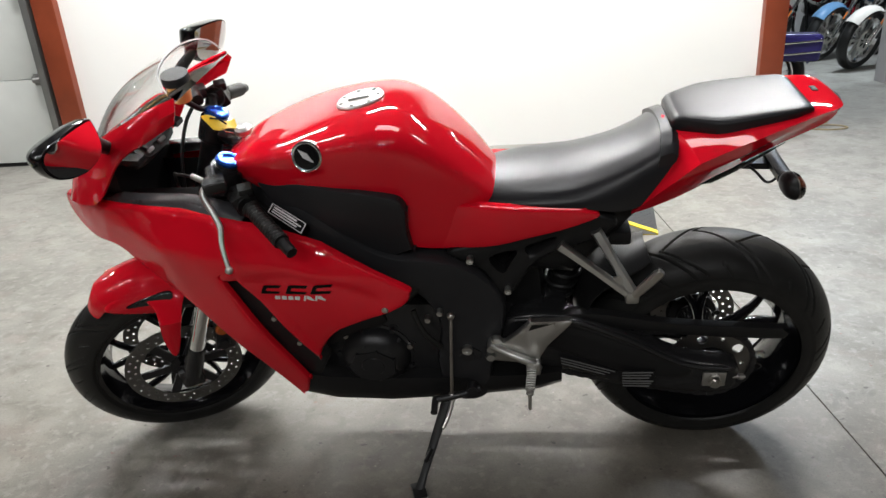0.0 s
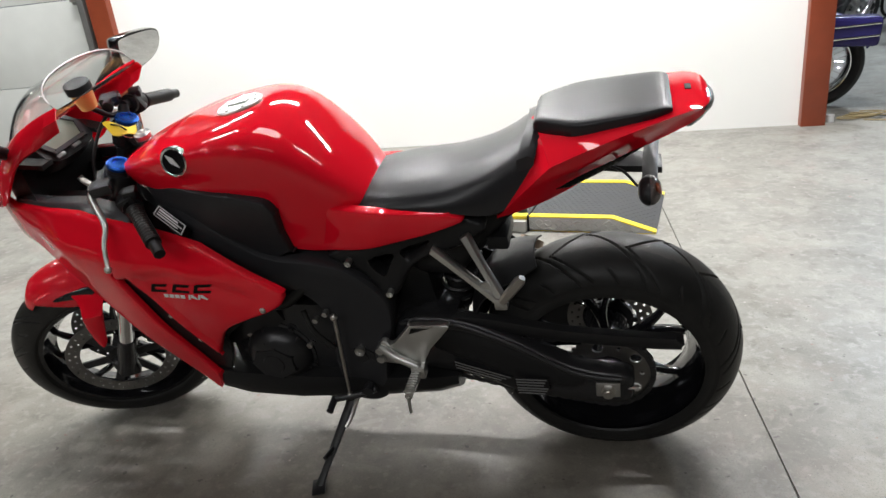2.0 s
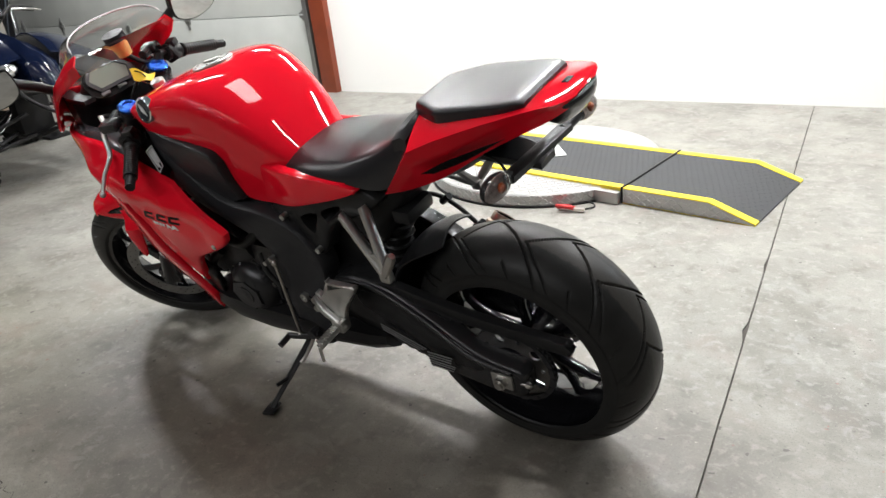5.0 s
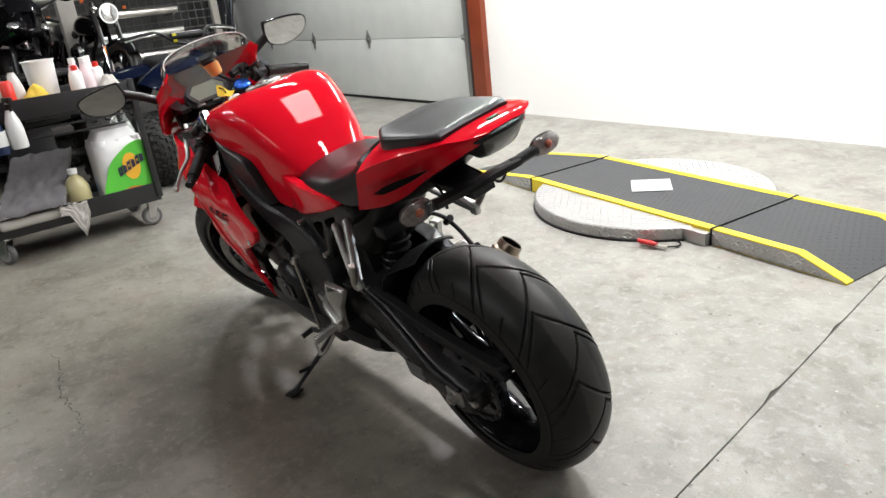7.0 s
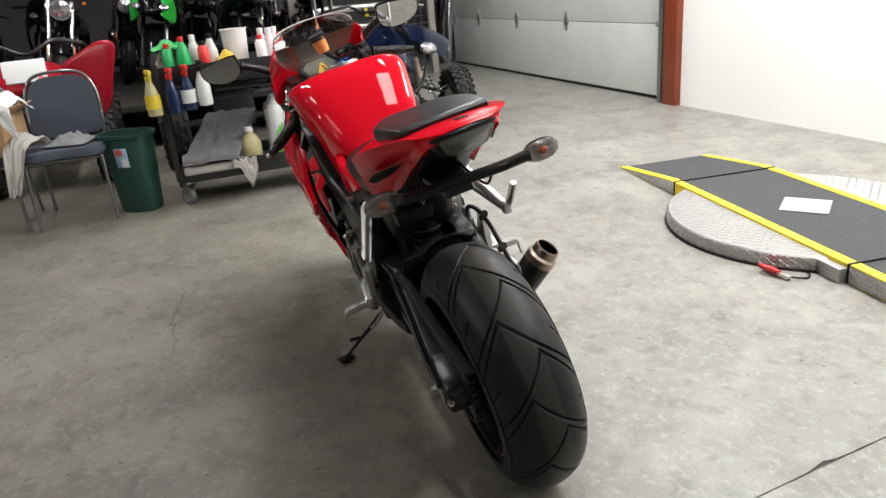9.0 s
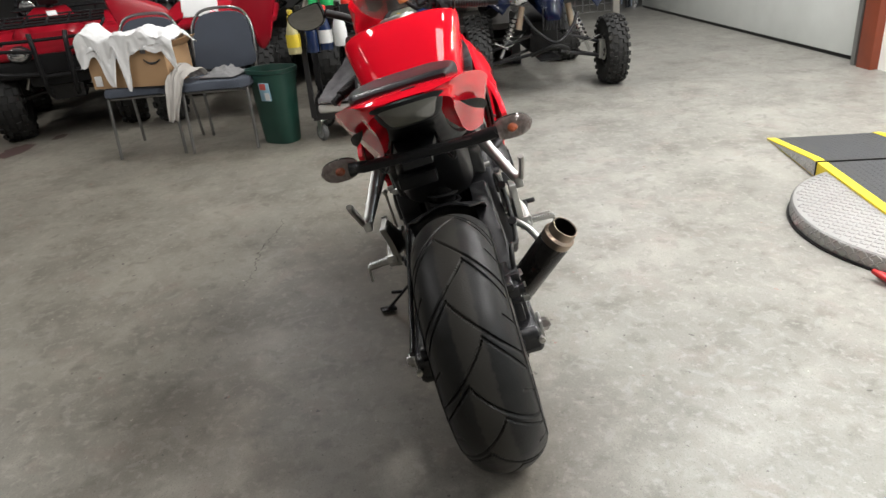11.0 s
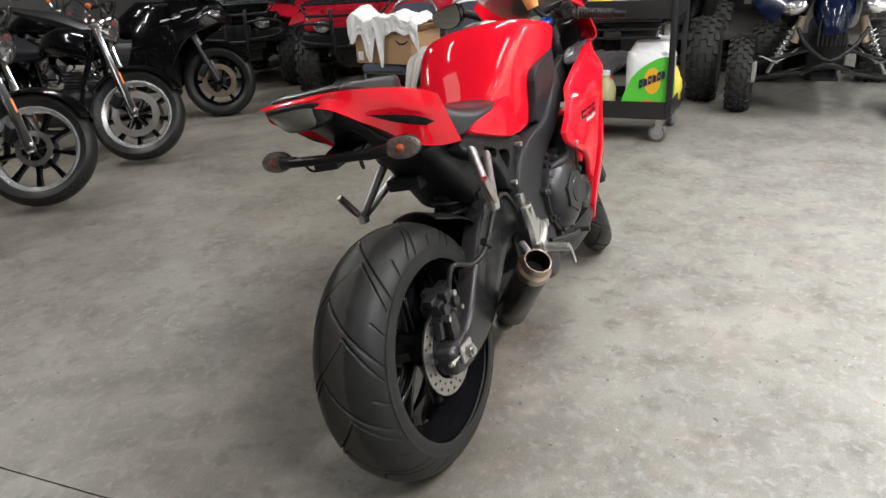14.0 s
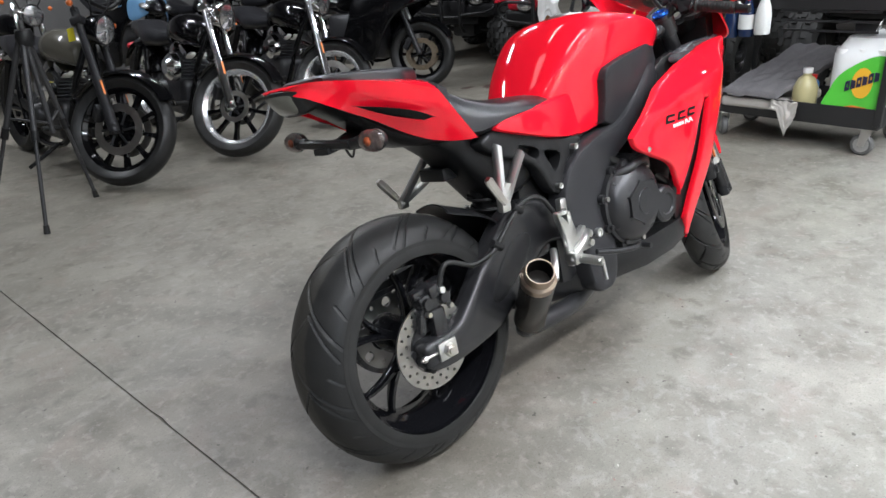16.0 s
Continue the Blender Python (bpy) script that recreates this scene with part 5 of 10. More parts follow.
def fairing(s):
    bm = shell(bmesh.new(), FOUT, FF, s, 0.004, 0.014, 0.009, (), 0.008, 0.006)
    f = bpart("side_fairing", bm, RED, label="glossy red side fairing", sharp=45)
    back = soft([(-1.15, 0.705), (-1.08, 0.705), (-0.945, 0.47), (-0.955, 0.38), (-1.02, 0.31), (-1.10, 0.50)], 4)
    bm = shell(bmesh.new(), back, lambda x, z: FF(x, z) - 0.026, s, 0.006, 0.02, 0.004)
    bpart("vent", bm, BLACKP, f, "deep black air vent")
    for k, (vx, vz) in enumerate(((-1.04, 0.56), (-1.0, 0.47))):
        bm = rod(bmesh.new(), (vx, s * (FF(vx, vz) - 0.022), vz), (vx, s * (FF(vx, vz) - 0.014), vz), 0.006, 0.006, 10)
        bpart("vent_screw", bm, STEEL, f)
    bm = lathe(bmesh.new(), [(0.0, 0.004), (0.006, 0.003), (0.008, 0.0), (0.0, -0.004)], Matrix.Translation((-0.765, s * (FF(-0.765, 0.603) + 0.001), 0.603)) @ pose(0, 0, 0, 0, 0, 0 if s > 0 else 180), 14)
    bpart("fairing_bolt", bm, STEEL, f)
    # maker's model marks, kept to plain strokes in their colours
    def strokes(items, material, name, lift):
        for poly in items:
            bm = bmesh.new()
            pl = poly if s < 0 else [(-2 * 0.955 - x, z) for x, z in poly]
            pl = [(x, z) for x, z in pl]
            plate(bm, pl, 0.001, None, (), 0.012, lambda x, z, q: (x, s * (FF(x, z) + lift + 0.0006 * q), z))
            bpart(name, bm, material, f)
    x0, z0 = -1.043, 0.651
    dark, pale = [], []
    for k, w in enumerate((0.046, 0.050, 0.048)):
        a = x0 + 0.058 * k
        dark += [[(a, z0), (a + 0.006, z0 + 0.008), (a + w, z0 + 0.006), (a + w - 0.004, z0)], [(a + 0.008, z0 + 0.016), (a + 0.014, z0 + 0.024), (a + w + 0.006, z0 + 0.023), (a + w, z0 + 0.016)], [(a, z0 + 0.002), (a + 0.010, z0 + 0.002), (a + 0.020, z0 + 0.022), (a + 0.010, z0 + 0.022)]]
    for k in range(4):
        a = x0 + 0.030 + 0.0155 * k
        pale.append([(a, z0 - 0.016), (a + 0.012, z0 - 0.016), (a + 0.0135, z0 - 0.006), (a + 0.0015, z0 - 0.006)])
    for k in range(2):
        a = x0 + 0.097 + 0.026 * k
        pale += [[(a, z0 - 0.018), (a + 0.005, z0 - 0.018), (a + 0.009, z0 - 0.004), (a + 0.004, z0 - 0.004)], [(a + 0.008, z0 - 0.012), (a + 0.022, z0 - 0.018), (a + 0.026, z0 - 0.017), (a + 0.016, z0 - 0.005), (a + 0.010, z0 - 0.004)]]
    strokes(dark, INK, "dark_mark", 0.0015)
    strokes(pale, SILVERF, "silver_mark", 0.0018)
    # black shelf along the top edge inside the fairing
    sh = soft([(-1.40, 0.856), (-1.25, 0.854), (-1.13, 0.840), (-1.07, 0.820), (-1.07, 0.805), (-1.10, 0.815), (-1.25, 0.828), (-1.40, 0.83)], 4)
    bm = shell(bmesh.new(), sh, lambda x, z: FF(x, z) - 0.014 - 1.1 * max(0, z - (0.80 - 0.2 * (x + 1.03))) * 0.5, s, 0.03, 0.02, 0.006)
    bpart("inner_panel", bm, SATIN, f, "satin charcoal inner fairing panel")
    # black shell added to darken the open gap between fairing and tank
    fillp = soft([(-1.14, 0.835), (-1.06, 0.825), (-0.97, 0.785), (-0.93, 0.73), (-1.0, 0.70), (-1.13, 0.76)], 4)
    bm = shell(bmesh.new(), fillp, lambda x, z: 0.142 + 0.2 * max(0, 0.80 - z), s, 0.02, 0.02, 0.006)
    bpart("inner_filler", bm, BLACKP, f)
    bm = bmesh.new()
    rings = [[Vector((x, s * w, z)) for w, z in ((0.08, 0.84), (0.15, 0.80), (0.15, 0.70), (0.08, 0.68))] for x in (-1.36, -1.30, -1.20)]
    ring_loft(bm, rings)
    bpart("inner_duct", bm, BLACKP)


both(fairing)
# nose cowl: a band from arm tip to arm tip round the screen's foot
def cowl_curve(pts, n=12):
    half = spline(pts, n)
    return [Vector((p.x, -p.y, p.z)) for p in half] + [p for p in reversed(half[:-1])]


upper = cowl_curve([(-1.156, 0.152, 1.082), (-1.22, 0.152, 1.060), (-1.29, 0.148, 1.028), (-1.375, 0.118, 0.985), (-1.435, 0.065, 0.952), (-1.455, 0.0, 0.940)])
mid = cowl_curve([(-1.152, 0.170, 1.060), (-1.22, 0.178, 1.034), (-1.30, 0.184, 0.998), (-1.405, 0.160, 0.925), (-1.50, 0.080, 0.880), (-1.525, 0.0, 0.868)])
lower = cowl_curve([(-1.168, 0.160, 1.030), (-1.23, 0.178, 1.000), (-1.30, 0.192, 0.962), (-1.385, 0.192, 0.865), (-1.51, 0.105, 0.830), (-1.56, 0.0, 0.812)])
bm = bmesh.new()
inn = lambda p: p + (Vector((-1.25, 0, 0.9)) - p).normalized() * 0.006
ring_loft(bm, [[a, m_, b, inn(b), inn(m_), inn(a)] for a, m_, b in zip(upper, mid, lower)])
bpart("nose_cowl", bm, RED, label="glossy red nose cowl with arms to the mirrors", sharp=60)
bm = bmesh.new()
rows = []
for k in range(13):
    v = k / 12
    ring = []
    for i, p in enumerate(upper):
        u = 2 * i / (len(upper) - 1) - 1
        topp = Vector((-1.170 - 0.040 * (1 - u * u), 0.150 * math.sin(u * math.pi / 2), 1.088 + 0.052 * (1 - u * u) ** 0.8))
        q = p + Vector((0.004, 0, -0.004)) + (topp - p) * v
        q += Vector((-0.5, 0, 0.87)) * 0.030 * math.sin(math.pi * v) * (1 - u * u) ** 0.5
        ring.append(q)
    rows.append(ring)
inner = [[p + Vector((0.0016, 0, -0.0022)) for p in r] for r in rows]
ring_loft(bm, [r + list(reversed(q)) for r, q in zip(rows, inner)])
scr = bpart("windscreen", bm, SMOKE, label="clear double-bubble windscreen", sharp=60)
scr.visible_shadow = False
bm = hose(bmesh.new(), [p + Vector((0, 0, 0.001)) for p in rows[-1][2:-2:3]], 0.0017, 3, 6)
bpart("screen_edge", bm, SILVERF, scr)
bm = bmesh.new()
rings = [[Vector((x, w * u, z0 + (z1 - z0) * v)) for u, v in ((-1, 0), (1, 0), (1, 1), (-1, 1))] for x, w, z0, z1 in ((-1.50, 0.06, 0.74, 0.91), (-1.42, 0.12, 0.70, 0.93), (-1.36, 0.13, 0.70, 0.92))]
ring_loft(bm, rings)
bpart("headlamp_back", bm, BLACKP)


def mirror(s):
    mir = new("mirror")
    mir.parent = bike
    c = Vector((-1.275, s * 0.345, 1.06))
    bm = bmesh.new()
    hose(bm, [(-1.325, s * 0.175, 0.990), (-1.32, s * 0.215, 1.02), (-1.300, s * 0.275, 1.055)], 0.015)
    bpart("stalk", bm, BLACKP, mir)
    out = soft([(0.084, 0.002), (0.064, 0.032), (-0.055, 0.045), (-0.078, 0.030), (-0.075, -0.030), (-0.015, -0.053), (0.056, -0.036)], 5)
    out = [(-x, z) for x, z in reversed(out)] if s > 0 else [(0.86 * x, 0.90 * z) for x, z in out]
    N = Vector((0.93, -0.16, -0.14) if s > 0 else (0.95, -0.20, 0.0)).normalized()
    m = Matrix.Translation(c) @ N.to_track_quat("Y", "Z").to_matrix().to_4x4()
    bm = bmesh.new()
    rings = []
    for k, (sc, y) in enumerate(((1.0, 0.0), (1.02, -0.008), (0.98, -0.025), (0.80, -0.048), (0.45, -0.064), (0.1, -0.068))):
        rings.append([m @ Vector((x * sc, y, z * sc)) for x, z in out])
    ring_loft(bm, rings)
    bpart("housing", bm, GLOSSB, mir, "gloss black mirror housing")
    bm = plate(bmesh.new(), [(x * 0.94, z * 0.93) for x, z in out], 0.003, m @ pose(0, 0.002, 0))
    bpart("mirror_glass", bm, MIRROR, mir, "mirror glass")


both(mirror)

# -- frame and engine --
def frame_side(s):
    spar = soft([(-1.09, 0.90), (-1.00, 0.885), (-0.90, 0.80), (-0.78, 0.70), (-0.66, 0.672), (-0.575, 0.635), (-0.51, 0.56), (-0.503, 0.48), (-0.535, 0.36), (-0.56, 0.245), (-0.65, 0.245), (-0.675, 0.36), (-0.66, 0.48), (-0.70, 0.57), (-0.80, 0.63), (-0.93, 0.70), (-1.06, 0.80)], 5)
    f = bulge([(-1.08, 0.86, 0.10), (-0.95, 0.80, 0.165), (-0.85, 0.70, 0.172), (-0.70, 0.63, 0.165), (-0.58, 0.58, 0.150), (-0.54, 0.45, 0.150), (-0.62, 0.28, 0.165), (-0.6, 0.36, 0.165)])
    bm = shell(bmesh.new(), spar, f, s, 0.05, 0.02, 0.016)
    fr = bpart("frame_spar", bm, SPARM, label="matte dark grey alloy frame spar")
    for bx, bz, r in ((-0.577, 0.661, 0.008), (-0.493, 0.572, 0.008), (-0.598, 0.408, 0.013)):
        w = 0.150 if bx > -0.55 else (0.152 if bz > 0.5 else 0.172)
        bm = lathe(bmesh.new(), [(0.0, 0.0), (r * 0.55, 0.0), (r * 0.6, 0.003), (r, 0.004), (r, -0.02), (0.0, -0.02)], Matrix.Translation((bx, s * (w - 0.006), bz)) @ pose(0, 0, 0, 0, 0, 0 if s > 0 else 180), 16)
        bpart("frame_bolt", bm, ALU, fr, "silver frame bolt")
    sub = soft([(-0.63, 0.675), (-0.50, 0.705), (-0.33, 0.765), (-0.25, 0.745), (-0.30, 0.70), (-0.42, 0.65), (-0.48, 0.56), (-0.52, 0.555), (-0.55, 0.62)], 4)
    hol = [soft([(-0.535, 0.655), (-0.47, 0.675), (-0.485, 0.64), (-0.505, 0.61)], 3), soft([(-0.45, 0.685), (-0.38, 0.71), (-0.40, 0.685), (-0.44, 0.66)], 3)]
    bm = shell(bmesh.new(), sub, lambda x, z: 0.132, s, 0.03, 0.02, 0.008, hol, 0.01)
    bpart("subframe", bm, BLACKP, sharp=70)
    if s < 0:
        qa, qb, qc, qd = (Vector(v) for v in ((-1.005, -0.148, 0.829), (-0.921, -0.188, 0.795), (-0.935, -0.199, 0.775), (-1.014, -0.168, 0.817)))
        nrm = (qb - qa).cross(qd - qa).normalized()
        nrm = nrm if nrm.y < 0 else -nrm

        def slab(u0, u1, v0, v1, lo, hi):
            q = [qa.lerp(qb, u).lerp(qd.lerp(qc, u), v) for u, v in ((u0, v0), (u1, v0), (u1, v1), (u0, v1))]
            bm = bmesh.new()
            ring_loft(bm, [[p + nrm * lo for p in q], [p + nrm * hi for p in q]])
            return bm

        la = bpart("warning_label", slab(0, 1, 0, 1, -0.025, 0.003), INK, fr, "small black label with pale unreadable lines")
        for u0, u1, v0, v1 in ((0.02, 0.98, 0.03, 0.09), (0.02, 0.98, 0.91, 0.97), (0.02, 0.045, 0.09, 0.91), (0.955, 0.98, 0.09, 0.91), (0.10, 0.74, 0.20, 0.34), (0.10, 0.90, 0.44, 0.54), (0.10, 0.80, 0.64, 0.76)):
            bpart("label_line", slab(u0, u1, v0, v1, 0.0025, 0.0042), SILVERF, la)


both(frame_side)
bm = bmesh.new()
box(bm, (0.40, 0.27, 0.26), pose(-0.78, 0, 0.40), 0.04)
box(bm, (0.22, 0.30, 0.24), pose(-0.93, 0, 0.54, 0, -24, 0), 0.03)
box(bm, (0.20, 0.22, 0.20), pose(-0.58, 0, 0.38), 0.03)
box(bm, (0.30, 0.20, 0.2), pose(-0.75, 0, 0.62), 0.03)
engine = bpart("engine", bm, DARKM, label="dark grey engine block")
bpart("radiator", box(bmesh.new(), (0.03, 0.28, 0.24), pose(-1.06, 0, 0.52, 0, -18, 0), 0.004), BLACKP, label="black radiator")


def cover(s, cx, cz, r, w, name):
    bm = lathe(bmesh.new(), [(0.0, w), (r * 0.28, w - 0.001), (r * 0.30, w - 0.004), (r * 0.50, w - 0.008), (r * 0.68, w - 0.016), (r * 0.82, w - 0.028), (r * 0.90, w - 0.042), (r * 0.92, w - 0.050), (r, w - 0.052), (r * 1.005, w - 0.058), (r, w - 0.10), (0.0, w - 0.10)], Matrix.Translation((cx, 0, cz)) @ (Matrix() if s > 0 else pose(0, 0, 0, 0, 0, 180)), 48)
    c = bpart(name, bm, DARKM, engine, "dark cast engine cover")
    for k in range(9):
        a = 2 * math.pi * k / 9 + 0.3
        bm = bmesh.new()
        p = Vector((cx + r * 0.96 * math.cos(a), s * (w - 0.056), cz + r * 0.96 * math.sin(a)))
        rod(bm, p, p + Vector((0, s * 0.012, 0)), 0.0075, 0.0075, 10)
        bpart("cover_bolt", bm, STEEL if k % 3 == 0 else DARKM, c)
        p = Vector((cx + r * 0.99 * math.cos(a), s * (w - 0.100), cz + r * 0.99 * math.sin(a)))
        bpart("bolt_boss", rod(bmesh.new(), p, p + Vector((0, s * 0.046, 0)), 0.0155, 0.0135, 14), DARKM, c)
    # raised pad in the middle and stiffening webs
    m = Matrix.Translation((cx, s * (w - 0.0095), cz))
    pad = soft([(r * 0.62 * math.cos(q), r * 0.50 * math.sin(q)) for q in [2 * math.pi * (k + 0.5) / 7 for k in range(7)]], 4, range(7))
    bpart("cover_pad", plate(bmesh.new(), pad, 0.012, m), DARKM, c)
    for q in (40, 105, 200, 265, 330):
        d = Vector((math.cos(radians(q)), 0, math.sin(radians(q))))
        a, b = Vector((cx, s * (w - 0.014), cz)) + d * r * 0.58, Vector((cx, s * (w - 0.045), cz)) + d * r * 0.90
        bpart("cover_web", rod(bmesh.new(), a, b, 0.0045, 0.0055, 8), DARKM, c)
    return c


cover(-1, -0.835, 0.372, 0.098, 0.190, "generator_cover")
cc = cover(1, -0.758, 0.455, 0.128, 0.226, "clutch_cover")
for k, (ax_, az_, r_) in enumerate(((-0.735, 0.565, 0.020), (-0.775, 0.575, 0.016), (-0.815, 0.560, 0.018), (-0.700, 0.535, 0.016))):
    bm = lathe(bmesh.new(), [(0.0, 0.196), (r_ * 0.5, 0.196), (r_ * 0.6, 0.190), (r_, 0.186), (r_ * 1.1, 0.13), (0.0, 0.13)], Matrix.Translation((ax_, 0, az_)), 18)
    bpart("engine_boss", bm, DARKM, engine)
bm = hose(bmesh.new(), [(-0.69, 0.165, 0.545), (-0.725, 0.200, 0.560), (-0.775, 0.205, 0.572), (-0.83, 0.185, 0.560), (-0.87, 0.16, 0.53)], 0.013)
bpart("water_pipe", bm, DARKM, engine)
bm = box(bmesh.new(), (0.035, 0.004, 0.004), pose(-0.745, 0.2165, 0.478, 0, 8, 0), 0.0015)
bpart("cover_rib", bm, DARKM, cc)
bm = lathe(bmesh.new(), [(0.0, 0.206), (0.030, 0.206), (0.034, 0.211), (0.048, 0.211), (0.056, 0.204), (0.061, 0.15), (0.0, 0.15)], Matrix.Translation((-0.880, 0, 0.412)), 36)
bpart("ignition_cover", bm, DARKM, engine, "round dark engine cover")
cover(-1, -0.60, 0.385, 0.062, 0.165, "sprocket_cover")
for s in (-1, 1):
    bm = bmesh.new()
    hose(bm, [(-0.70, s * 0.15, 0.60), (-0.76, s * 0.17, 0.56), (-0.84, s * 0.165, 0.57), (-0.92, s * 0.15, 0.62)], 0.014)
    bpart("coolant_hose", bm, RUBBER)
    bm = bmesh.new()
    hose(bm, [(-0.72, s * 0.16, 0.53), (-0.70, s * 0.175, 0.48), (-0.66, s * 0.17, 0.42)], 0.007)
    bpart("breather_hose", bm, RUBBER)
    bm = bmesh.new()
    hose(bm, [(-0.90, s * 0.16, 0.50), (-0.96, s * 0.17, 0.45), (-0.98, s * 0.16, 0.36)], 0.012)
    bpart("coolant_hose", bm, RUBBER)
for bx, bz in ((-0.655, 0.535), (-0.685, 0.515)):
    bm = bmesh.new()
    rod(bm, (bx, -0.165, bz), (bx, -0.182, bz), 0.007, 0.007, 10)
    bpart("engine_bolt", bm, ALU, engine)
# belly pan
bm = bmesh.new()
rings = []
for x, w0, w1, z0, z1 in ((-1.05, 0.165, 0.10, 0.235, 0.33), (-0.95, 0.180, 0.12, 0.225, 0.33), (-0.80, 0.180, 0.12, 0.220, 0.325), (-0.60, 0.165, 0.11, 0.222, 0.315), (-0.42, 0.150, 0.10, 0.232, 0.312), (-0.365, 0.140, 0.10, 0.245, 0.312)):
    pr = [(w0, z1), (w0 + 0.004, (z0 + z1) / 2 + 0.01), (w0 - 0.012, z0 + 0.02), (w1, z0)]
    slim = 1.0 - 0.62 * min(1.0, max(0.0, (x + 0.66) / 0.20))
    rings.append([Vector((x, w * slim, z)) for w, z in pr] + [Vector((x, -w, z)) for w, z in reversed(pr)])
ring_loft(bm, rings)
bpart("belly_pan", bm, BLACKP, label="black plastic belly pan")

# -- swingarm, chain, rear brake --
armL = soft([(-0.50, 0.47), (-0.36, 0.480), (-0.22, 0.430), (-0.08, 0.362), (0.045, 0.345), (0.058, 0.305), (0.045, 0.264), (-0.05, 0.252), (-0.20, 0.258), (-0.34, 0.300), (-0.50, 0.345)], 4)
bm = shell(bmesh.new(), armL, lambda x, z: 0.128 + 0.03 * min(1, max(0, (x + 0.3) / 0.3)), -1, 0.04, 0.024, 0.014)
swing = bpart("swingarm", bm, MATTE, label="matte black alloy swingarm", sharp=70)
armR = soft([(-0.50, 0.50), (-0.42, 0.555), (-0.34, 0.565), (-0.26, 0.525), (-0.17, 0.445), (-0.06, 0.350), (0.048, 0.338), (0.058, 0.305), (0.045, 0.268), (-0.06, 0.258), (-0.20, 0.278), (-0.30, 0.335), (-0.42, 0.42), (-0.50, 0.42)], 4)
hol = soft([(-0.35, 0.485), (-0.28, 0.47), (-0.19, 0.375), (-0.22, 0.345), (-0.30, 0.39), (-0.36, 0.45)], 4)
bm = shell(bmesh.new(), armR, lambda x, z: 0.125 + 0.022 * min(1, max(0, (x + 0.3) / 0.3)), 1, 0.04, 0.022, 0.016)
bpart("swingarm_side", bm, MATTE, swing, "matte black gull-wing swingarm leg", sharp=70)
# raised black patch; the shade of the leg's recess is put into its colour
bm = shell(bmesh.new(), hol, lambda x, z: 0.129 + 0.022 * min(1, max(0, (x + 0.3) / 0.3)), 1, 0.006, 0.02, 0.005)
bpart("recess_shade_patch", bm, BLACKP, swing)
hol = soft([(-0.42, 0.445), (-0.34, 0.448), (-0.20, 0.395), (-0.06, 0.338), (-0.08, 0.300), (-0.20, 0.305), (-0.33, 0.355), (-0.42, 0.40)], 4)
bm = shell(bmesh.new(), hol, lambda x, z: 0.1315 + 0.03 * min(1, max(0, (x + 0.3) / 0.3)), -1, 0.006, 0.02, 0.006)
bpart("swingarm_panel", bm, BLACKP, swing)
bm = hose(bmesh.new(), [(-0.48, -0.128, 0.470), (-0.36, -0.132, 0.474), (-0.22, -0.142, 0.424), (-0.08, -0.158, 0.356), (0.03, -0.162, 0.342)], 0.007)
bpart("swingarm_rib", bm, MATTE, swing)
bm = box(bmesh.new(), (0.10, 0.24, 0.09), pose(-0.40, 0, 0.44), 0.02)
bpart("swingarm_bridge", bm, MATTE, swing)
for s in (-1, 1):
    w = 0.150 if s > 0 else 0.160
    bm = box(bmesh.new(), (0.055, 0.008, 0.045), pose(0.0, s * (w + 0.001), 0.309), 0.003)
    ab = bpart("axle_block", bm, ALU, swing, "silver chain adjuster block")
    bm = rod(bmesh.new(), (0, s * (w + 0.002), 0.309), (0, s * (w + 0.018), 0.309), 0.017, 0.0165, 6)
    rod(bm, (0, s * (w + 0.016), 0.309), (0, s * (w + 0.024), 0.309), 0.010, 0.010, 12)
    bpart("axle_nut", bm, STEEL, ab)
    bm = rod(bmesh.new(), (0.02, s * (w - 0.006), 0.309), (0.075, s * (w - 0.006), 0.309), 0.004)
    rod(bm, (0.060, s * (w - 0.006), 0.309), (0.070, s * (w - 0.006), 0.309), 0.008, 0.008, 6)
    bpart("adjuster_bolt", bm, STEEL, ab)
# chain: links along both runs and round the sprockets
path = []
FS, FR, RR = (-0.52, 0.375), 0.038, 0.104
ang = math.atan2(RW[2] - FS[1], RW[0] - FS[0])
off = math.asin((RR - FR) / math.hypot(RW[0] - FS[0], RW[2] - FS[1]))
n1, n2 = ang + math.pi / 2 + off, ang - math.pi / 2 - off
for k in range(34):
    t = k / 34
    a = (FS[0] + FR * math.cos(n1), FS[1] + FR * math.sin(n1))
    b = (RW[0] + RR * math.cos(n1), RW[2] + RR * math.sin(n1))
    path.append((a[0] + (b[0] - a[0]) * t, a[1] + (b[1] - a[1]) * t))
for k in range(22):
    a = n1 + (n2 - n1) * k / 22
    path.append((RW[0] + RR * math.cos(a), RW[2] + RR * math.sin(a)))
for k in range(34):
    t = k / 34
    a = (RW[0] + RR * math.cos(n2), RW[2] + RR * math.sin(n2))
    b = (FS[0] + FR * math.cos(n2), FS[1] + FR * math.sin(n2))
    path.append((a[0] + (b[0] - a[0]) * t, a[1] + (b[1] - a[1]) * t - 0.012 * math.sin(math.pi * t)))
bm = bmesh.new()
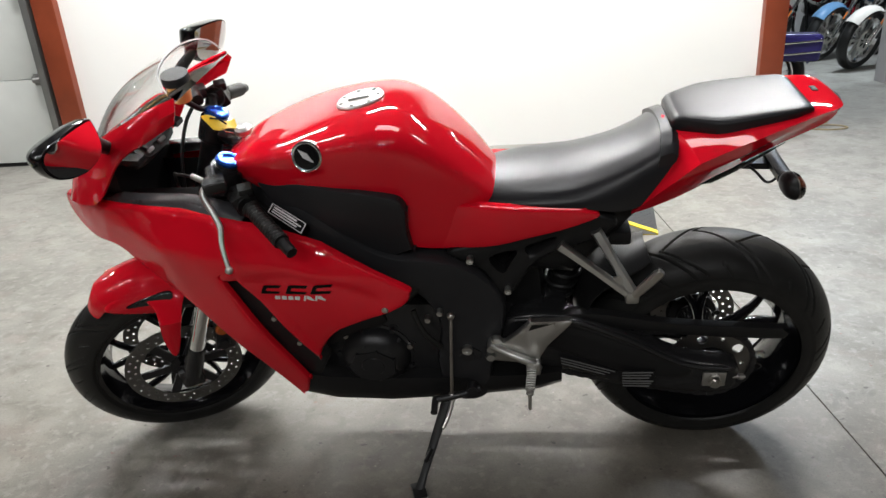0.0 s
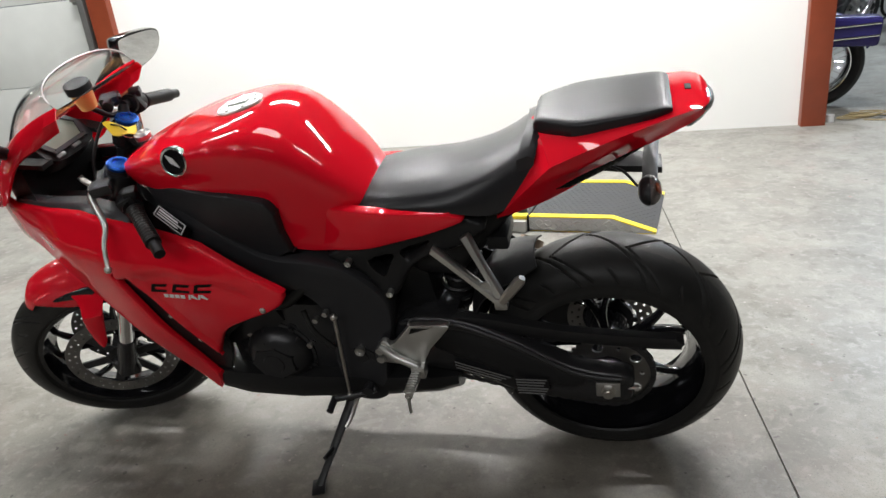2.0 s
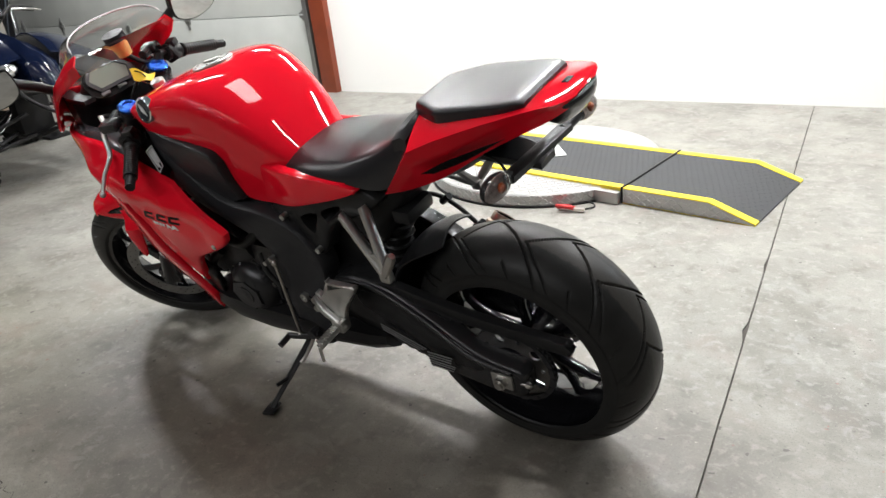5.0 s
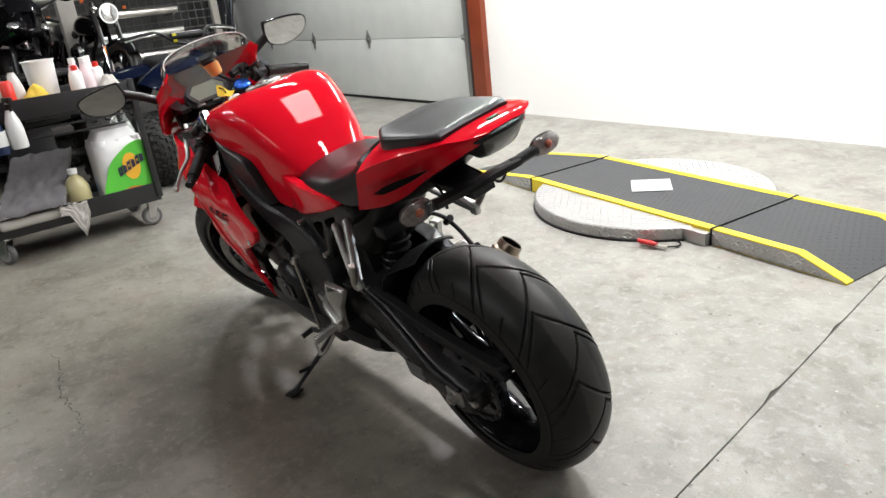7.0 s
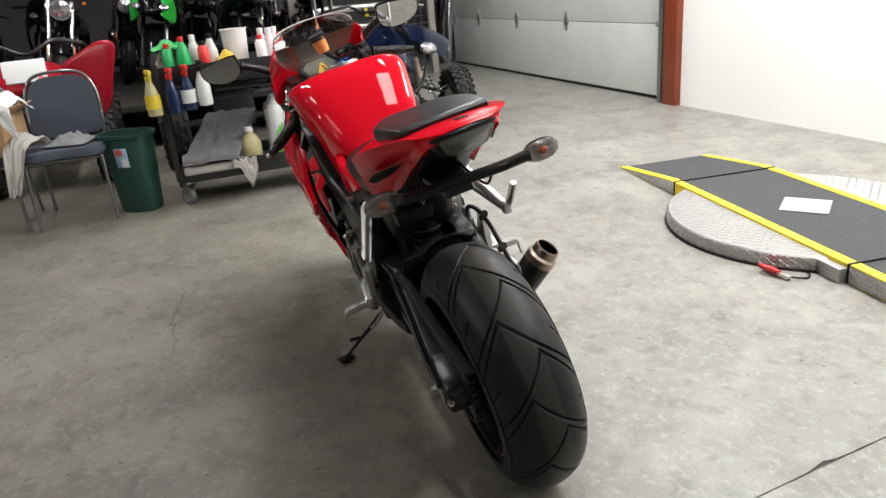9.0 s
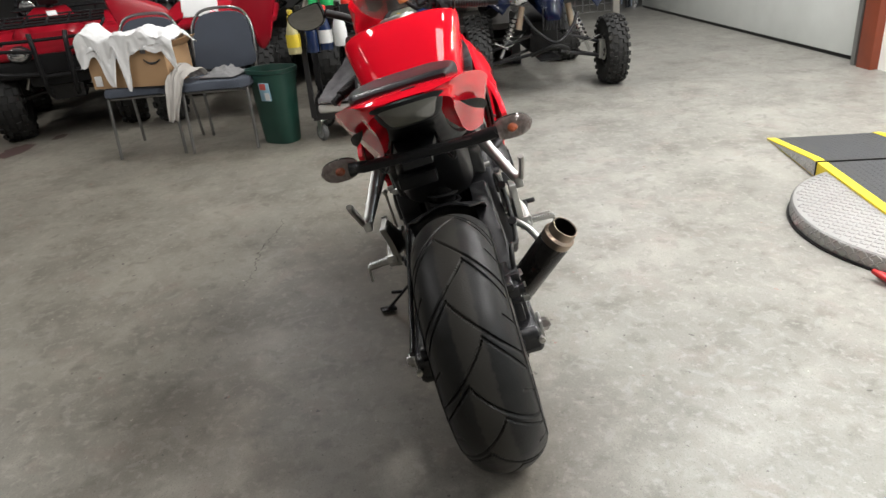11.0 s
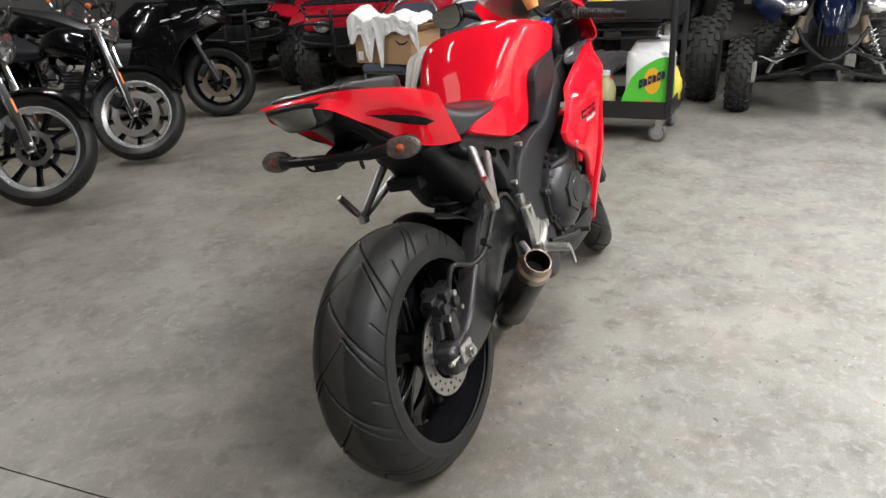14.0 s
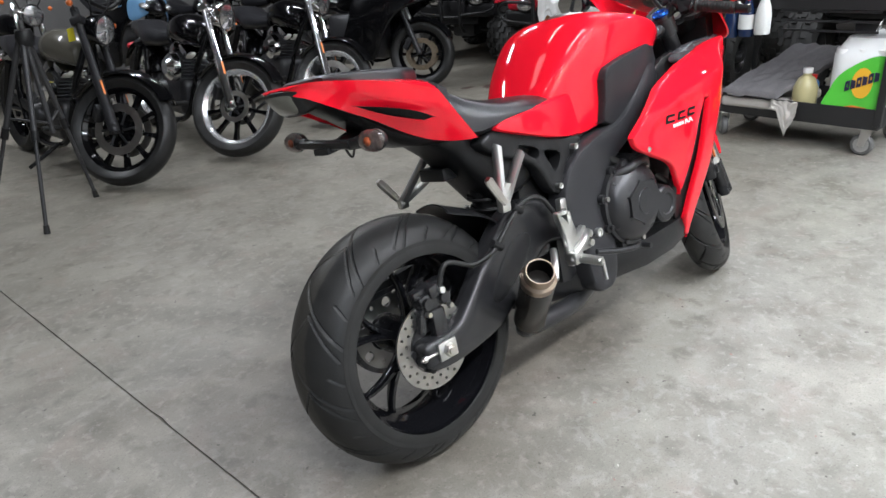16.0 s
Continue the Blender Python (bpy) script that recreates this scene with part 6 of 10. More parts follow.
for k, (a, b) in enumerate(zip(path, path[1:])):
    c = ((a[0] + b[0]) / 2, (a[1] + b[1]) / 2)
    m = Matrix.Translation((c[0], -0.104, c[1])) @ Matrix.Rotation(-math.atan2(b[1] - a[1], b[0] - a[0]), 4, "Y")
    for s in (-1, 1):
        box(bm, (0.0185, 0.0022, 0.013), m @ pose(0, s * (0.0085 if k % 2 else 0.006), 0))
    rod(bm, m @ Vector((0.008, -0.009, 0)), m @ Vector((0.008, 0.009, 0)), 0.0048, 0.0048, 8)
tagged(bpart("drive_chain", bm, DARKM, label="oily steel drive chain"), kind="")
guard = soft([(-0.42, 0.470), (-0.30, 0.482), (-0.10, 0.448), (0.150, 0.430), (0.168, 0.414), (0.160, 0.400), (0.10, 0.400), (-0.06, 0.412), (-0.24, 0.436), (-0.40, 0.444)], 4, (3, 4, 5))
bm = shell(bmesh.new(), guard, lambda x, z: 0.120, -1, 0.022, 0.024, 0.003)
bpart("chain_guard", bm, BLACKP, label="black plastic chain guard")
for poly, nm in (([(-0.375, 0.362), (-0.372, 0.340), (-0.235, 0.292), (-0.225, 0.310)], "strip"), ([(-0.222, 0.326), (-0.218, 0.274), (-0.135, 0.272), (-0.140, 0.327)], "block")):
    bm = plate(bmesh.new(), poly, 0.001, pose(0, -0.1525 if nm == "block" else -0.1375, 0))
    lb = bpart("swingarm_label", bm, GLOSSB, swing, "black label with pale unreadable lines")
    bm = bmesh.new()
    p0, p1, p2, p3 = (Vector(p) for p in poly)
    for k in range(6 if nm == "block" else 3):
        t = 0.08 + (0.84 * k / (5 if nm == "block" else 2))
        if nm == "block" and k == 3:
            t += 0.02
        a, b = p0.lerp(p1, t), p3.lerp(p2, t)
        d = (p1 - p0).normalized() * (0.0035 if nm == "block" else 0.003)
        e = 0.05 + 0.06 * (k % 3)
        plate(bm, [tuple(a.lerp(b, 0.04)), tuple(a.lerp(b, 1 - e)), tuple(a.lerp(b, 1 - e) + d), tuple(a.lerp(b, 0.04) + d)], 0.001, pose(0, -0.1535 if nm == "block" else -0.1385, 0))
    tagged(bpart("label_print", bm, FAINT, lb), kind="stuff")
# rear caliper and hose
bm = bmesh.new()
box(bm, (0.085, 0.055, 0.048), pose(-0.012, 0.100, 0.425, 0, 8, 0), 0.012)
box(bm, (0.04, 0.03, 0.08), pose(-0.012, 0.118, 0.365), 0.008)
for k in (-1, 1):
    rod(bm, (-0.012 + 0.026 * k, 0.10, 0.425), (-0.012 + 0.026 * k, 0.138, 0.425), 0.014)
    rod(bm, (-0.012 + 0.04 * k, 0.09, 0.405), (-0.012 + 0.04 * k, 0.125, 0.405), 0.008)
box(bm, (0.10, 0.030, 0.020), pose(-0.012, 0.100, 0.452, 0, 8, 0), 0.006)
box(bm, (0.030, 0.070, 0.030), pose(-0.012, 0.100, 0.448, 0, 8, 0), 0.006)
box(bm, (0.018, 0.020, 0.060), pose(0.030, 0.112, 0.385, 0, -12, 0), 0.005)
cal = bpart("rear_caliper", bm, MATTE, label="dark rear brake caliper")
for k in (-1, 1):
    bpart("caliper_bolt", rod(bmesh.new(), (-0.012 + 0.034 * k, 0.130, 0.402), (-0.012 + 0.034 * k, 0.144, 0.402), 0.0065, 0.0065, 6), STEEL, cal)
bpart("hose_union", rod(bmesh.new(), (-0.030, 0.120, 0.442), (-0.030, 0.142, 0.446), 0.008, 0.008, 12), ALU, cal)
bm = hose(bmesh.new(), [(-0.03, 0.125, 0.445), (-0.06, 0.135, 0.50), (-0.13, 0.150, 0.475), (-0.20, 0.158, 0.49), (-0.27, 0.160, 0.545), (-0.33, 0.156, 0.575), (-0.40, 0.150, 0.565), (-0.45, 0.150, 0.50)], 0.0065)
rh = bpart("rear_brake_hose", bm, RUBBER)
for p in ((-0.21, 0.158, 0.497), (-0.30, 0.158, 0.565)):
    bm = rod(bmesh.new(), Vector(p) - Vector((0.014, 0, 0.010)), Vector(p) + Vector((0.014, 0, 0.010)), 0.0105, 0.0105, 12)
    bpart("hose_sleeve", bm, BLACKP, rh)
# mudguard over the rear wheel
bm = bmesh.new()
rings = []
for k in range(15):
    a = radians(172 - 53 * k / 14)
    R = 0.328 + 0.016 * (k / 14) ** 1.6 + 0.042 * math.sin(math.pi * k / 14) ** 1.5
    hw = 0.106 - 0.040 * max(0.0, (k - 9) / 5) ** 1.5
    sec = []
    for j in range(9):
        v = -1 + j / 4
        sec.append(Vector((RW[0] + (R - 0.020 * v * v) * math.cos(a), hw * v, RW[2] + (R - 0.020 * v * v) * math.sin(a))))
    rings.append(sec + [p + (Vector((0, 0, 0.309)) - p).normalized() * 0.004 for p in reversed(sec)])
ring_loft(bm, rings)
bpart("rear_hugger", bm, BLACKP, label="black rear mudguard")
bm = bmesh.new()
rings = []
for x, hw, z0, z1 in ((-0.48, 0.08, 0.60, 0.72), (-0.42, 0.095, 0.575, 0.75), (-0.34, 0.10, 0.565, 0.78), (-0.28, 0.092, 0.635, 0.80), (-0.21, 0.084, 0.72, 0.81), (-0.14, 0.078, 0.775, 0.83), (-0.10, 0.07, 0.80, 0.84)):
    rings.append([Vector((x, hw * math.copysign(abs(math.cos(a)) ** 0.55, math.cos(a)), (z0 + z1) / 2 + (z1 - z0) / 2 * math.copysign(abs(math.sin(a)) ** 0.55, math.sin(a)))) for a in [2 * math.pi * k / 24 for k in range(24)]])
ring_loft(bm, rings)
box(bm, (0.05, 0.10, 0.035), pose(-0.235, -0.04, 0.675), 0.008)
bpart("undertray", bm, BLACKP, label="black undertray")
# black block added to darken the see-through gap under the seat
bm = box(bmesh.new(), (0.20, 0.19, 0.12), pose(-0.475, 0, 0.735), 0.02)
bpart("underseat_filler", bm, BLACKP, label="black filler block under the seat")
# black block added behind the engine so the gap there reads dark
bm = box(bmesh.new(), (0.15, 0.13, 0.30), pose(-0.485, 0, 0.535, 0, -6, 0), 0.03)
bpart("pivot_filler", bm, BLACKP)
bm = bmesh.new()
rod(bm, (-0.38, 0.0, 0.42), (-0.33, 0.0, 0.62), 0.032, 0.032, 20)
hose(bm, [Vector((-0.385 + 0.05 * t / 40, 0.040 * math.cos(t * 0.9), 0.43 + 0.17 * t / 40)) + Vector((0.040 * math.sin(t * 0.9), 0, 0)) for t in range(41)], 0.006, 3, 6)
bpart("rear_shock", bm, BLACKP)

# -- rider and passenger foot gear --
def gear(s):
    heel = soft([(-0.442, 0.522), (-0.356, 0.525), (-0.350, 0.516), (-0.402, 0.452), (-0.424, 0.405), (-0.430, 0.368), (-0.449, 0.376), (-0.448, 0.397), (-0.545, 0.380), (-0.549, 0.391), (-0.528, 0.400), (-0.536, 0.443), (-0.518, 0.452), (-0.500, 0.450)], 4, (0, 1, 3, 7, 10))
    hole = soft([(-0.440, 0.513), (-0.392, 0.515), (-0.447, 0.495)], 3, (0, 1, 2))
    if s > 0:
        heel = soft([(-0.442, 0.520), (-0.408, 0.522), (-0.402, 0.514), (-0.420, 0.452), (-0.424, 0.405), (-0.430, 0.368), (-0.449, 0.376), (-0.448, 0.397), (-0.545, 0.380), (-0.549, 0.391), (-0.528, 0.400), (-0.536, 0.443), (-0.518, 0.452), (-0.480, 0.448)], 4, (0, 1, 7, 10))
        hole = soft([(-0.438, 0.510), (-0.416, 0.512), (-0.442, 0.482)], 3, (0, 1, 2))
    br = bpart("footrest_bracket", shell(bmesh.new(), heel, lambda x, z: 0.200 - 0.03 * max(0, (-0.45 - x) / 0.1), s, 0.009, 0.02, 0.004, [hole], 0.006), ALU, label="bare alloy footrest bracket")
    for bx, bz in ((-0.538, 0.425), (-0.540, 0.398)):
        bm = rod(bmesh.new(), (bx, s * 0.150, bz), (bx, s * 0.185, bz), 0.010, 0.010, 14)
        bpart("bracket_bolt", bm, ALU, br)
    bm = bmesh.new()
    hose(bm, [(-0.535, s * 0.175, 0.43), (-0.49, s * 0.200, 0.425), (-0.44, s * 0.208, 0.405), (-0.425, s * 0.205, 0.385)], 0.011)
    box(bm, (0.035, 0.03, 0.035), pose(-0.437, s * 0.205, 0.392), 0.006)
    bpart("footrest_mount", bm, ALU, br)
    a, b = Vector((-0.440, s * 0.212, 0.388)), Vector((-0.447, s * 0.285, 0.380))
    bm = rod(bmesh.new(), a, b, 0.011, 0.009, 14)
    for k in range(9):
        c = a.lerp(b, (k + 1) / 10)
        box(bm, (0.022, 0.0035, 0.007), Matrix.Translation(c + Vector((0, 0, 0.009))))
    rod(bm, b, b + Vector((0.0, s * 0.004, -0.045)), 0.0045, 0.0045, 8)
    bpart("footrest", bm, ALU, br, "knurled alloy footrest")
    # passenger hanger
    bm = bmesh.new()
    for p, q, w0, w1 in (((-0.375, s * 0.132, 0.692), (-0.224, s * 0.198, 0.600), 0.0115, 0.0095), ((-0.296, s * 0.132, 0.728), (-0.216, s * 0.198, 0.602), 0.0125, 0.0115)):
        pv, qv = Vector(p), Vector(q)
        d = (qv - pv).normalized()
        n = d.cross(Vector((0, 1, 0))).normalized()
        ring_loft(bm, [[c + n * w * u + Vector((0, 0.012 * v, 0)) for u, v in ((-1, -0.4), (-0.6, -1), (0.6, -1), (1, -0.4), (1, 0.4), (0.6, 1), (-0.6, 1), (-1, 0.4))] for c, w in ((pv, w0), (pv.lerp(qv, 0.5), (w0 + w1) * 0.4), (qv, w1))])
    box(bm, (0.030, 0.022, 0.030), pose(-0.219, s * 0.200, 0.596), 0.007)
    plate(bm, [(-0.262, 0.640), (-0.246, 0.646), (-0.222, 0.610), (-0.232, 0.606)], 0.006, pose(0, s * 0.190, 0))
    ph = bpart("passenger_hanger", bm, ALU, label="bare alloy passenger footrest hanger")
    bm = bmesh.new()
    a, b = Vector((-0.216, s * 0.208, 0.603)), Vector((-0.165, s * 0.218, 0.676))
    d = (b - a).normalized()
    n = d.cross(Vector((0, 1, 0))).normalized()
    ring_loft(bm, [[c + n * w * u + Vector((0, 0.007 * v, 0)) for u, v in ((-1, -0.4), (-0.6, -1), (0.6, -1), (1, -0.4), (1, 0.4), (0.6, 1), (-0.6, 1), (-1, 0.4))] for c, w in ((a, 0.008), (a.lerp(b, 0.3), 0.011), (a.lerp(b, 0.9), 0.012), (b, 0.007))])
    bpart("passenger_footrest", bm, STEEL, ph, "folded-up footrest")


both(gear)
bm = bmesh.new()
rod(bm, (-0.627, -0.190, 0.535), (-0.643, -0.195, 0.285), 0.0042)
for p in ((-0.627, -0.190, 0.537), (-0.643, -0.195, 0.283)):
    ball(bm, p, (0.0095,) * 3)
bpart("shift_rod", bm, STEEL, label="polished shift linkage rod")
bm = hose(bmesh.new(), [(-0.57, -0.185, 0.300), (-0.62, -0.195, 0.285), (-0.69, -0.205, 0.275)], 0.009)
rod(bm, (-0.685, -0.205, 0.276), (-0.685, -0.245, 0.272), 0.009)
rod(bm, (-0.59, -0.175, 0.300), (-0.59, -0.20, 0.300), 0.014)
bpart("shift_lever", bm, DARKM)
bm = hose(bmesh.new(), [(-0.545, 0.19, 0.37), (-0.60, 0.21, 0.355), (-0.66, 0.225, 0.345), (-0.70, 0.225, 0.342)], 0.008)
rod(bm, (-0.70, 0.215, 0.342), (-0.70, 0.26, 0.342), 0.008)
bpart("brake_pedal", bm, DARKM, label="dark brake pedal")
bm = rod(bmesh.new(), (-0.47, 0.165, 0.505), (-0.475, 0.165, 0.44), 0.014, 0.014, 16)
rod(bm, (-0.475, 0.165, 0.44), (-0.485, 0.17, 0.40), 0.006)
box(bm, (0.025, 0.02, 0.04), pose(-0.465, 0.16, 0.525), 0.005)
bpart("rear_master_cylinder", bm, ALU, label="silver rear brake master cylinder")
# side stand down to the floor
FOOT = BIKE.inverted() @ Vector((-0.725, -0.312, 0.012))
TOP = Vector((-0.650, -0.130, 0.255))
bm = bmesh.new()
d = FOOT - TOP
ring_loft(bm, [[c + Vector((w * math.cos(a), w * 0.8 * math.sin(a), 0)) for a in [2 * math.pi * k / 10 for k in range(10)]] for c, w in ((TOP, 0.020), (TOP + d * 0.1, 0.015), (TOP + d * 0.85, 0.010), (TOP + d * 0.97, 0.012))])
box(bm, (0.035, 0.055, 0.010), Matrix.Translation(FOOT) @ pose(0, 0, 0, -12, 0, 20), 0.004)
rod(bm, TOP + d * 0.62, TOP + d * 0.60 + Vector((-0.012, -0.045, 0.0)), 0.006)
box(bm, (0.05, 0.04, 0.05), Matrix.Translation(TOP), 0.010)
bpart("side_stand", bm, BLACKP, label="black steel side stand")
bm = hose(bmesh.new(), [TOP + Vector((0.02, 0, 0.02)), TOP + d * 0.3 + Vector((0.016, 0, 0)), TOP + d * 0.42 + Vector((0.012, 0, 0))], 0.006)
bpart("stand_spring", bm, STEEL)
# exhaust
E1, E0 = Vector((-0.212, 0.286, 0.441)), Vector((-0.305, 0.123, 0.247))
d = (E1 - E0).normalized()
def emat(c):
    return Matrix.Translation(c) @ d.to_track_quat("Y", "Z").to_matrix().to_4x4()
bm = lathe(bmesh.new(), [(0.0, 0.0), (0.036, 0.0), (0.043, 0.010), (0.043, 0.206), (0.041, 0.212), (0.0, 0.212)], emat(E1 - d * 0.26), 40)
exh = bpart("exhaust", bm, mat("dark_carbon_sleeve", (0.016, 0.014, 0.012), 0.22, var=0.35, scale=60, spec=0.4), label="short black exhaust silencer")
bm = lathe(bmesh.new(), [(0.030, -0.052), (0.043, -0.052), (0.044, -0.042), (0.044, -0.030), (0.0365, -0.024), (0.0355, -0.002), (0.0345, 0.0), (0.0325, 0.0), (0.0320, -0.045)], emat(E1), 40, True)
bpart("exhaust_tip", bm, mat("heat_tinted_steel", (0.34, 0.27, 0.21), 0.32, metal=1.0, var=0.4, scale=40), exh, "heat-tinted steel tip")
bm = lathe(bmesh.new(), [(0.0322, -0.003), (0.0310, -0.003), (0.0306, -0.10), (0.001, -0.10), (0.001, -0.102), (0.0322, -0.102)], emat(E1), 32, True)
bpart("exhaust_bore", bm, mat("sooty_bore", (0.006, 0.005, 0.004), 0.9, spec=0.1), exh)
bm = hose(bmesh.new(), [E1 - d * 0.26, E0 - d * 0.03, Vector((-0.50, 0.10, 0.215)), Vector((-0.65, 0.05, 0.215))], 0.027)
bpart("link_pipe", bm, DARKM, exh)
bm = hose(bmesh.new(), [(-0.40, 0.165, 0.42), (-0.36, 0.20, 0.40), (-0.33, 0.22, 0.37)], 0.010)
bpart("exhaust_hanger", bm, ALU, exh)

# ---- machines and clutter round the room ----
def gloss(name, col, rough=0.25):
    return mat(name, col, rough, coat=0.45, var=0.08, spec=0.08)


BLK = gloss("black_tank_paint", (0.003, 0.003, 0.0035), 0.15)
NAVY = gloss("navy_plastic", (0.003, 0.006, 0.020), 0.2)
ATVRED = mat("red_moulded_plastic", (0.36, 0.006, 0.018), 0.3, var=0.15)
OLIVE = gloss("olive_grey_paint", (0.09, 0.085, 0.07))
BLUEP = gloss("pale_blue_paint", (0.10, 0.20, 0.33))
PURPLE = gloss("dark_violet_paint", (0.03, 0.025, 0.13))
CREAM = gloss("cream_paint", (0.55, 0.52, 0.47))
LIME = gloss("green_paint", (0.03, 0.42, 0.05))
LAMPG = mat("headlamp_reflector", (0.75, 0.75, 0.76), 0.12, metal=0.9, var=0.2, scale=30)
ORANGE = mat("orange_reflector", (0.80, 0.22, 0.04), 0.3)
DULLR = mat("dusty_rubber", (0.012, 0.0118, 0.011), 0.75, var=0.3, scale=18, bump=0.4)
WHITEP = mat("white_plastic", (0.75, 0.75, 0.74), 0.45, var=0.05)
RIMP = mat("polished_rim_alloy", (0.85, 0.85, 0.86), 0.25, metal=0.75, var=0.1, scale=30)
BRONZE = mat("bronze_tinted_disc", (0.34, 0.28, 0.21), 0.35, metal=1.0, var=0.4, scale=60)
TAGY = mat("yellow_card", (0.62, 0.55, 0.02), 0.6)


def child(name, parent, label=""):
    ob = new(name)
    ob.parent = parent
    return tagged(ob, label)


def far_wheel(parent, name, c, R, half, rim, rim_mat, spokes, disc=0.115, knobs=0, m=None, spoke_mat=None, wire=False, lean=0.0, disc_mat=STEEL):
    """A wheel about y at c: tyre, rim, spokes, hub, disc; m turns it in place (steering)."""
    m = Matrix.Translation(c) @ (m or Matrix())
    w = child(name, parent)
    prof = [(rim - 0.004, -half * 0.62), (rim + 0.02, -half * 0.9), (rim + (R - rim) * 0.5, -half), (R - 0.022, -half * 0.86), (R - 0.006, -half * 0.5), (R, 0), (R - 0.006, half * 0.5),
            (R - 0.022, half * 0.86), (rim + (R - rim) * 0.5, half), (rim + 0.02, half * 0.9), (rim - 0.004, half * 0.62)]
    bm = lathe(bmesh.new(), prof, m, 56, True)
    if knobs:
        kb = bmesh.new()
        for k in range(knobs):
            for j in range(5):
                a = 2 * math.pi * (k + 0.5 * (j % 2)) / knobs
                y = half * (-0.82 + 0.41 * j)
                rr = R - (0.012 if j in (0, 4) else 0.0)
                box(kb, (0.018, half * 0.30, 0.5 * 2 * math.pi * R / knobs), m @ Matrix.Rotation(a, 4, "Y") @ pose(rr, y, 0, 0, 0, (-18 if j < 2 else 18 if j > 2 else 0)))
    part("tyre", bm, DULLR if knobs else RUBBER, w)
    if knobs:
        tagged(part("tread", kb, DULLR, w, "knobbly tread blocks"), "knobbly tread blocks", kind="stuff")
    h = half * 0.62
    pr = [(rim - 0.012, -h), (rim + 0.004, -h), (rim + 0.004, -h + 0.01), (rim - 0.022, -h * 0.5), (rim - 0.022, h * 0.5), (rim + 0.004, h - 0.01), (rim + 0.004, h), (rim - 0.012, h), (rim - 0.032, h * 0.5), (rim - 0.032, -h * 0.5)]
    part("rim", lathe(bmesh.new(), pr, m, 56, True), rim_mat, w)
    if wire:
        bm = bmesh.new()
        for k in range(spokes):
            a, b = 2 * math.pi * k / spokes, 2 * math.pi * (k + (1.3 if k % 2 else -1.3)) / spokes
            rod(bm, m @ Vector((0.04 * math.cos(b), (0.035 if k % 4 < 2 else -0.035), 0.04 * math.sin(b))), m @ Vector(((rim - 0.02) * math.cos(a), 0, (rim - 0.02) * math.sin(a))), 0.0025, 0.0025, 5)
        tagged(part("wire_spokes", bm, spoke_mat or CHROME, w), kind="stuff")
    else:
        for k in range(spokes):
            a = 2 * math.pi * k / spokes
            bm = bmesh.new()
            ring_loft(bm, [[m @ Matrix.Rotation(-a, 4, "Y") @ Vector((r, y * 0.016, z * q)) for y, z in ((-1, -1), (1, -1), (1, 1), (-1, 1))] for r, q in ((0.035, 0.016), (rim * 0.6, 0.010), (rim - 0.025, 0.016))])
            part("spoke", bm, spoke_mat or rim_mat, w)
    part("hub", lathe(bmesh.new(), [(0.0, -half * 0.9), (0.028, -half * 0.9), (0.045, -half * 0.5), (0.045, half * 0.5), (0.028, half * 0.9), (0.0, half * 0.9)], m, 20), spoke_mat or rim_mat, w)
    if disc:
        for s in (-1, 1):
            part("brake_disc", lathe(bmesh.new(), [(disc * 0.70, s * half * 0.80), (disc, s * half * 0.80), (disc, s * half * 0.80 + 0.005), (disc * 0.70, s * half * 0.80 + 0.005)], m, 40, True), disc_mat, w)
            bm = bmesh.new()
            for k in range(6):
                a = 2 * math.pi * k / 6
                rod(bm, m @ Vector((0.03 * math.cos(a), s * half * 0.8, 0.03 * math.sin(a))), m @ Vector((disc * 0.68 * math.cos(a + 0.25), s * half * 0.82, disc * 0.68 * math.sin(a + 0.25))), 0.008, 0.008, 6)
            part("disc_carrier", bm, DARKM, w)
    return w


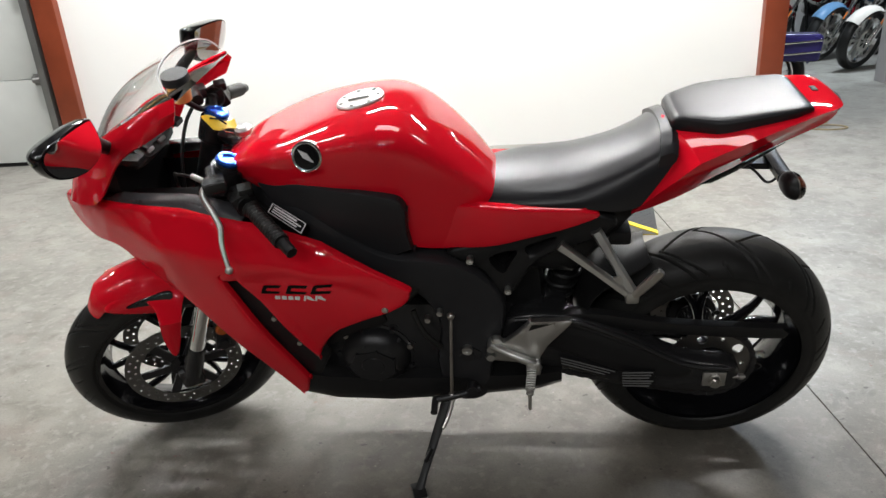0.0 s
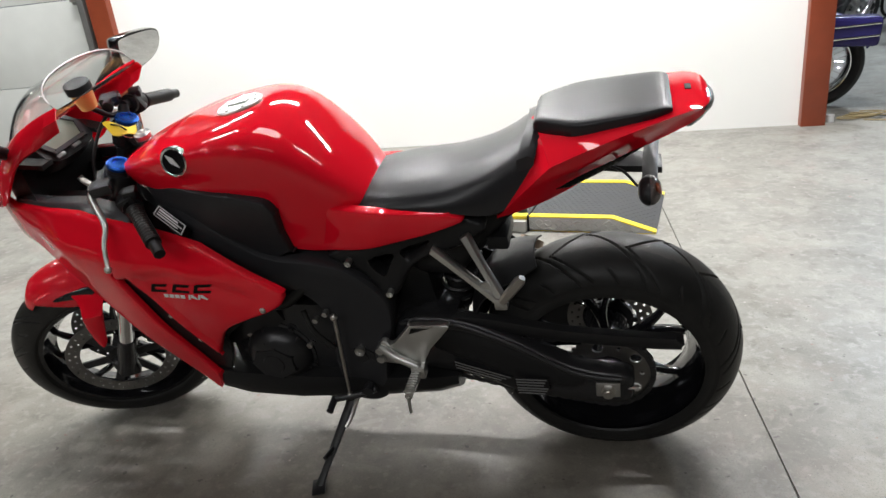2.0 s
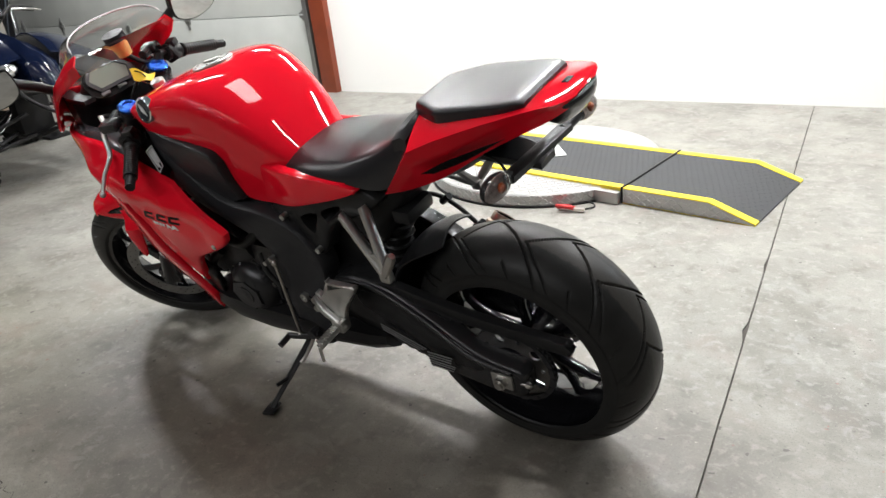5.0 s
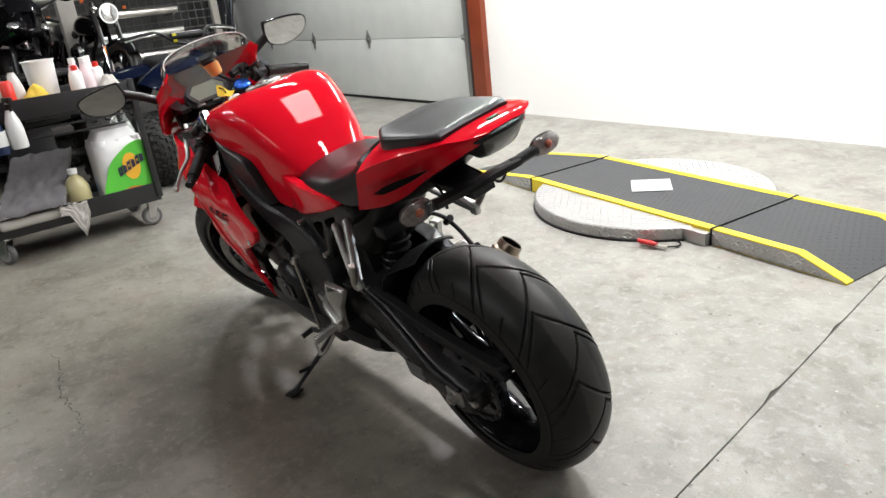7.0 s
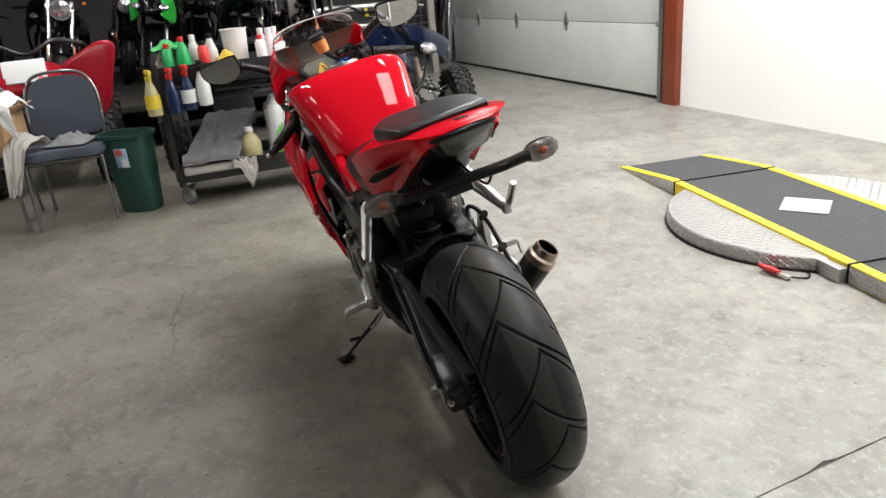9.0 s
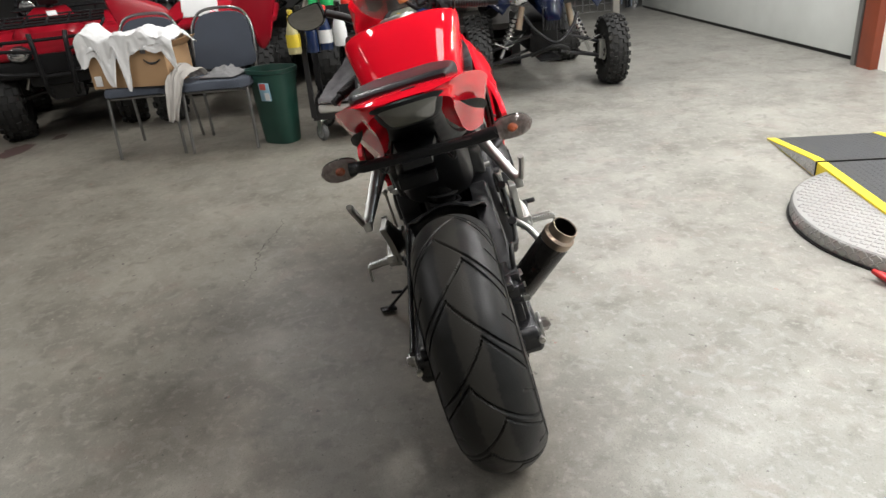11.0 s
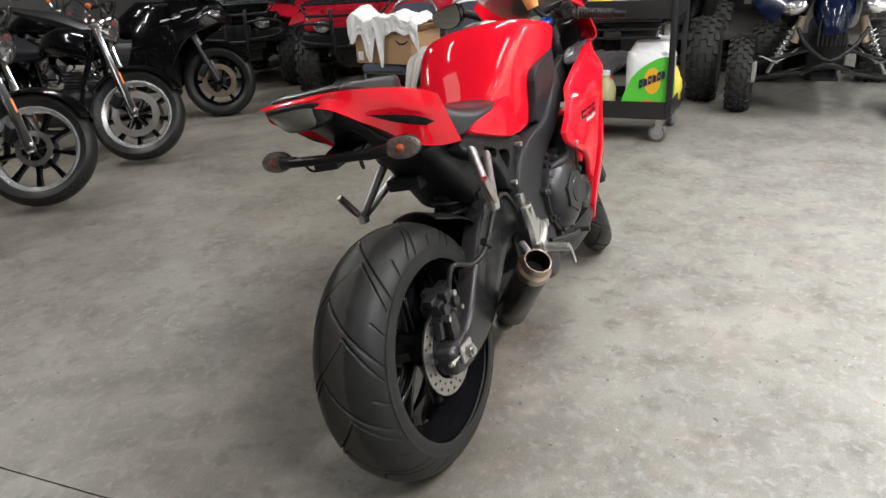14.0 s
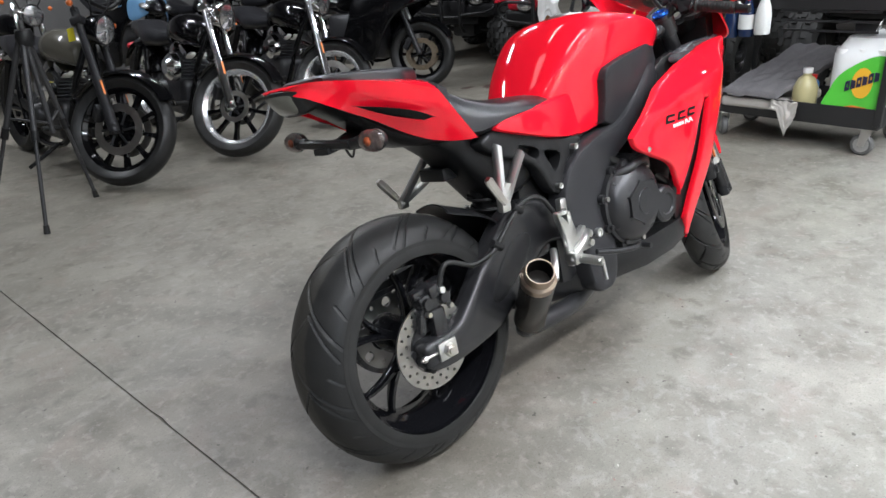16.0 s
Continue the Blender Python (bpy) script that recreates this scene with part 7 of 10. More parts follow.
def cruiser(at, label, paint=BLK, rim_mat=CHROME, fork_mat=CHROME, spokes=9, spoke_mat=None, R=0.31, wire=False, tag=None, group="parked motorcycles", half=0.060, disc=0.118, bar=0.0, steer=8):
    """A parked cruiser: forward is +x, the origin lies under the front axle; steer turns the fork left."""
    b = thing("cruiser_motorcycle", at, label, "motorcycle", group)
    rake = radians(30)
    ax = Vector((-math.sin(rake), 0, math.cos(rake)))
    st = Matrix.Rotation(radians(steer), 4, ax)
    hub = Vector((0, 0, R))
    far_wheel(b, "front_wheel", hub, R, half, R - 0.075, rim_mat, spokes, disc, 0, st, spoke_mat, wire)
    far_wheel(b, "rear_wheel", Vector((-1.55, 0, R)), R, half + 0.015, R - 0.09, rim_mat, spokes, 0.115, 0, None, spoke_mat, wire)
    for s in (-1, 1):
        o = st @ Vector((0, s * 0.095, 0))
        part("fork_leg", rod(rod(bmesh.new(), hub + o - ax * 0.03, hub + o + ax * 0.30, 0.031, 0.029, 18), hub + o + ax * 0.29, hub + o + ax * 0.74, 0.023, 0.023, 16), fork_mat, b)
        part("fork_reflector", box(bmesh.new(), (0.012, 0.014, 0.085), Matrix.Translation(hub + o + ax * 0.25 + st @ Vector((0.026, s * 0.012, 0))) @ Matrix.Rotation(-rake, 4, "Y"), 0.003), ORANGE, b, "orange fork reflector")
        part("axle_boss", box(bmesh.new(), (0.06, 0.035, 0.06), Matrix.Translation(hub + o), 0.010), fork_mat, b)
        part("brake_caliper", box(bmesh.new(), (0.06, 0.05, 0.10), Matrix.Translation(hub + st @ Vector((-0.12, s * 0.075, 0.07))) @ pose(0, 0, 0, 0, 30, 0), 0.014), DARKM, b)
    bm = bmesh.new()
    rows = []
    for i in range(19):
        a = radians(38 + 118 * i / 18)
        sec = [st @ Vector(((R + 0.035 - 0.04 * v * v) * math.cos(a), (half + 0.018) * v, (R + 0.035 - 0.04 * v * v) * math.sin(a))) + hub for v in (-1, -0.7, -0.3, 0, 0.3, 0.7, 1)]
        rows.append(sec + [p + (hub - p).normalized() * 0.004 for p in reversed(sec)])
    ring_loft(bm, rows)
    part("front_fender", bm, BLK if paint is OLIVE else paint, b)
    bm = bmesh.new()
    rows = []
    for i in range(19):
        a = radians(20 + 140 * i / 18)
        sec = [Vector((-1.55 + (R + 0.05 - 0.05 * v * v) * math.cos(a), (half + 0.035) * v, R + (R + 0.05 - 0.05 * v * v) * math.sin(a))) for v in (-1, -0.7, -0.3, 0, 0.3, 0.7, 1)]
        rows.append(sec + [p + (Vector((-1.55, 0, R)) - p).normalized() * 0.004 for p in reversed(sec)])
    ring_loft(bm, rows)
    part("rear_fender", bm, paint, b)
    top = hub + ax * 0.72
    hm = Matrix.Translation(top) @ st @ pose(0.10, 0, -0.06, 0, 0, -90)
    part("headlight", lathe(bmesh.new(), [(0.0, -0.10), (0.05, -0.09), (0.085, -0.03), (0.088, 0.03), (0.092, 0.032), (0.092, 0.04), (0.0, 0.04)], hm, 28), CHROME if fork_mat == CHROME else BLK, b)
    part("headlight_lens", lathe(bmesh.new(), [(0.0, 0.052), (0.04, 0.049), (0.078, 0.041), (0.078, 0.039), (0.0, 0.039)], hm, 28), LAMPG, b, "round headlamp lens")
    bm = bmesh.new()
    hose(bm, [top + st @ Vector((-0.16, -0.40, 0.20 + bar)), top + st @ Vector((-0.05, -0.34, 0.22 + bar)), top + st @ Vector((0.03, -0.12, 0.10)), top + st @ Vector((0.03, 0.12, 0.10)), top + st @ Vector((-0.05, 0.34, 0.22 + bar)), top + st @ Vector((-0.16, 0.40, 0.20 + bar))], 0.013)
    part("handlebar", bm, CHROME if fork_mat == CHROME else BLACKP, b)
    for s in (-1, 1):
        p = top + st @ Vector((-0.16, s * 0.40, 0.20 + bar))
        part("grip", rod(bmesh.new(), p + st @ Vector((0.04, -s * 0.02, 0)), p + st @ Vector((-0.07, s * 0.03, -0.01)), 0.018), BLACKP, b)
        part("lever", hose(bmesh.new(), [p + st @ Vector((0.08, -s * 0.06, 0.01)), p + st @ Vector((0.06, 0, 0.0)), p + st @ Vector((-0.02, s * 0.06, -0.01))], 0.006), CHROME, b)
        part("indicator", ball(bmesh.new(), top + st @ Vector((0.04, s * 0.20, 0.02)), (0.022, 0.018, 0.018)), AMBER, b, "amber indicator")
        part("mirror", ball(bmesh.new(), p + st @ Vector((0.06, s * 0.05, 0.14)), (0.018, 0.06, 0.035)), CHROME, b)
    part("triple_clamp", box(bmesh.new(), (0.07, 0.25, 0.05), Matrix.Translation(hub + ax * 0.66) @ st @ Matrix.Rotation(-rake, 4, "Y"), 0.012), fork_mat, b)
    # tank, seat, frame
    bm = bmesh.new()
    rings = []
    for i in range(15):
        t = i / 14
        x = -0.42 - 0.52 * t
        w = 0.145 * math.sin(math.pi * (0.12 + 0.76 * t)) ** 0.7
        h0, h1 = 0.66 + 0.01 * t, 0.66 + 0.22 * math.sin(math.pi * (0.18 + 0.68 * t)) ** 0.8
        rings.append([Vector((x, w * math.sin(a) * abs(math.sin(a)) ** -0.3 if math.sin(a) else 0, (h0 + h1) / 2 + (h1 - h0) / 2 * math.cos(a))) for a in [2 * math.pi * k / 20 for k in range(20)]])
    ring_loft(bm, rings)
    part("fuel_tank", bm, paint, b, sharp=60)
    bm = bmesh.new()
    ring_loft(bm, [[Vector((x, w * u, z + h * v)) for u, v in ((-1, 0), (-0.85, 0.8), (-0.4, 1), (0.4, 1), (0.85, 0.8), (1, 0), (0.8, -0.6), (-0.8, -0.6))] for x, w, z, h in ((-0.93, 0.08, 0.70, 0.05), (-1.05, 0.13, 0.68, 0.06), (-1.25, 0.16, 0.68, 0.08), (-1.40, 0.13, 0.73, 0.09), (-1.62, 0.10, 0.75, 0.06), (-1.68, 0.06, 0.76, 0.03))])
    part("seat", bm, VINYL, b, sharp=60)
    bm = bmesh.new()
    for s in (-1, 1):
        hose(bm, [hub + ax * 0.62 + Vector((-0.03, 0, 0)), (-0.42, s * 0.08, 0.55), (-0.55, s * 0.12, 0.20), (-1.05, s * 0.12, 0.17), (-1.25, s * 0.12, 0.40), (-1.30, s * 0.10, 0.62)], 0.019)
        rod(bm, (-1.2, s * 0.11, 0.33), (-1.55, s * 0.11, R), 0.022)
        rod(bm, (-1.36, s * 0.13, 0.64), (-1.53, s * 0.13, R + 0.02), 0.024)
    part("frame", bm, BLK, b)
    # engine: two finned cylinders on a crankcase
    part("crankcase", box(bmesh.new(), (0.42, 0.24, 0.26), pose(-0.80, 0, 0.32), 0.06, 3), DARKM, b)
    for lean in (-24, 24):
        bm = bmesh.new()
        m = pose(-0.78, 0, 0.40) @ Matrix.Rotation(radians(lean), 4, "Y")
        for k in range(7):
            box(bm, (0.15 - 0.004 * k, 0.18, 0.010), m @ pose(0, 0, 0.06 + 0.024 * k), 0.003, 1)
        rod(bm, m @ Vector((0, 0, 0.02)), m @ Vector((0, 0, 0.22)), 0.055)
        part("cylinder", bm, DARKM, b, "finned black cylinder")
        part("rocker_cover", box(bmesh.new(), (0.13, 0.16, 0.06), m @ pose(0, 0, 0.25), 0.02), CHROME, b, "chrome rocker cover")
    for s in (-1, 1):
        part("air_cleaner" if s < 0 else "primary_cover", lathe(bmesh.new(), [(0.0, 0.20), (0.05, 0.20), (0.062, 0.19), (0.09, 0.165), (0.095, 0.12), (0.0, 0.12)], Matrix.Translation((-0.70, 0, 0.52 if s < 0 else 0.34)) @ pose(0, 0, 0, 0, 0, 0 if s > 0 else 180), 30), CHROME, b, "round chrome cover")
        part("gearbox_cover", lathe(bmesh.new(), [(0.0, 0.17), (0.07, 0.165), (0.085, 0.14), (0.085, 0.10), (0.0, 0.10)], Matrix.Translation((-0.93, 0, 0.33)) @ pose(0, 0, 0, 0, 0, 0 if s > 0 else 180), 26), CHROME if rim_mat == CHROME else DARKM, b)
        part("footpeg", rod(bmesh.new(), (-0.48, s * 0.14, 0.30), (-0.46, s * 0.28, 0.30), 0.016), RUBBER, b)
    for k, lean in ((0, -0.66), (1, -0.95))[:0 if wire else 2]:
        bm = hose(bmesh.new(), [(lean, 0.10, 0.56), (lean + 0.12, 0.17, 0.50), (lean + 0.06, 0.19, 0.30), (-1.0, 0.18, 0.22 + 0.07 * k), (-1.75, 0.18, 0.25 + 0.08 * k)], lambda t: 0.022 + 0.012 * min(1, max(0, t * 3 - 1.6)))
        part("exhaust_pipe", bm, CHROME, b, "chrome exhaust pipe")
    part("belt_guard", box(bmesh.new(), (0.5, 0.03, 0.06), pose(-1.25, -0.12, 0.38, 0, 8, 0), 0.01), BLACKP, b)
    part("side_stand", rod(bmesh.new(), (-0.62, -0.14, 0.18), (-0.70, -0.30, 0.03), 0.012), BLACKP, b)
    part("tail_lamp", ball(bmesh.new(), (-1.90, 0, 0.60), (0.035, 0.05, 0.03)), ATVRED, b)
    for k in range(3):
        part("cable", hose(bmesh.new(), [top + Vector((-0.02, (-0.22 + 0.2 * k), 0.16)), top + Vector((0.08, (-0.1 + 0.1 * k), 0.06)), top + Vector((-0.06, 0.03 * k, -0.14)), (-0.42, 0.06 * (k - 1), 0.62)], 0.006, 6, 6), BLACKP, b)
    if tag:
        part("price_tag", box(bmesh.new(), (0.004, 0.045, 0.075), Matrix.Translation(top + Vector((0.02, tag, -0.10))) @ pose(0, 0, 0, 12, 8, 20), 0.001), TAGY, b, "yellow price tag")
    return b


def fairing_bike(at, label, paint, side=None, group="parked motorcycles"):
    """A parked sport bike with a full fairing: forward +x, the origin under the front axle."""
    b = thing("sport_motorcycle", at, label, "motorcycle", group)
    R, rake = 0.30, radians(25)
    st = Matrix.Rotation(radians(10), 4, "Z")
    ax = Vector((-math.sin(rake), 0, math.cos(rake)))
    hub = Vector((0, 0, R))
    far_wheel(b, "front_wheel", hub, R, 0.06, R - 0.085, BLK, 6, 0.14, 0, st, disc_mat=BRONZE)
    far_wheel(b, "rear_wheel", Vector((-1.42, 0, R)), R, 0.09, R - 0.09, BLK, 5, 0.11)
    for s in (-1, 1):
        o = st @ Vector((0, s * 0.10, 0))
        part("fork_leg", rod(rod(bmesh.new(), hub + o, hub + o + ax * 0.26, 0.026), hub + o + ax * 0.25, hub + o + ax * 0.60, 0.021), ALU if s > 0 else DARKM, b)
        part("brake_caliper", box(bmesh.new(), (0.05, 0.05, 0.11), Matrix.Translation(hub + st @ Vector((-0.11, s * 0.09, 0.09))) @ pose(0, 0, 0, 0, 30, 0), 0.012), DARKM, b)
        out = soft([(0.14, 0.80), (0.02, 0.97), (-0.25, 0.98), (-0.55, 0.80), (-0.62, 0.60), (-0.70, 0.38), (-0.62, 0.24), (-0.40, 0.26), (-0.30, 0.45), (-0.14, 0.66)], 4)
        fb = bulge([(0.14, 0.80, 0.05), (0.0, 0.90, 0.14), (-0.25, 0.85, 0.22), (-0.5, 0.6, 0.25), (-0.6, 0.3, 0.18), (-0.55, 0.8, 0.22), (-0.2, 0.66, 0.22), (0.02, 0.97, 0.06)])
        part("side_fairing", shell(bmesh.new(), out, fb, s, 0.005, 0.04, 0.015), paint, b)
        part("headlight", ball(bmesh.new(), (0.055, s * 0.105, 0.835), (0.06, 0.055, 0.028), pose(0, 0, 0, 0, 20, s * 25)), LAMPG, b, "slanted headlamp")
        part("badge_stripe", plate(bmesh.new(), [(-0.34, 0.80), (-0.18, 0.83), (-0.19, 0.815), (-0.35, 0.785)], 0.002, None, (), 0.03, lambda x, z, q: (x, s * (fb(x, z) + 0.003 + 0.002 * q), z)), SILVERF if side is None else side, b)
        if side:
            part("side_panel", shell(bmesh.new(), soft([(0.10, 0.79), (0.02, 0.93), (-0.10, 0.92), (-0.10, 0.72), (-0.02, 0.70)], 4), lambda x, z: fb(x, z) + 0.006, s, 0.004, 0.03, 0.008), side, b)
        part("mirror", ball(bmesh.new(), (-0.08, s * 0.34, 1.10), (0.03, 0.07, 0.04)), BLK, b)
        part("mirror_stalk", rod(bmesh.new(), (-0.02, s * 0.14, 1.0), (-0.08, s * 0.30, 1.09), 0.010), BLACKP, b)
        part("handlebar", rod(bmesh.new(), (-0.24, s * 0.10, 0.93), (-0.36, s * 0.34, 0.90), 0.016), BLACKP, b)
    bm = bmesh.new()
    rings = []
    for i in range(11):
        a = radians(30 + 120 * i / 10)
        sec = [st @ Vector(((R + 0.03 - 0.04 * v * v) * math.cos(a), 0.078 * v, (R + 0.03 - 0.04 * v * v) * math.sin(a))) + hub for v in (-1, -0.6, 0, 0.6, 1)]
        rings.append(sec + [p + (hub - p).normalized() * 0.004 for p in reversed(sec)])
    ring_loft(bm, rings)
    part("front_fender", bm, paint, b)
    bm = bmesh.new()
    ring_loft(bm, [[Vector((x, w * u, z + h * v)) for u, v in ((-1, -0.2), (-0.75, 0.7), (0, 1), (0.75, 0.7), (1, -0.2), (0.6, -1), (-0.6, -1))] for x, w, z, h in ((0.16, 0.03, 0.79, 0.03), (0.08, 0.12, 0.82, 0.08), (-0.06, 0.15, 0.90, 0.10), (-0.2, 0.14, 0.92, 0.06))])
    part("nose_fairing", bm, paint, b, sharp=60)
    bm = bmesh.new()
    ring_loft(bm, [[Vector((x, w * u, z + h * (1 - u * u))) for u in (-1, -0.6, -0.2, 0.2, 0.6, 1)] + [Vector((x, w * u, z + h * (1 - u * u) - 0.004)) for u in (1, 0.6, 0.2, -0.2, -0.6, -1)] for x, w, z, h in ((0.03, 0.12, 0.93, 0.03), (-0.06, 0.14, 0.99, 0.08), (-0.17, 0.13, 1.03, 0.10))])
    part("windscreen", bm, GLOSSB, b)
    bm = bmesh.new()
    ring_loft(bm, [[Vector((x, w * math.sin(a), z + h * math.cos(a))) for a in [2 * math.pi * k / 16 for k in range(16)]] for x, w, z, h in ((-0.30, 0.08, 0.84, 0.05), (-0.42, 0.15, 0.84, 0.13), (-0.60, 0.16, 0.83, 0.15), (-0.75, 0.12, 0.78, 0.10), (-0.82, 0.08, 0.75, 0.05))])
    part("fuel_tank", bm, paint, b, sharp=60)
    bm = bmesh.new()
    ring_loft(bm, [[Vector((x, w * u, z + h * v)) for u, v in ((-1, 0), (-0.7, 1), (0.7, 1), (1, 0), (0.6, -1), (-0.6, -1))] for x, w, z, h in ((-0.80, 0.09, 0.76, 0.03), (-1.05, 0.15, 0.78, 0.05), (-1.3, 0.13, 0.88, 0.06), (-1.65, 0.06, 0.97, 0.03))])
    part("seat", bm, VINYL, b, sharp=60)
    part("engine", box(bmesh.new(), (0.5, 0.34, 0.40), pose(-0.62, 0, 0.46), 0.06), DARKM, b)
    part("swingarm", box(bmesh.new(), (0.62, 0.26, 0.07), pose(-1.15, 0, 0.33), 0.03), DARKM, b)
    part("exhaust_pipe", rod(bmesh.new(), (-1.0, 0.18, 0.30), (-1.5, 0.20, 0.48), 0.05), DARKM, b)
    part("side_stand", rod(bmesh.new(), (-0.72, -0.15, 0.22), (-0.80, -0.26, 0.045), 0.012), BLACKP, b)
    return b


def utility_quad(at, label, paint, group="parked quad bikes", front=None):
    """A utility quad bike: forward +x, the origin on the floor between the front wheels."""
    b = thing("utility_quad", at, label, "quad bike", group)
    for x in (0, -1.25):
        for s in (-1, 1):
            far_wheel(b, "wheel", Vector((x, s * 0.43, 0.30)), 0.30, 0.11, 0.165, DARKM, 5, 0, 18)
            part("suspension_arm", rod(bmesh.new(), (x, s * 0.12, 0.34), (x, s * 0.36, 0.30), 0.020), DARKM, b)
            part("shock", rod(rod(bmesh.new(), (x - 0.05, s * 0.18, 0.66), (x - 0.04, s * 0.30, 0.36), 0.014), (x - 0.05, s * 0.19, 0.63), (x - 0.04, s * 0.27, 0.43), 0.028), STEEL if x == 0 else DARKM, b)
    for s in (-1, 1):
        bm = bmesh.new()
        rows = []
        for i in range(13):
            a = radians(52 + 98 * i / 12)
            sec = [Vector((0.42 * math.cos(a) - 0.02, s * (0.22 + 0.34 * u), 0.32 + (0.42 - 0.06 * u * u) * math.sin(a) + 0.08)) for u in (0, 0.3, 0.6, 0.85, 1)]
            rows.append(sec + [p - Vector((0, 0, 0.012)) for p in reversed(sec)])
        ring_loft(bm, rows)
        part("front_fender", bm, paint, b)
        bm = bmesh.new()
        rows = []
        for i in range(13):
            a = radians(20 + 140 * i / 12)
            sec = [Vector((0.42 * math.cos(a) - 1.27, s * (0.22 + 0.34 * u), 0.34 + (0.42 - 0.06 * u * u) * math.sin(a) + 0.08)) for u in (0, 0.3, 0.6, 0.85, 1)]
            rows.append(sec + [p - Vector((0, 0, 0.012)) for p in reversed(sec)])
        ring_loft(bm, rows)
        part("rear_fender", bm, paint, b)
        part("headlight", ball(bmesh.new(), (0.33, s * 0.24, 0.66), (0.05, 0.085, 0.055), pose(0, 0, 0, 0, 0, s * 18)), LAMPG, b, "oval headlamp")
        part("headlight_bezel", ball(bmesh.new(), (0.31, s * 0.24, 0.66), (0.05, 0.105, 0.070), pose(0, 0, 0, 0, 0, s * 18)), BLACKP, b)
    bm = bmesh.new()
    ring_loft(bm, [[Vector((x, w * u, z + h * v)) for u, v in ((-1, -1), (-1, 0.3), (-0.7, 1), (0.7, 1), (1, 0.3), (1, -1))] for x, w, z, h in ((0.34, 0.19, 0.735, 0.060), (0.25, 0.25, 0.765, 0.075), (-0.05, 0.26, 0.76, 0.12), (-0.35, 0.17, 0.84, 0.10), (-0.55, 0.12, 0.80, 0.08))])
    part("front_body", bm, front or paint, b, sharp=50)
    rack = child("front_rack", b, "black tube front rack")
    for y in (-0.30, -0.15, 0.0, 0.15, 0.30):
        part("rack_tube", rod(bmesh.new(), (0.36, y, 0.85), (-0.10, y, 0.89), 0.009, 0.009, 8), BLACKP, rack)
    for x, z in ((0.36, 0.85), (0.22, 0.862), (0.06, 0.876), (-0.10, 0.89)):
        part("rack_tube", rod(bmesh.new(), (x, -0.40, z), (x, 0.40, z), 0.011, 0.011, 8), BLACKP, rack)
    for s in (-1, 1):
        part("rack_stay", hose(bmesh.new(), [(0.36, s * 0.40, 0.85), (0.42, s * 0.36, 0.80), (0.44, s * 0.30, 0.74)], 0.011), BLACKP, rack)
        part("rack_stay", rod(bmesh.new(), (0.1, s * 0.25, 0.88), (0.08, s * 0.2, 0.80), 0.010), BLACKP, rack)
    part("rack_tube", hose(bmesh.new(), [(0.44, -0.34, 0.76), (0.45, -0.1, 0.755), (0.45, 0.1, 0.755), (0.44, 0.34, 0.76)], 0.012), BLACKP, rack)
    bm = bmesh.new()
    for s in (-1, 1):
        hose(bm, [(0.34, s * 0.09, 0.34), (0.46, s * 0.10, 0.45), (0.47, s * 0.11, 0.70), (0.44, s * 0.12, 0.80)], 0.018)
        hose(bm, [(0.47, s * 0.11, 0.52), (0.44, s * 0.34, 0.54), (0.38, s * 0.44, 0.58), (0.40, s * 0.44, 0.66), (0.45, s * 0.34, 0.70), (0.47, s * 0.11, 0.68)], 0.013)
    rod(bm, (0.46, -0.11, 0.50), (0.46, 0.11, 0.50), 0.014)
    part("bumper", bm, BLACKP, b, "black tube bumper")
    part("grille", box(bmesh.new(), (0.04, 0.24, 0.14), pose(0.36, 0, 0.58), 0.01), BLACKP, b)
    part("front_guard", box(bmesh.new(), (0.12, 0.86, 0.15), pose(0.27, 0, 0.555), 0.05, 3), BLACKP, b, "black moulded front guard")
    part("front_panel", box(bmesh.new(), (0.13, 0.80, 0.15), pose(0.275, 0, 0.685, 0, -12, 0), 0.05, 3), front or paint, b)
    part("inner_guard", box(bmesh.new(), (0.55, 0.46, 0.30), pose(0.0, 0, 0.55), 0.05), BLACKP, b)
    part("footwell", box(bmesh.new(), (0.55, 0.94, 0.06), pose(-0.62, 0, 0.36), 0.02), BLACKP, b)
    part("chassis", box(bmesh.new(), (1.5, 0.26, 0.30), pose(-0.60, 0, 0.42), 0.04), DARKM, b)
    bm = bmesh.new()
    ring_loft(bm, [[Vector((x, w * u, z + h * v)) for u, v in ((-1, 0), (-0.8, 1), (0.8, 1), (1, 0), (0.8, -1), (-0.8, -1))] for x, w, z, h in ((-0.50, 0.10, 0.82, 0.05), (-0.70, 0.15, 0.80, 0.06), (-1.20, 0.17, 0.84, 0.06), (-1.32, 0.13, 0.86, 0.03))])
    part("seat", bm, VINYL, b, sharp=60)
    bm = hose(bmesh.new(), [(-0.52, -0.38, 1.04), (-0.42, -0.28, 1.06), (-0.36, -0.08, 1.00), (-0.36, 0.08, 1.00), (-0.42, 0.28, 1.06), (-0.52, 0.38, 1.04)], 0.013)
    rod(bm, (-0.34, 0, 0.85), (-0.36, 0, 1.0), 0.03)
    part("handlebar", bm, BLACKP, b)
    part("bar_pod", box(bmesh.new(), (0.14, 0.16, 0.09), pose(-0.33, 0, 1.02, 0, 25, 0), 0.03), BLACKP, b)
    part("paper_label", box(bmesh.new(), (0.003, 0.07, 0.09), pose(-0.02, 0.03, 0.905, 0, -70, 10), 0.001), WHITEP, b, "white paper label")
    rack = child("rear_rack", b)
    for x in (-1.05, -1.25, -1.45):
        part("rack_tube", rod(bmesh.new(), (x, -0.38, 0.90), (x, 0.38, 0.90), 0.011), BLACKP, rack)
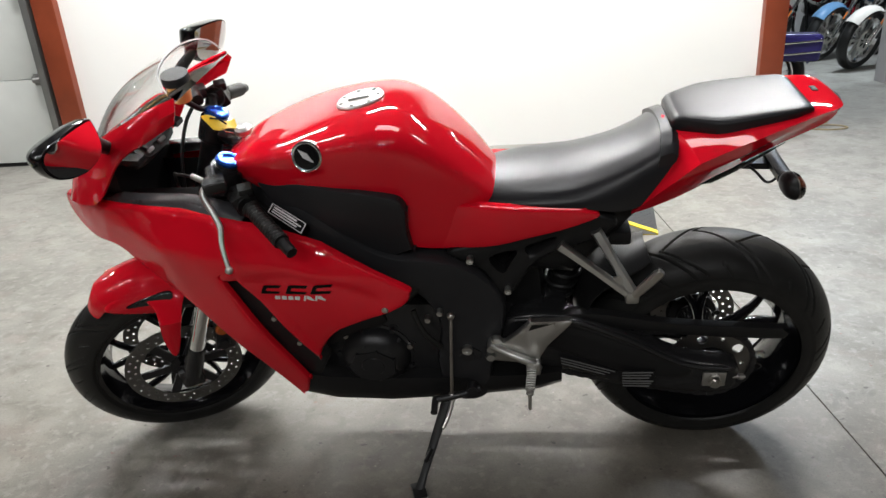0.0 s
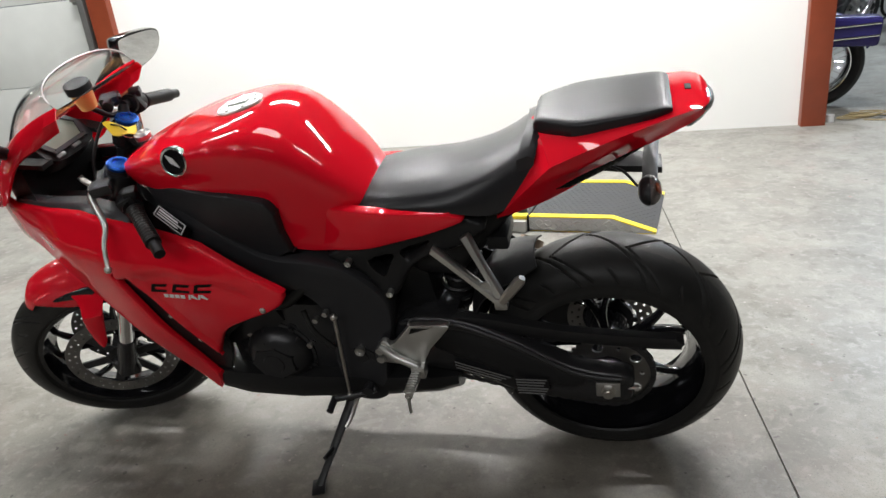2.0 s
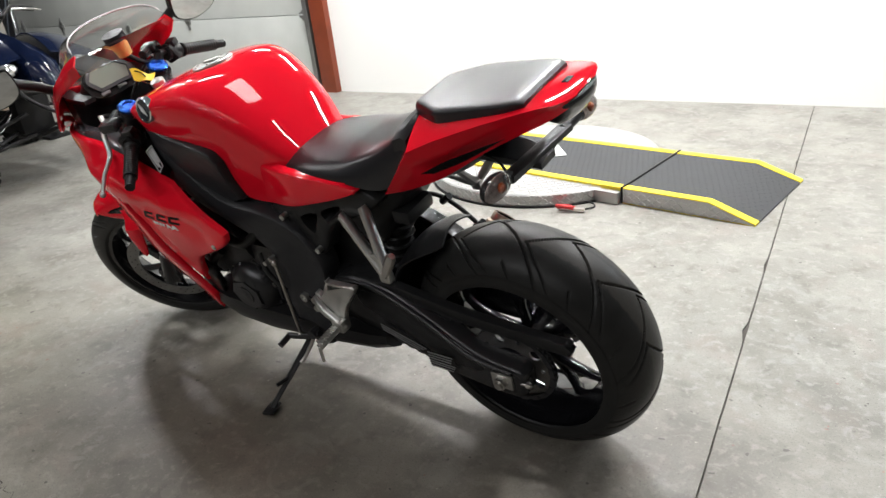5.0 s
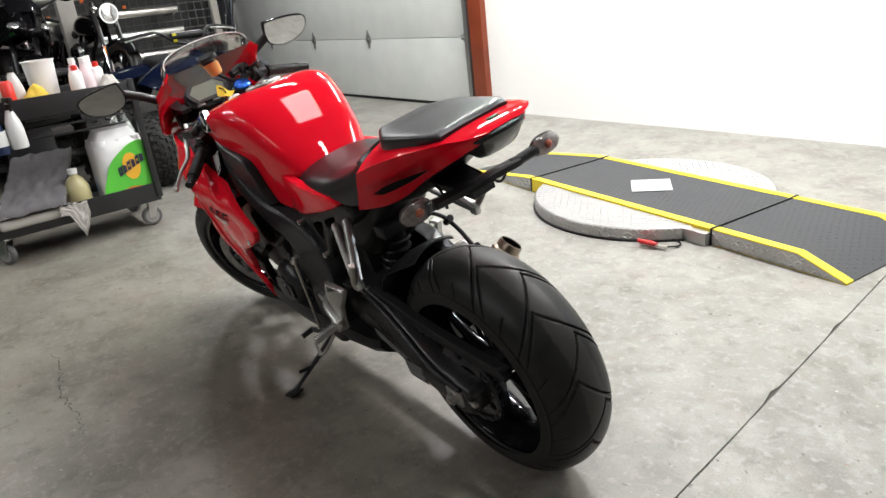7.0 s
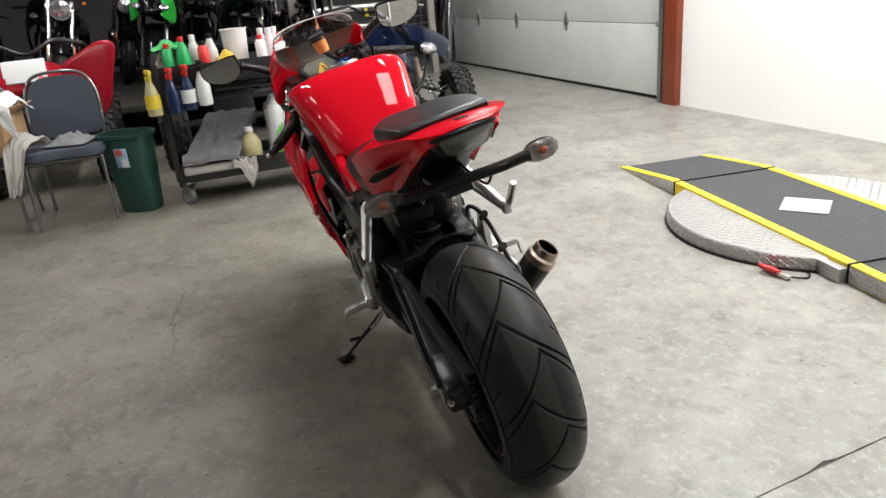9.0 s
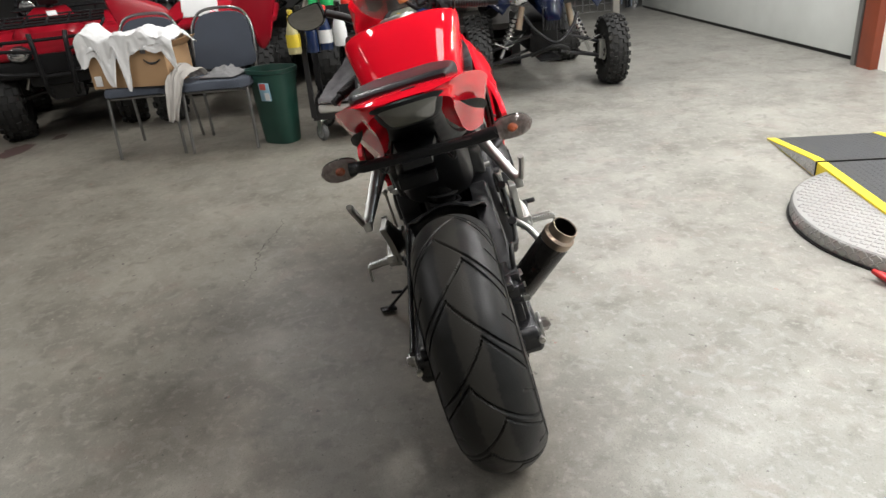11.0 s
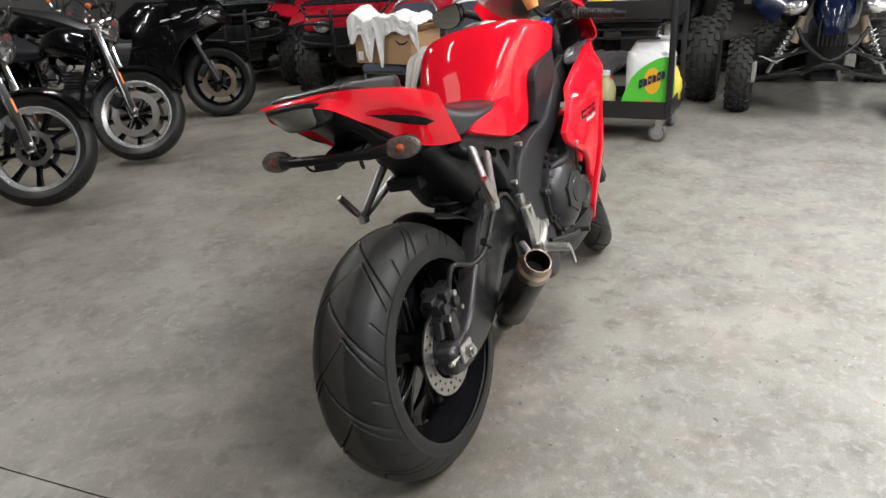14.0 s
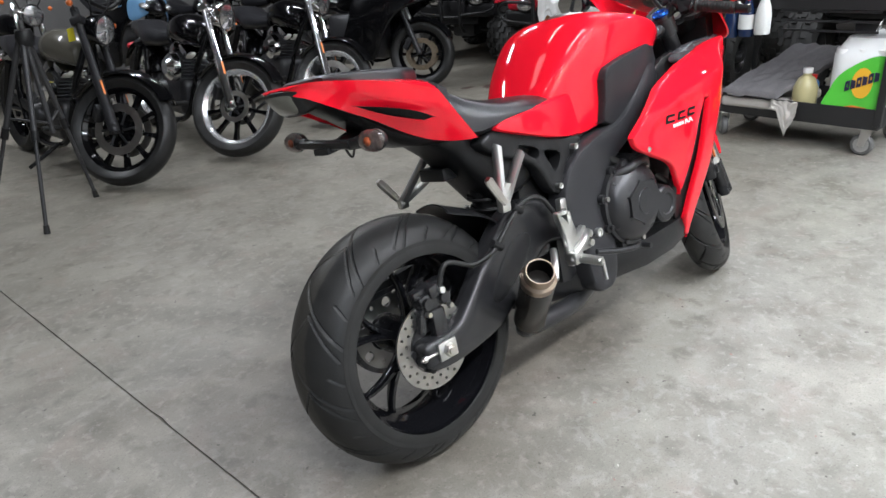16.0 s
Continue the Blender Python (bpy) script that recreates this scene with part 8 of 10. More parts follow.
    for y in (-0.38, 0, 0.38):
        part("rack_tube", rod(bmesh.new(), (-1.05, y, 0.90), (-1.45, y, 0.90), 0.010), BLACKP, rack)
    for s in (-1, 1):
        part("rack_stay", rod(bmesh.new(), (-1.2, s * 0.3, 0.90), (-1.2, s * 0.28, 0.80), 0.010), BLACKP, rack)
    return b


def sport_quad(at, label):
    """A long-travel sport quad: forward +x, the origin on the floor between the front wheels."""
    b = thing("sport_quad", at, label, "quad bike", "parked quad bikes")
    for s in (-1, 1):
        far_wheel(b, "front_wheel", Vector((0, s * 0.535, 0.265)), 0.265, 0.082, 0.13, DARKM, 5, 0.08, 26)
        far_wheel(b, "rear_wheel", Vector((-1.27, s * 0.41, 0.24)), 0.24, 0.13, 0.115, DARKM, 5, 0, 18)
        for x0 in (0.10, -0.14):
            part("control_arm", rod(bmesh.new(), (x0, s * 0.10, 0.30), (0, s * 0.45, 0.22), 0.013), DARKM, b)
            part("control_arm", rod(bmesh.new(), (x0, s * 0.12, 0.44), (0, s * 0.44, 0.33), 0.012), DARKM, b)
        a, c = Vector((-0.03, s * 0.20, 0.62)), Vector((0.0, s * 0.36, 0.27))
        sh = part("shock", rod(bmesh.new(), a, c, 0.014), ALU, b, "silver shock absorber")
        bm = bmesh.new()
        d = (c - a)
        q = d.to_track_quat("Z", "Y").to_matrix()
        pts = [a + d * (0.18 + 0.62 * k / 60) + q @ Vector((0.033 * math.cos(k * 0.75), 0.033 * math.sin(k * 0.75), 0)) for k in range(61)]
        hose(bm, pts, 0.006, 2, 6)
        part("spring", bm, CHROME, sh, "bright coil spring")
        part("reservoir", rod(bmesh.new(), a + Vector((0.05, -s * 0.02, 0.03)), a + Vector((0.05, s * 0.01, -0.14)), 0.024), mat("tan_reservoir", (0.5, 0.4, 0.3), 0.35, metal=0.5), b)
        part("steering_knuckle", box(bmesh.new(), (0.06, 0.05, 0.15), pose(0, s * 0.455, 0.275), 0.012), ALU, b)
        part("brake_hose", hose(bmesh.new(), [(0.02, s * 0.46, 0.33), (0.10, s * 0.42, 0.40), (0.06, s * 0.30, 0.36), (0.0, s * 0.18, 0.44)], 0.006), CHROME, b)
        bm = bmesh.new()
        rows = []
        for i in range(9):
            t = i / 8
            sec = [Vector((0.22 - 0.62 * t, s * (0.10 + (0.26 + 0.16 * math.sin(math.pi * t)) * u), 0.80 + 0.12 * math.sin(math.pi * min(1, t * 1.1)) - 0.17 * u * u)) for u in (0, 0.25, 0.5, 0.7, 0.85, 1)]
            rows.append(sec + [p - Vector((0, 0, 0.010)) for p in reversed(sec)])
        ring_loft(bm, rows)
        part("front_fender", bm, NAVY, b)
        part("headlight", ball(bmesh.new(), (0.235, s * 0.235, 0.725), (0.05, 0.085, 0.045), pose(0, 0, 0, s * -14, 12, s * 24)), LAMPG, b, "slanted clear headlamp")
        bm = bmesh.new()
        rows = []
        for i in range(9):
            t = i / 8
            sec = [Vector((-0.95 - 0.60 * t, s * (0.10 + 0.38 * u), 0.66 + 0.16 * math.sin(math.pi * (0.2 + 0.7 * t)) - 0.04 * u)) for u in (0, 0.5, 1)]
            rows.append(sec + [p - Vector((0, 0, 0.010)) for p in reversed(sec)])
        ring_loft(bm, rows)
        part("rear_fender", bm, NAVY, b)
        part("grip", rod(bmesh.new(), (-0.42, s * 0.30, 1.06), (-0.48, s * 0.42, 1.04), 0.018), BLACKP, b)
        part("lever", hose(bmesh.new(), [(-0.36, s * 0.22, 1.06), (-0.36, s * 0.32, 1.05), (-0.42, s * 0.44, 1.03)], 0.007), ALU, b)
    bm = bmesh.new()
    ring_loft(bm, [[Vector((x, w * u, z + h * v)) for u, v in ((-1, -0.8), (-0.9, 0.4), (0, 1), (0.9, 0.4), (1, -0.8))] for x, w, z, h in ((0.37, 0.045, 0.60, 0.04), (0.27, 0.10, 0.70, 0.09), (0.02, 0.13, 0.78, 0.12), (-0.25, 0.11, 0.84, 0.12), (-0.45, 0.10, 0.80, 0.10))])
    part("nose_body", bm, NAVY, b, sharp=50)
    bm = bmesh.new()
    for k in range(7):
        rod(bm, (0.345 - 0.004 * abs(k - 3), -0.075 + 0.025 * k, 0.50), (0.335, -0.075 + 0.025 * k, 0.66), 0.006, 0.006, 6)
    part("grille", bm, DARKM, b)
    bm = bmesh.new()
    hose(bm, [(0.26, -0.20, 0.60), (0.36, -0.13, 0.50), (0.44, 0.0, 0.42), (0.36, 0.13, 0.50), (0.26, 0.20, 0.60)], 0.013)
    hose(bm, [(0.20, -0.14, 0.30), (0.40, -0.10, 0.36), (0.46, 0.0, 0.40), (0.40, 0.10, 0.36), (0.20, 0.14, 0.30)], 0.014)
    part("bumper", bm, BLACKP, b)
    part("skid_plate", box(bmesh.new(), (0.5, 0.16, 0.02), pose(-0.05, 0, 0.262), 0.006), BLACKP, b)
    part("chassis", box(bmesh.new(), (1.15, 0.24, 0.26), pose(-0.62, 0, 0.40), 0.05), BLACKP, b)
    bm = bmesh.new()
    ring_loft(bm, [[Vector((x, w * u, z + h * v)) for u, v in ((-1, 0), (-0.7, 1), (0.7, 1), (1, 0), (0.8, -1), (-0.8, -1))] for x, w, z, h in ((-0.45, 0.09, 0.80, 0.05), (-0.8, 0.12, 0.78, 0.05), (-1.2, 0.14, 0.82, 0.05), (-1.3, 0.10, 0.83, 0.03))])
    part("seat", bm, VINYL, b, sharp=60)
    bm = hose(bmesh.new(), [(-0.48, -0.42, 1.04), (-0.38, -0.22, 1.07), (-0.32, -0.07, 0.98), (-0.32, 0.07, 0.98), (-0.38, 0.22, 1.07), (-0.48, 0.42, 1.04)], 0.013)
    rod(bm, (-0.22, 0, 0.75), (-0.32, 0, 0.98), 0.022)
    part("handlebar", bm, DARKM, b)
    part("bar_pad", rod(bmesh.new(), (-0.32, -0.12, 1.03), (-0.32, 0.12, 1.03), 0.028), BLACKP, b)
    part("hang_tag", box(bmesh.new(), (0.004, 0.03, 0.07), pose(-0.30, -0.10, 1.02, 10, 20, 0), 0.001), TAGY, b, "yellow hang tag")
    part("axle", rod(bmesh.new(), (-1.27, -0.41, 0.24), (-1.27, 0.41, 0.24), 0.022), DARKM, b)
    part("exhaust_pipe", rod(bmesh.new(), (-0.9, 0.16, 0.52), (-1.35, 0.20, 0.60), 0.055), ALU, b)
    return b


def parked(x, y, heading, lean=9.0, z=0.0):
    return pose(x, y, z, 0, 0, heading) @ pose(0, 0, 0, -lean, 0, 0)


# row of cruisers facing the aisle
cruiser(parked(-0.245, -3.05, 97), "black cruiser with black wheels and dark forks", OLIVE, BLK, DARKM, 10, BLK, 0.325, tag=-0.10, steer=36, disc=0.150)
cruiser(parked(-0.970, -3.05, 90), "black cruiser with a bright polished front rim", BLK, RIMP, CHROME, 9, BLK, 0.32, tag=0.10, bar=0.06, steer=38, disc=0.100)
cruiser(parked(-1.845, -3.27, 88), "black cruiser with cast chrome wheels and chrome forks", BLK, RIMP, CHROME, 9, BLK, 0.31, bar=0.04, disc=0.155, steer=38)
fairing_bike(parked(-3.14, -3.76, 118), "black sport motorcycle with a full fairing", BLK)
# second row behind them
fairing_bike(parked(-1.52, -5.95, 98), "black sport motorcycle with blue front panels", BLK, BLUEP)
cruiser(parked(-0.45, -5.55, 98), "black cruiser with chrome forks in the second row", BLK, ALU, CHROME, 9, BLK, 0.31, bar=0.08)
cruiser(parked(-2.45, -5.75, 100), "black cruiser with chrome forks in the second row", BLK, ALU, CHROME, 9, BLK, 0.31, bar=0.12)
cruiser(parked(-3.50, -5.85, 106), "black cruiser with chrome forks in the second row", BLK, ALU, CHROME, 9, BLK, 0.31, bar=0.05)
# quads
utility_quad(pose(-4.23, -3.03, 0, 0, 0, 22), "red utility quad bike with a black front rack", ATVRED)
utility_quad(pose(-4.47, -4.53, 0, 0, 0, 24), "red and black utility quad bike with a black front rack", ATVRED, front=BLK)
sport_quad(pose(-4.25, 0.805, 0, 0, 0, 2), "dark blue sport quad bike with long coil shocks")
# far row on a raised platform behind the cart
PLAT = 0.40
plat = thing("display_platform", pose(-7.58, -1.29, 0), "low dark timber platform carrying parked motorcycles", "platform")
part("deck", box(bmesh.new(), (4.3, 4.2, 0.06), pose(0, 0, PLAT - 0.03), 0.008), mat("dark_platform_boards", (0.05, 0.045, 0.04), 0.7, var=0.3, scale=8), plat)
for py in (-2.0, -0.7, 0.7, 2.0):
    part("bearer", box(bmesh.new(), (4.2, 0.09, PLAT - 0.06), pose(0, py, (PLAT - 0.06) / 2), 0.006), DARKM, plat)
fairing_bike(parked(-5.73, -1.16, -4, z=PLAT), "black sport motorcycle with bright green front panels", BLK, LIME)
fairing_bike(parked(-5.75, -0.26, 6, z=PLAT), "dark sport motorcycle with a full fairing", BLK)
cruiser(parked(-5.77, -1.96, 4, z=PLAT), "black cruiser with chrome forks", BLK, ALU, CHROME, 9, BLK, 0.31)
fairing_bike(parked(-5.75, -2.71, 8, z=PLAT), "black sport motorcycle with white front panels", BLK, WHITEP)
cruiser(parked(-5.86, 0.49, 8, z=PLAT), "black cruiser with chrome forks", BLK, BLK, CHROME, 9, BLK, 0.31)
cruiser(parked(-7.67, -1.59, 6, z=PLAT), "black cruiser with chrome forks in the back row", BLK, ALU, CHROME, 9, BLK, 0.31, bar=0.10)
fairing_bike(parked(-7.64, -0.74, 4, z=PLAT), "black sport motorcycle with a full fairing in the back row", BLK)
cruiser(parked(-7.70, 0.08, 6, z=PLAT), "black cruiser with chrome forks in the back row", BLK, ALU, CHROME, 9, BLK, 0.31, bar=0.06)
fairing_bike(parked(-7.61, -2.39, 8, z=PLAT), "black sport motorcycle with a full fairing in the back row", BLK)
cruiser(parked(-6.12, -4.41, 20), "black cruiser with black wheels", BLK, BLK, DARKM, 9, BLK, 0.31)

# big knobbly tyre of a machine parked behind the cart
qd = thing("side_by_side_quad", pose(-4.54, -0.50, 0, 0, 0, 4), "dark quad bike with tall black tyres", "quad bike", "parked quad bikes")
for s in (-1, 1):
    far_wheel(qd, "front_wheel", Vector((0, s * 0.47, 0.31)), 0.31, 0.11, 0.165, DARKM, 5, 0, 18)
    far_wheel(qd, "rear_wheel", Vector((-1.3, s * 0.47, 0.31)), 0.31, 0.12, 0.165, DARKM, 5, 0, 18)
part("body", box(bmesh.new(), (1.7, 0.7, 0.30), pose(-0.65, 0, 0.70), 0.08, 3), BLK, qd)
part("chassis", box(bmesh.new(), (1.5, 0.34, 0.34), pose(-0.65, 0, 0.42), 0.05), DARKM, qd)
part("front_rack", box(bmesh.new(), (0.5, 0.8, 0.03), pose(0.05, 0, 0.90), 0.012), BLACKP, qd)
part("axle", rod(bmesh.new(), (0, -0.45, 0.31), (0, 0.45, 0.31), 0.03), DARKM, qd)
part("axle", rod(bmesh.new(), (-1.3, -0.45, 0.31), (-1.3, 0.45, 0.31), 0.03), DARKM, qd)

# red off-road quad beside the chairs
rq = thing("youth_quad", pose(-4.32, -1.86, 0, 0, 0, 6), "red off-road quad bike with a white front plate", "quad bike", "parked quad bikes")
for s in (-1, 1):
    far_wheel(rq, "front_wheel", Vector((0, s * 0.40, 0.26)), 0.26, 0.09, 0.13, DARKM, 5, 0, 18)
    far_wheel(rq, "rear_wheel", Vector((-1.15, s * 0.40, 0.26)), 0.26, 0.12, 0.13, DARKM, 5, 0, 18)
    bm = bmesh.new()
    rows = []
    for i in range(11):
        t = i / 10
        sec = [Vector((0.30 - 0.60 * t, s * (0.10 + 0.27 * u), 0.72 + 0.20 * math.sin(math.pi * (0.15 + 0.7 * t)) - 0.24 * u * u * (1 - 0.3 * t))) for u in (0, 0.3, 0.6, 0.85, 1)]
        rows.append(sec + [p - Vector((0, 0, 0.010)) for p in reversed(sec)])
    ring_loft(bm, rows)
    part("front_fender", bm, ATVRED, rq)
    part("suspension_arm", rod(bmesh.new(), (0, s * 0.1, 0.36), (0, s * 0.34, 0.27), 0.018), DARKM, rq)
for s in (-1, 1):
    wing = soft([(0.20, 0.74), (0.25, 0.88), (0.37, 0.95), (0.52, 1.02), (0.62, 0.99), (0.57, 0.80), (0.52, 0.62), (0.45, 0.52), (0.40, 0.56), (0.36, 0.70)], 5)
    if s < 0:
        wing = [(-y, z) for y, z in reversed(wing)]
    bm = shell(bmesh.new(), wing, lambda y, z: 0.16 + 0.20 * math.sin(3.0 * (abs(y) - 0.22)) - 0.30 * (z - 0.70) ** 2, -1, 0.014, 0.04, 0.03)
    bm.transform(Matrix.Rotation(radians(90), 4, "Z"))
    part("front_shroud", bm, ATVRED, rq, "upright red front wing")
part("front_plate", box(bmesh.new(), (0.02, 0.27, 0.17), pose(0.22, 0.02, 0.87, 0, -32, 0), 0.008), WHITEP, rq, "white front plate")
part("chassis", box(bmesh.new(), (1.3, 0.26, 0.30), pose(-0.55, 0, 0.44), 0.05), DARKM, rq)
part("seat", box(bmesh.new(), (0.7, 0.26, 0.10), pose(-0.8, 0, 0.78), 0.04), VINYL, rq)
part("rear_body", box(bmesh.new(), (0.5, 0.9, 0.06), pose(-1.15, 0, 0.68, 0, 10, 0), 0.03), ATVRED, rq)
part("handlebar", hose(bmesh.new(), [(-0.42, -0.38, 1.0), (-0.32, -0.2, 1.04), (-0.25, 0, 0.96), (-0.32, 0.2, 1.04), (-0.42, 0.38, 1.0)], 0.014), DARKM, rq)
part("axle", rod(bmesh.new(), (-1.15, -0.4, 0.26), (-1.15, 0.4, 0.26), 0.02), DARKM, rq)

# ---- work cart ----
HUBG = mat("grey_caster_hub", (0.34, 0.34, 0.33), 0.4, metal=0.4, var=0.15)
CASTER = mat("grey_caster_rubber", (0.10, 0.10, 0.098), 0.5, var=0.2)
CARTM = mat("black_powder_coat", (0.014, 0.014, 0.015), 0.38, var=0.25, scale=9, bump=0.1)
cart = thing("work_cart", pose(-3.40, -0.475, 0, 0, 0, 2), "black steel two-tray work cart on casters, cluttered", "cart")


def tray(z, name):
    t = child(name, cart)
    part("tray_floor", box(bmesh.new(), (0.50, 0.90, 0.006), pose(0, 0, z)), CARTM, t)
    for s in (-1, 1):
        part("tray_lip", box(bmesh.new(), (0.006, 0.90, 0.110), pose(s * 0.25, 0, z + 0.020), 0.002), CARTM, t)
        part("tray_lip", box(bmesh.new(), (0.50, 0.006, 0.110), pose(0, s * 0.45, z + 0.020), 0.002), CARTM, t)


tray(0.185, "lower_tray")
tray(0.79, "upper_tray")
for sx in (-1, 1):
    for sy in (-1, 1):
        part("corner_post", box(bmesh.new(), (0.035, 0.035, 0.71), pose(sx * 0.245, sy * 0.445, 0.525), 0.004), CARTM, cart)
        cs = child("caster", cart)
        swivel = pose(sx * 0.21, sy * 0.40, 0, 0, 0, 62 + 25 * sx * sy)
        part("wheel", lathe(bmesh.new(), [(0.0, -0.018), (0.050, -0.018), (0.058, -0.010), (0.058, 0.010), (0.050, 0.018), (0.0, 0.018)], swivel @ pose(-0.02, 0, 0.058), 28), CASTER, cs)
        part("wheel_disc", lathe(bmesh.new(), [(0.0, -0.020), (0.040, -0.020), (0.040, 0.020), (0.0, 0.020)], swivel @ pose(-0.02, 0, 0.058), 20), HUBG, cs)
        bm = bmesh.new()
        for s in (-1, 1):
            plate(bm, [(-0.038, 0.052), (-0.004, 0.052), (0.028, 0.145), (-0.028, 0.145)], 0.003, pose(0, s * 0.025, 0))
        box(bm, (0.08, 0.075, 0.008), pose(0, 0, 0.150))
        rod(bm, (-0.02, -0.030, 0.058), (-0.02, 0.030, 0.058), 0.009)
        bm.transform(swivel)
        part("fork", bm, ALU, cs)
for k in range(3):
    part("drawer_front", box(bmesh.new(), (0.012, 0.50, 0.012), pose(0.24, 0.12, 0.745 - 0.05 * k), 0.003), DARKM, cart)
CART = cart.matrix_world


def on_cart(x, y, z, rz=0):
    return CART @ pose(x, y, z, 0, 0, rz)


# pack of paper towels in clear film, its printed front kept to plain shapes
pk = thing("paper_towel_pack", on_cart(0.105, 0.300, 0.189, 3) @ Matrix.Diagonal((1.04, 0.80, 1.28, 1)), "wrapped pack of white paper towel rolls with a green printed front", "paper towels")
FILMW = mat("white_film_wrap", (0.78, 0.79, 0.79), 0.22, var=0.06, scale=14, bump=0.5, bscale=22)
GREENP = mat("green_print", (0.10, 0.52, 0.05), 0.25, var=0.12, scale=9, bump=0.3, bscale=22)
for i in range(2):
    for j in range(3):
        bm = lathe(bmesh.new(), [(0.02, 0.0), (0.054, 0.0), (0.057, 0.01), (0.057, 0.265), (0.053, 0.275), (0.02, 0.275)], pose(-0.055 + 0.112 * i, -0.115 + 0.115 * j, 0.012, 90, 0, 0), 24, True)
        part("towel_roll", bm, WHITEP, pk, "white paper roll")
bm = bmesh.new()
rows = []
for k in range(11):
    z = 0.004 + 0.325 * k / 10
    tp = max(0.0, (k - 8) / 2)
    rows.append([Vector(((0.122 - 0.05 * tp) * math.copysign(abs(math.cos(a)) ** 0.5, math.cos(a)) * (1 + 0.02 * noise.noise(Vector((a * 2, z * 12, 1)))), (0.182 - 0.06 * tp) * math.copysign(abs(math.sin(a)) ** 0.5, math.sin(a)) * (1 + 0.02 * noise.noise(Vector((a * 3, z * 9, 7)))), z)) for a in [2 * math.pi * q / 40 for q in range(40)]])
ring_loft(bm, rows)
part("film_wrap", bm, FILMW, pk, "glossy white film")
px = 0.1265
bm = plate(bmesh.new(), soft([(-0.175, 0.03), (0.175, 0.05), (0.175, 0.24), (0.08, 0.262), (-0.08, 0.20), (-0.15, 0.13)], 5), 0.003, pose(px, 0, 0, 0, 0, 90))
part("green_field", bm, GREENP, pk, "green printed field")
bm = plate(bmesh.new(), circle(0.035, 0.155, 0.062, 28), 0.003, pose(px + 0.003, 0, 0, 0, 0, 90))
part("orange_spot", bm, mat("orange_print", (0.75, 0.42, 0.03), 0.3), pk)
bm = bmesh.new()
for k in range(6):
    y = -0.062 + 0.033 * k
    plate(bm, [(y, 0.118 + 0.009 * k), (y + 0.026, 0.125 + 0.009 * k), (y + 0.026, 0.165 + 0.009 * k - 0.01 * (k % 2)), (y, 0.158 + 0.009 * k)], 0.003, pose(px + 0.006, 0, 0, 0, 0, 90), [[(y + 0.009, 0.134 + 0.009 * k), (y + 0.018, 0.136 + 0.009 * k), (y + 0.018, 0.150 + 0.009 * k), (y + 0.009, 0.148 + 0.009 * k)]] if k % 2 == 0 else ())
part("dark_lettering_bar", bm, mat("dark_blue_print", (0.02, 0.02, 0.05), 0.3), pk)
bm = plate(bmesh.new(), [(-0.17, 0.022), (0.17, 0.030), (0.17, 0.046), (0.0, 0.062), (-0.17, 0.036)], 0.003, pose(px + 0.004, 0, 0, 0, 0, 90))
part("red_yellow_band", bm, mat("red_orange_print", (0.72, 0.18, 0.03), 0.3), pk)
bm = bmesh.new()
rows = []
for k in range(9):
    a = 2 * math.pi * k / 8
    rows.append([Vector((0.05 * math.cos(a) * (1 - t) + 0.02 * noise.noise(Vector((k, t * 5, 0))), 0.09 + 0.09 * math.sin(a) * (1 - 0.6 * t), 0.30 + 0.11 * t + 0.03 * noise.noise(Vector((k * 2.2, t * 7, 3))))) for t in (0, 0.3, 0.6, 1)])
ring_loft(bm, rows, False)
part("loose_film", bm, SMOKE, pk, "crumpled clear film")


def cloth(name, m, size, fn, material, label, n=26, thick=0.004, category="cloth"):
    """A draped cloth: a sheet shaped by fn(u, v) in 0..1."""
    bm = bmesh.new()
    top = [[Vector(fn(i / n, j / n)) for j in range(n + 1)] for i in range(n + 1)]
    tv = [[bm.verts.new(p) for p in r] for r in top]
    bv = [[bm.verts.new(p - Vector((0, 0, thick))) for p in r] for r in top]
    for i in range(n):
        for j in range(n):
            bm.faces.new((tv[i][j], tv[i + 1][j], tv[i + 1][j + 1], tv[i][j + 1]))
            bm.faces.new((bv[i][j + 1], bv[i + 1][j + 1], bv[i + 1][j], bv[i][j]))
    for i in range(n):
        for a, b in (((i, 0), (i + 1, 0)), ((i + 1, n), (i, n)), ((0, i + 1), (0, i)), ((n, i), (n, i + 1))):
            bm.faces.new((tv[b[0]][b[1]], tv[a[0]][a[1]], bv[a[0]][a[1]], bv[b[0]][b[1]]))
    return solo(name, bm, material, m, label, category, sharp=80)


nz = lambda x, y, z=0.0: noise.noise(Vector((x, y, z)))
FELT = mat("grey_felt", (0.13, 0.125, 0.13), 0.95, var=0.25, scale=26, bump=0.6, bscale=160, fleck=0.3)
CANVAS = mat("dirty_white_cloth", (0.42, 0.40, 0.37), 0.9, var=0.18, scale=9, bump=0.3, bscale=200)
cloth("moving_blanket", on_cart(0, 0, 0.14), 1, lambda u, v: (-0.24 + 0.53 * u, -0.40 + 0.33 * v + 0.20 * (1 - u), 0.36 - 0.20 * u + 0.015 * nz(u * 5, v * 5) + 0.01 * nz(u * 11, v * 9, 3)), FELT, "grey speckled moving blanket folded on the cart's lower tray", thick=0.03)
solo("folded_pad", box(bmesh.new(), (0.46, 0.42, 0.06), pose(0, 0, 0.03, 0, 0, 0), 0.025, 3), CANVAS, on_cart(0.035, -0.205, 0.194, 1), "folded off-white pad under the blanket on the cart", "pad")
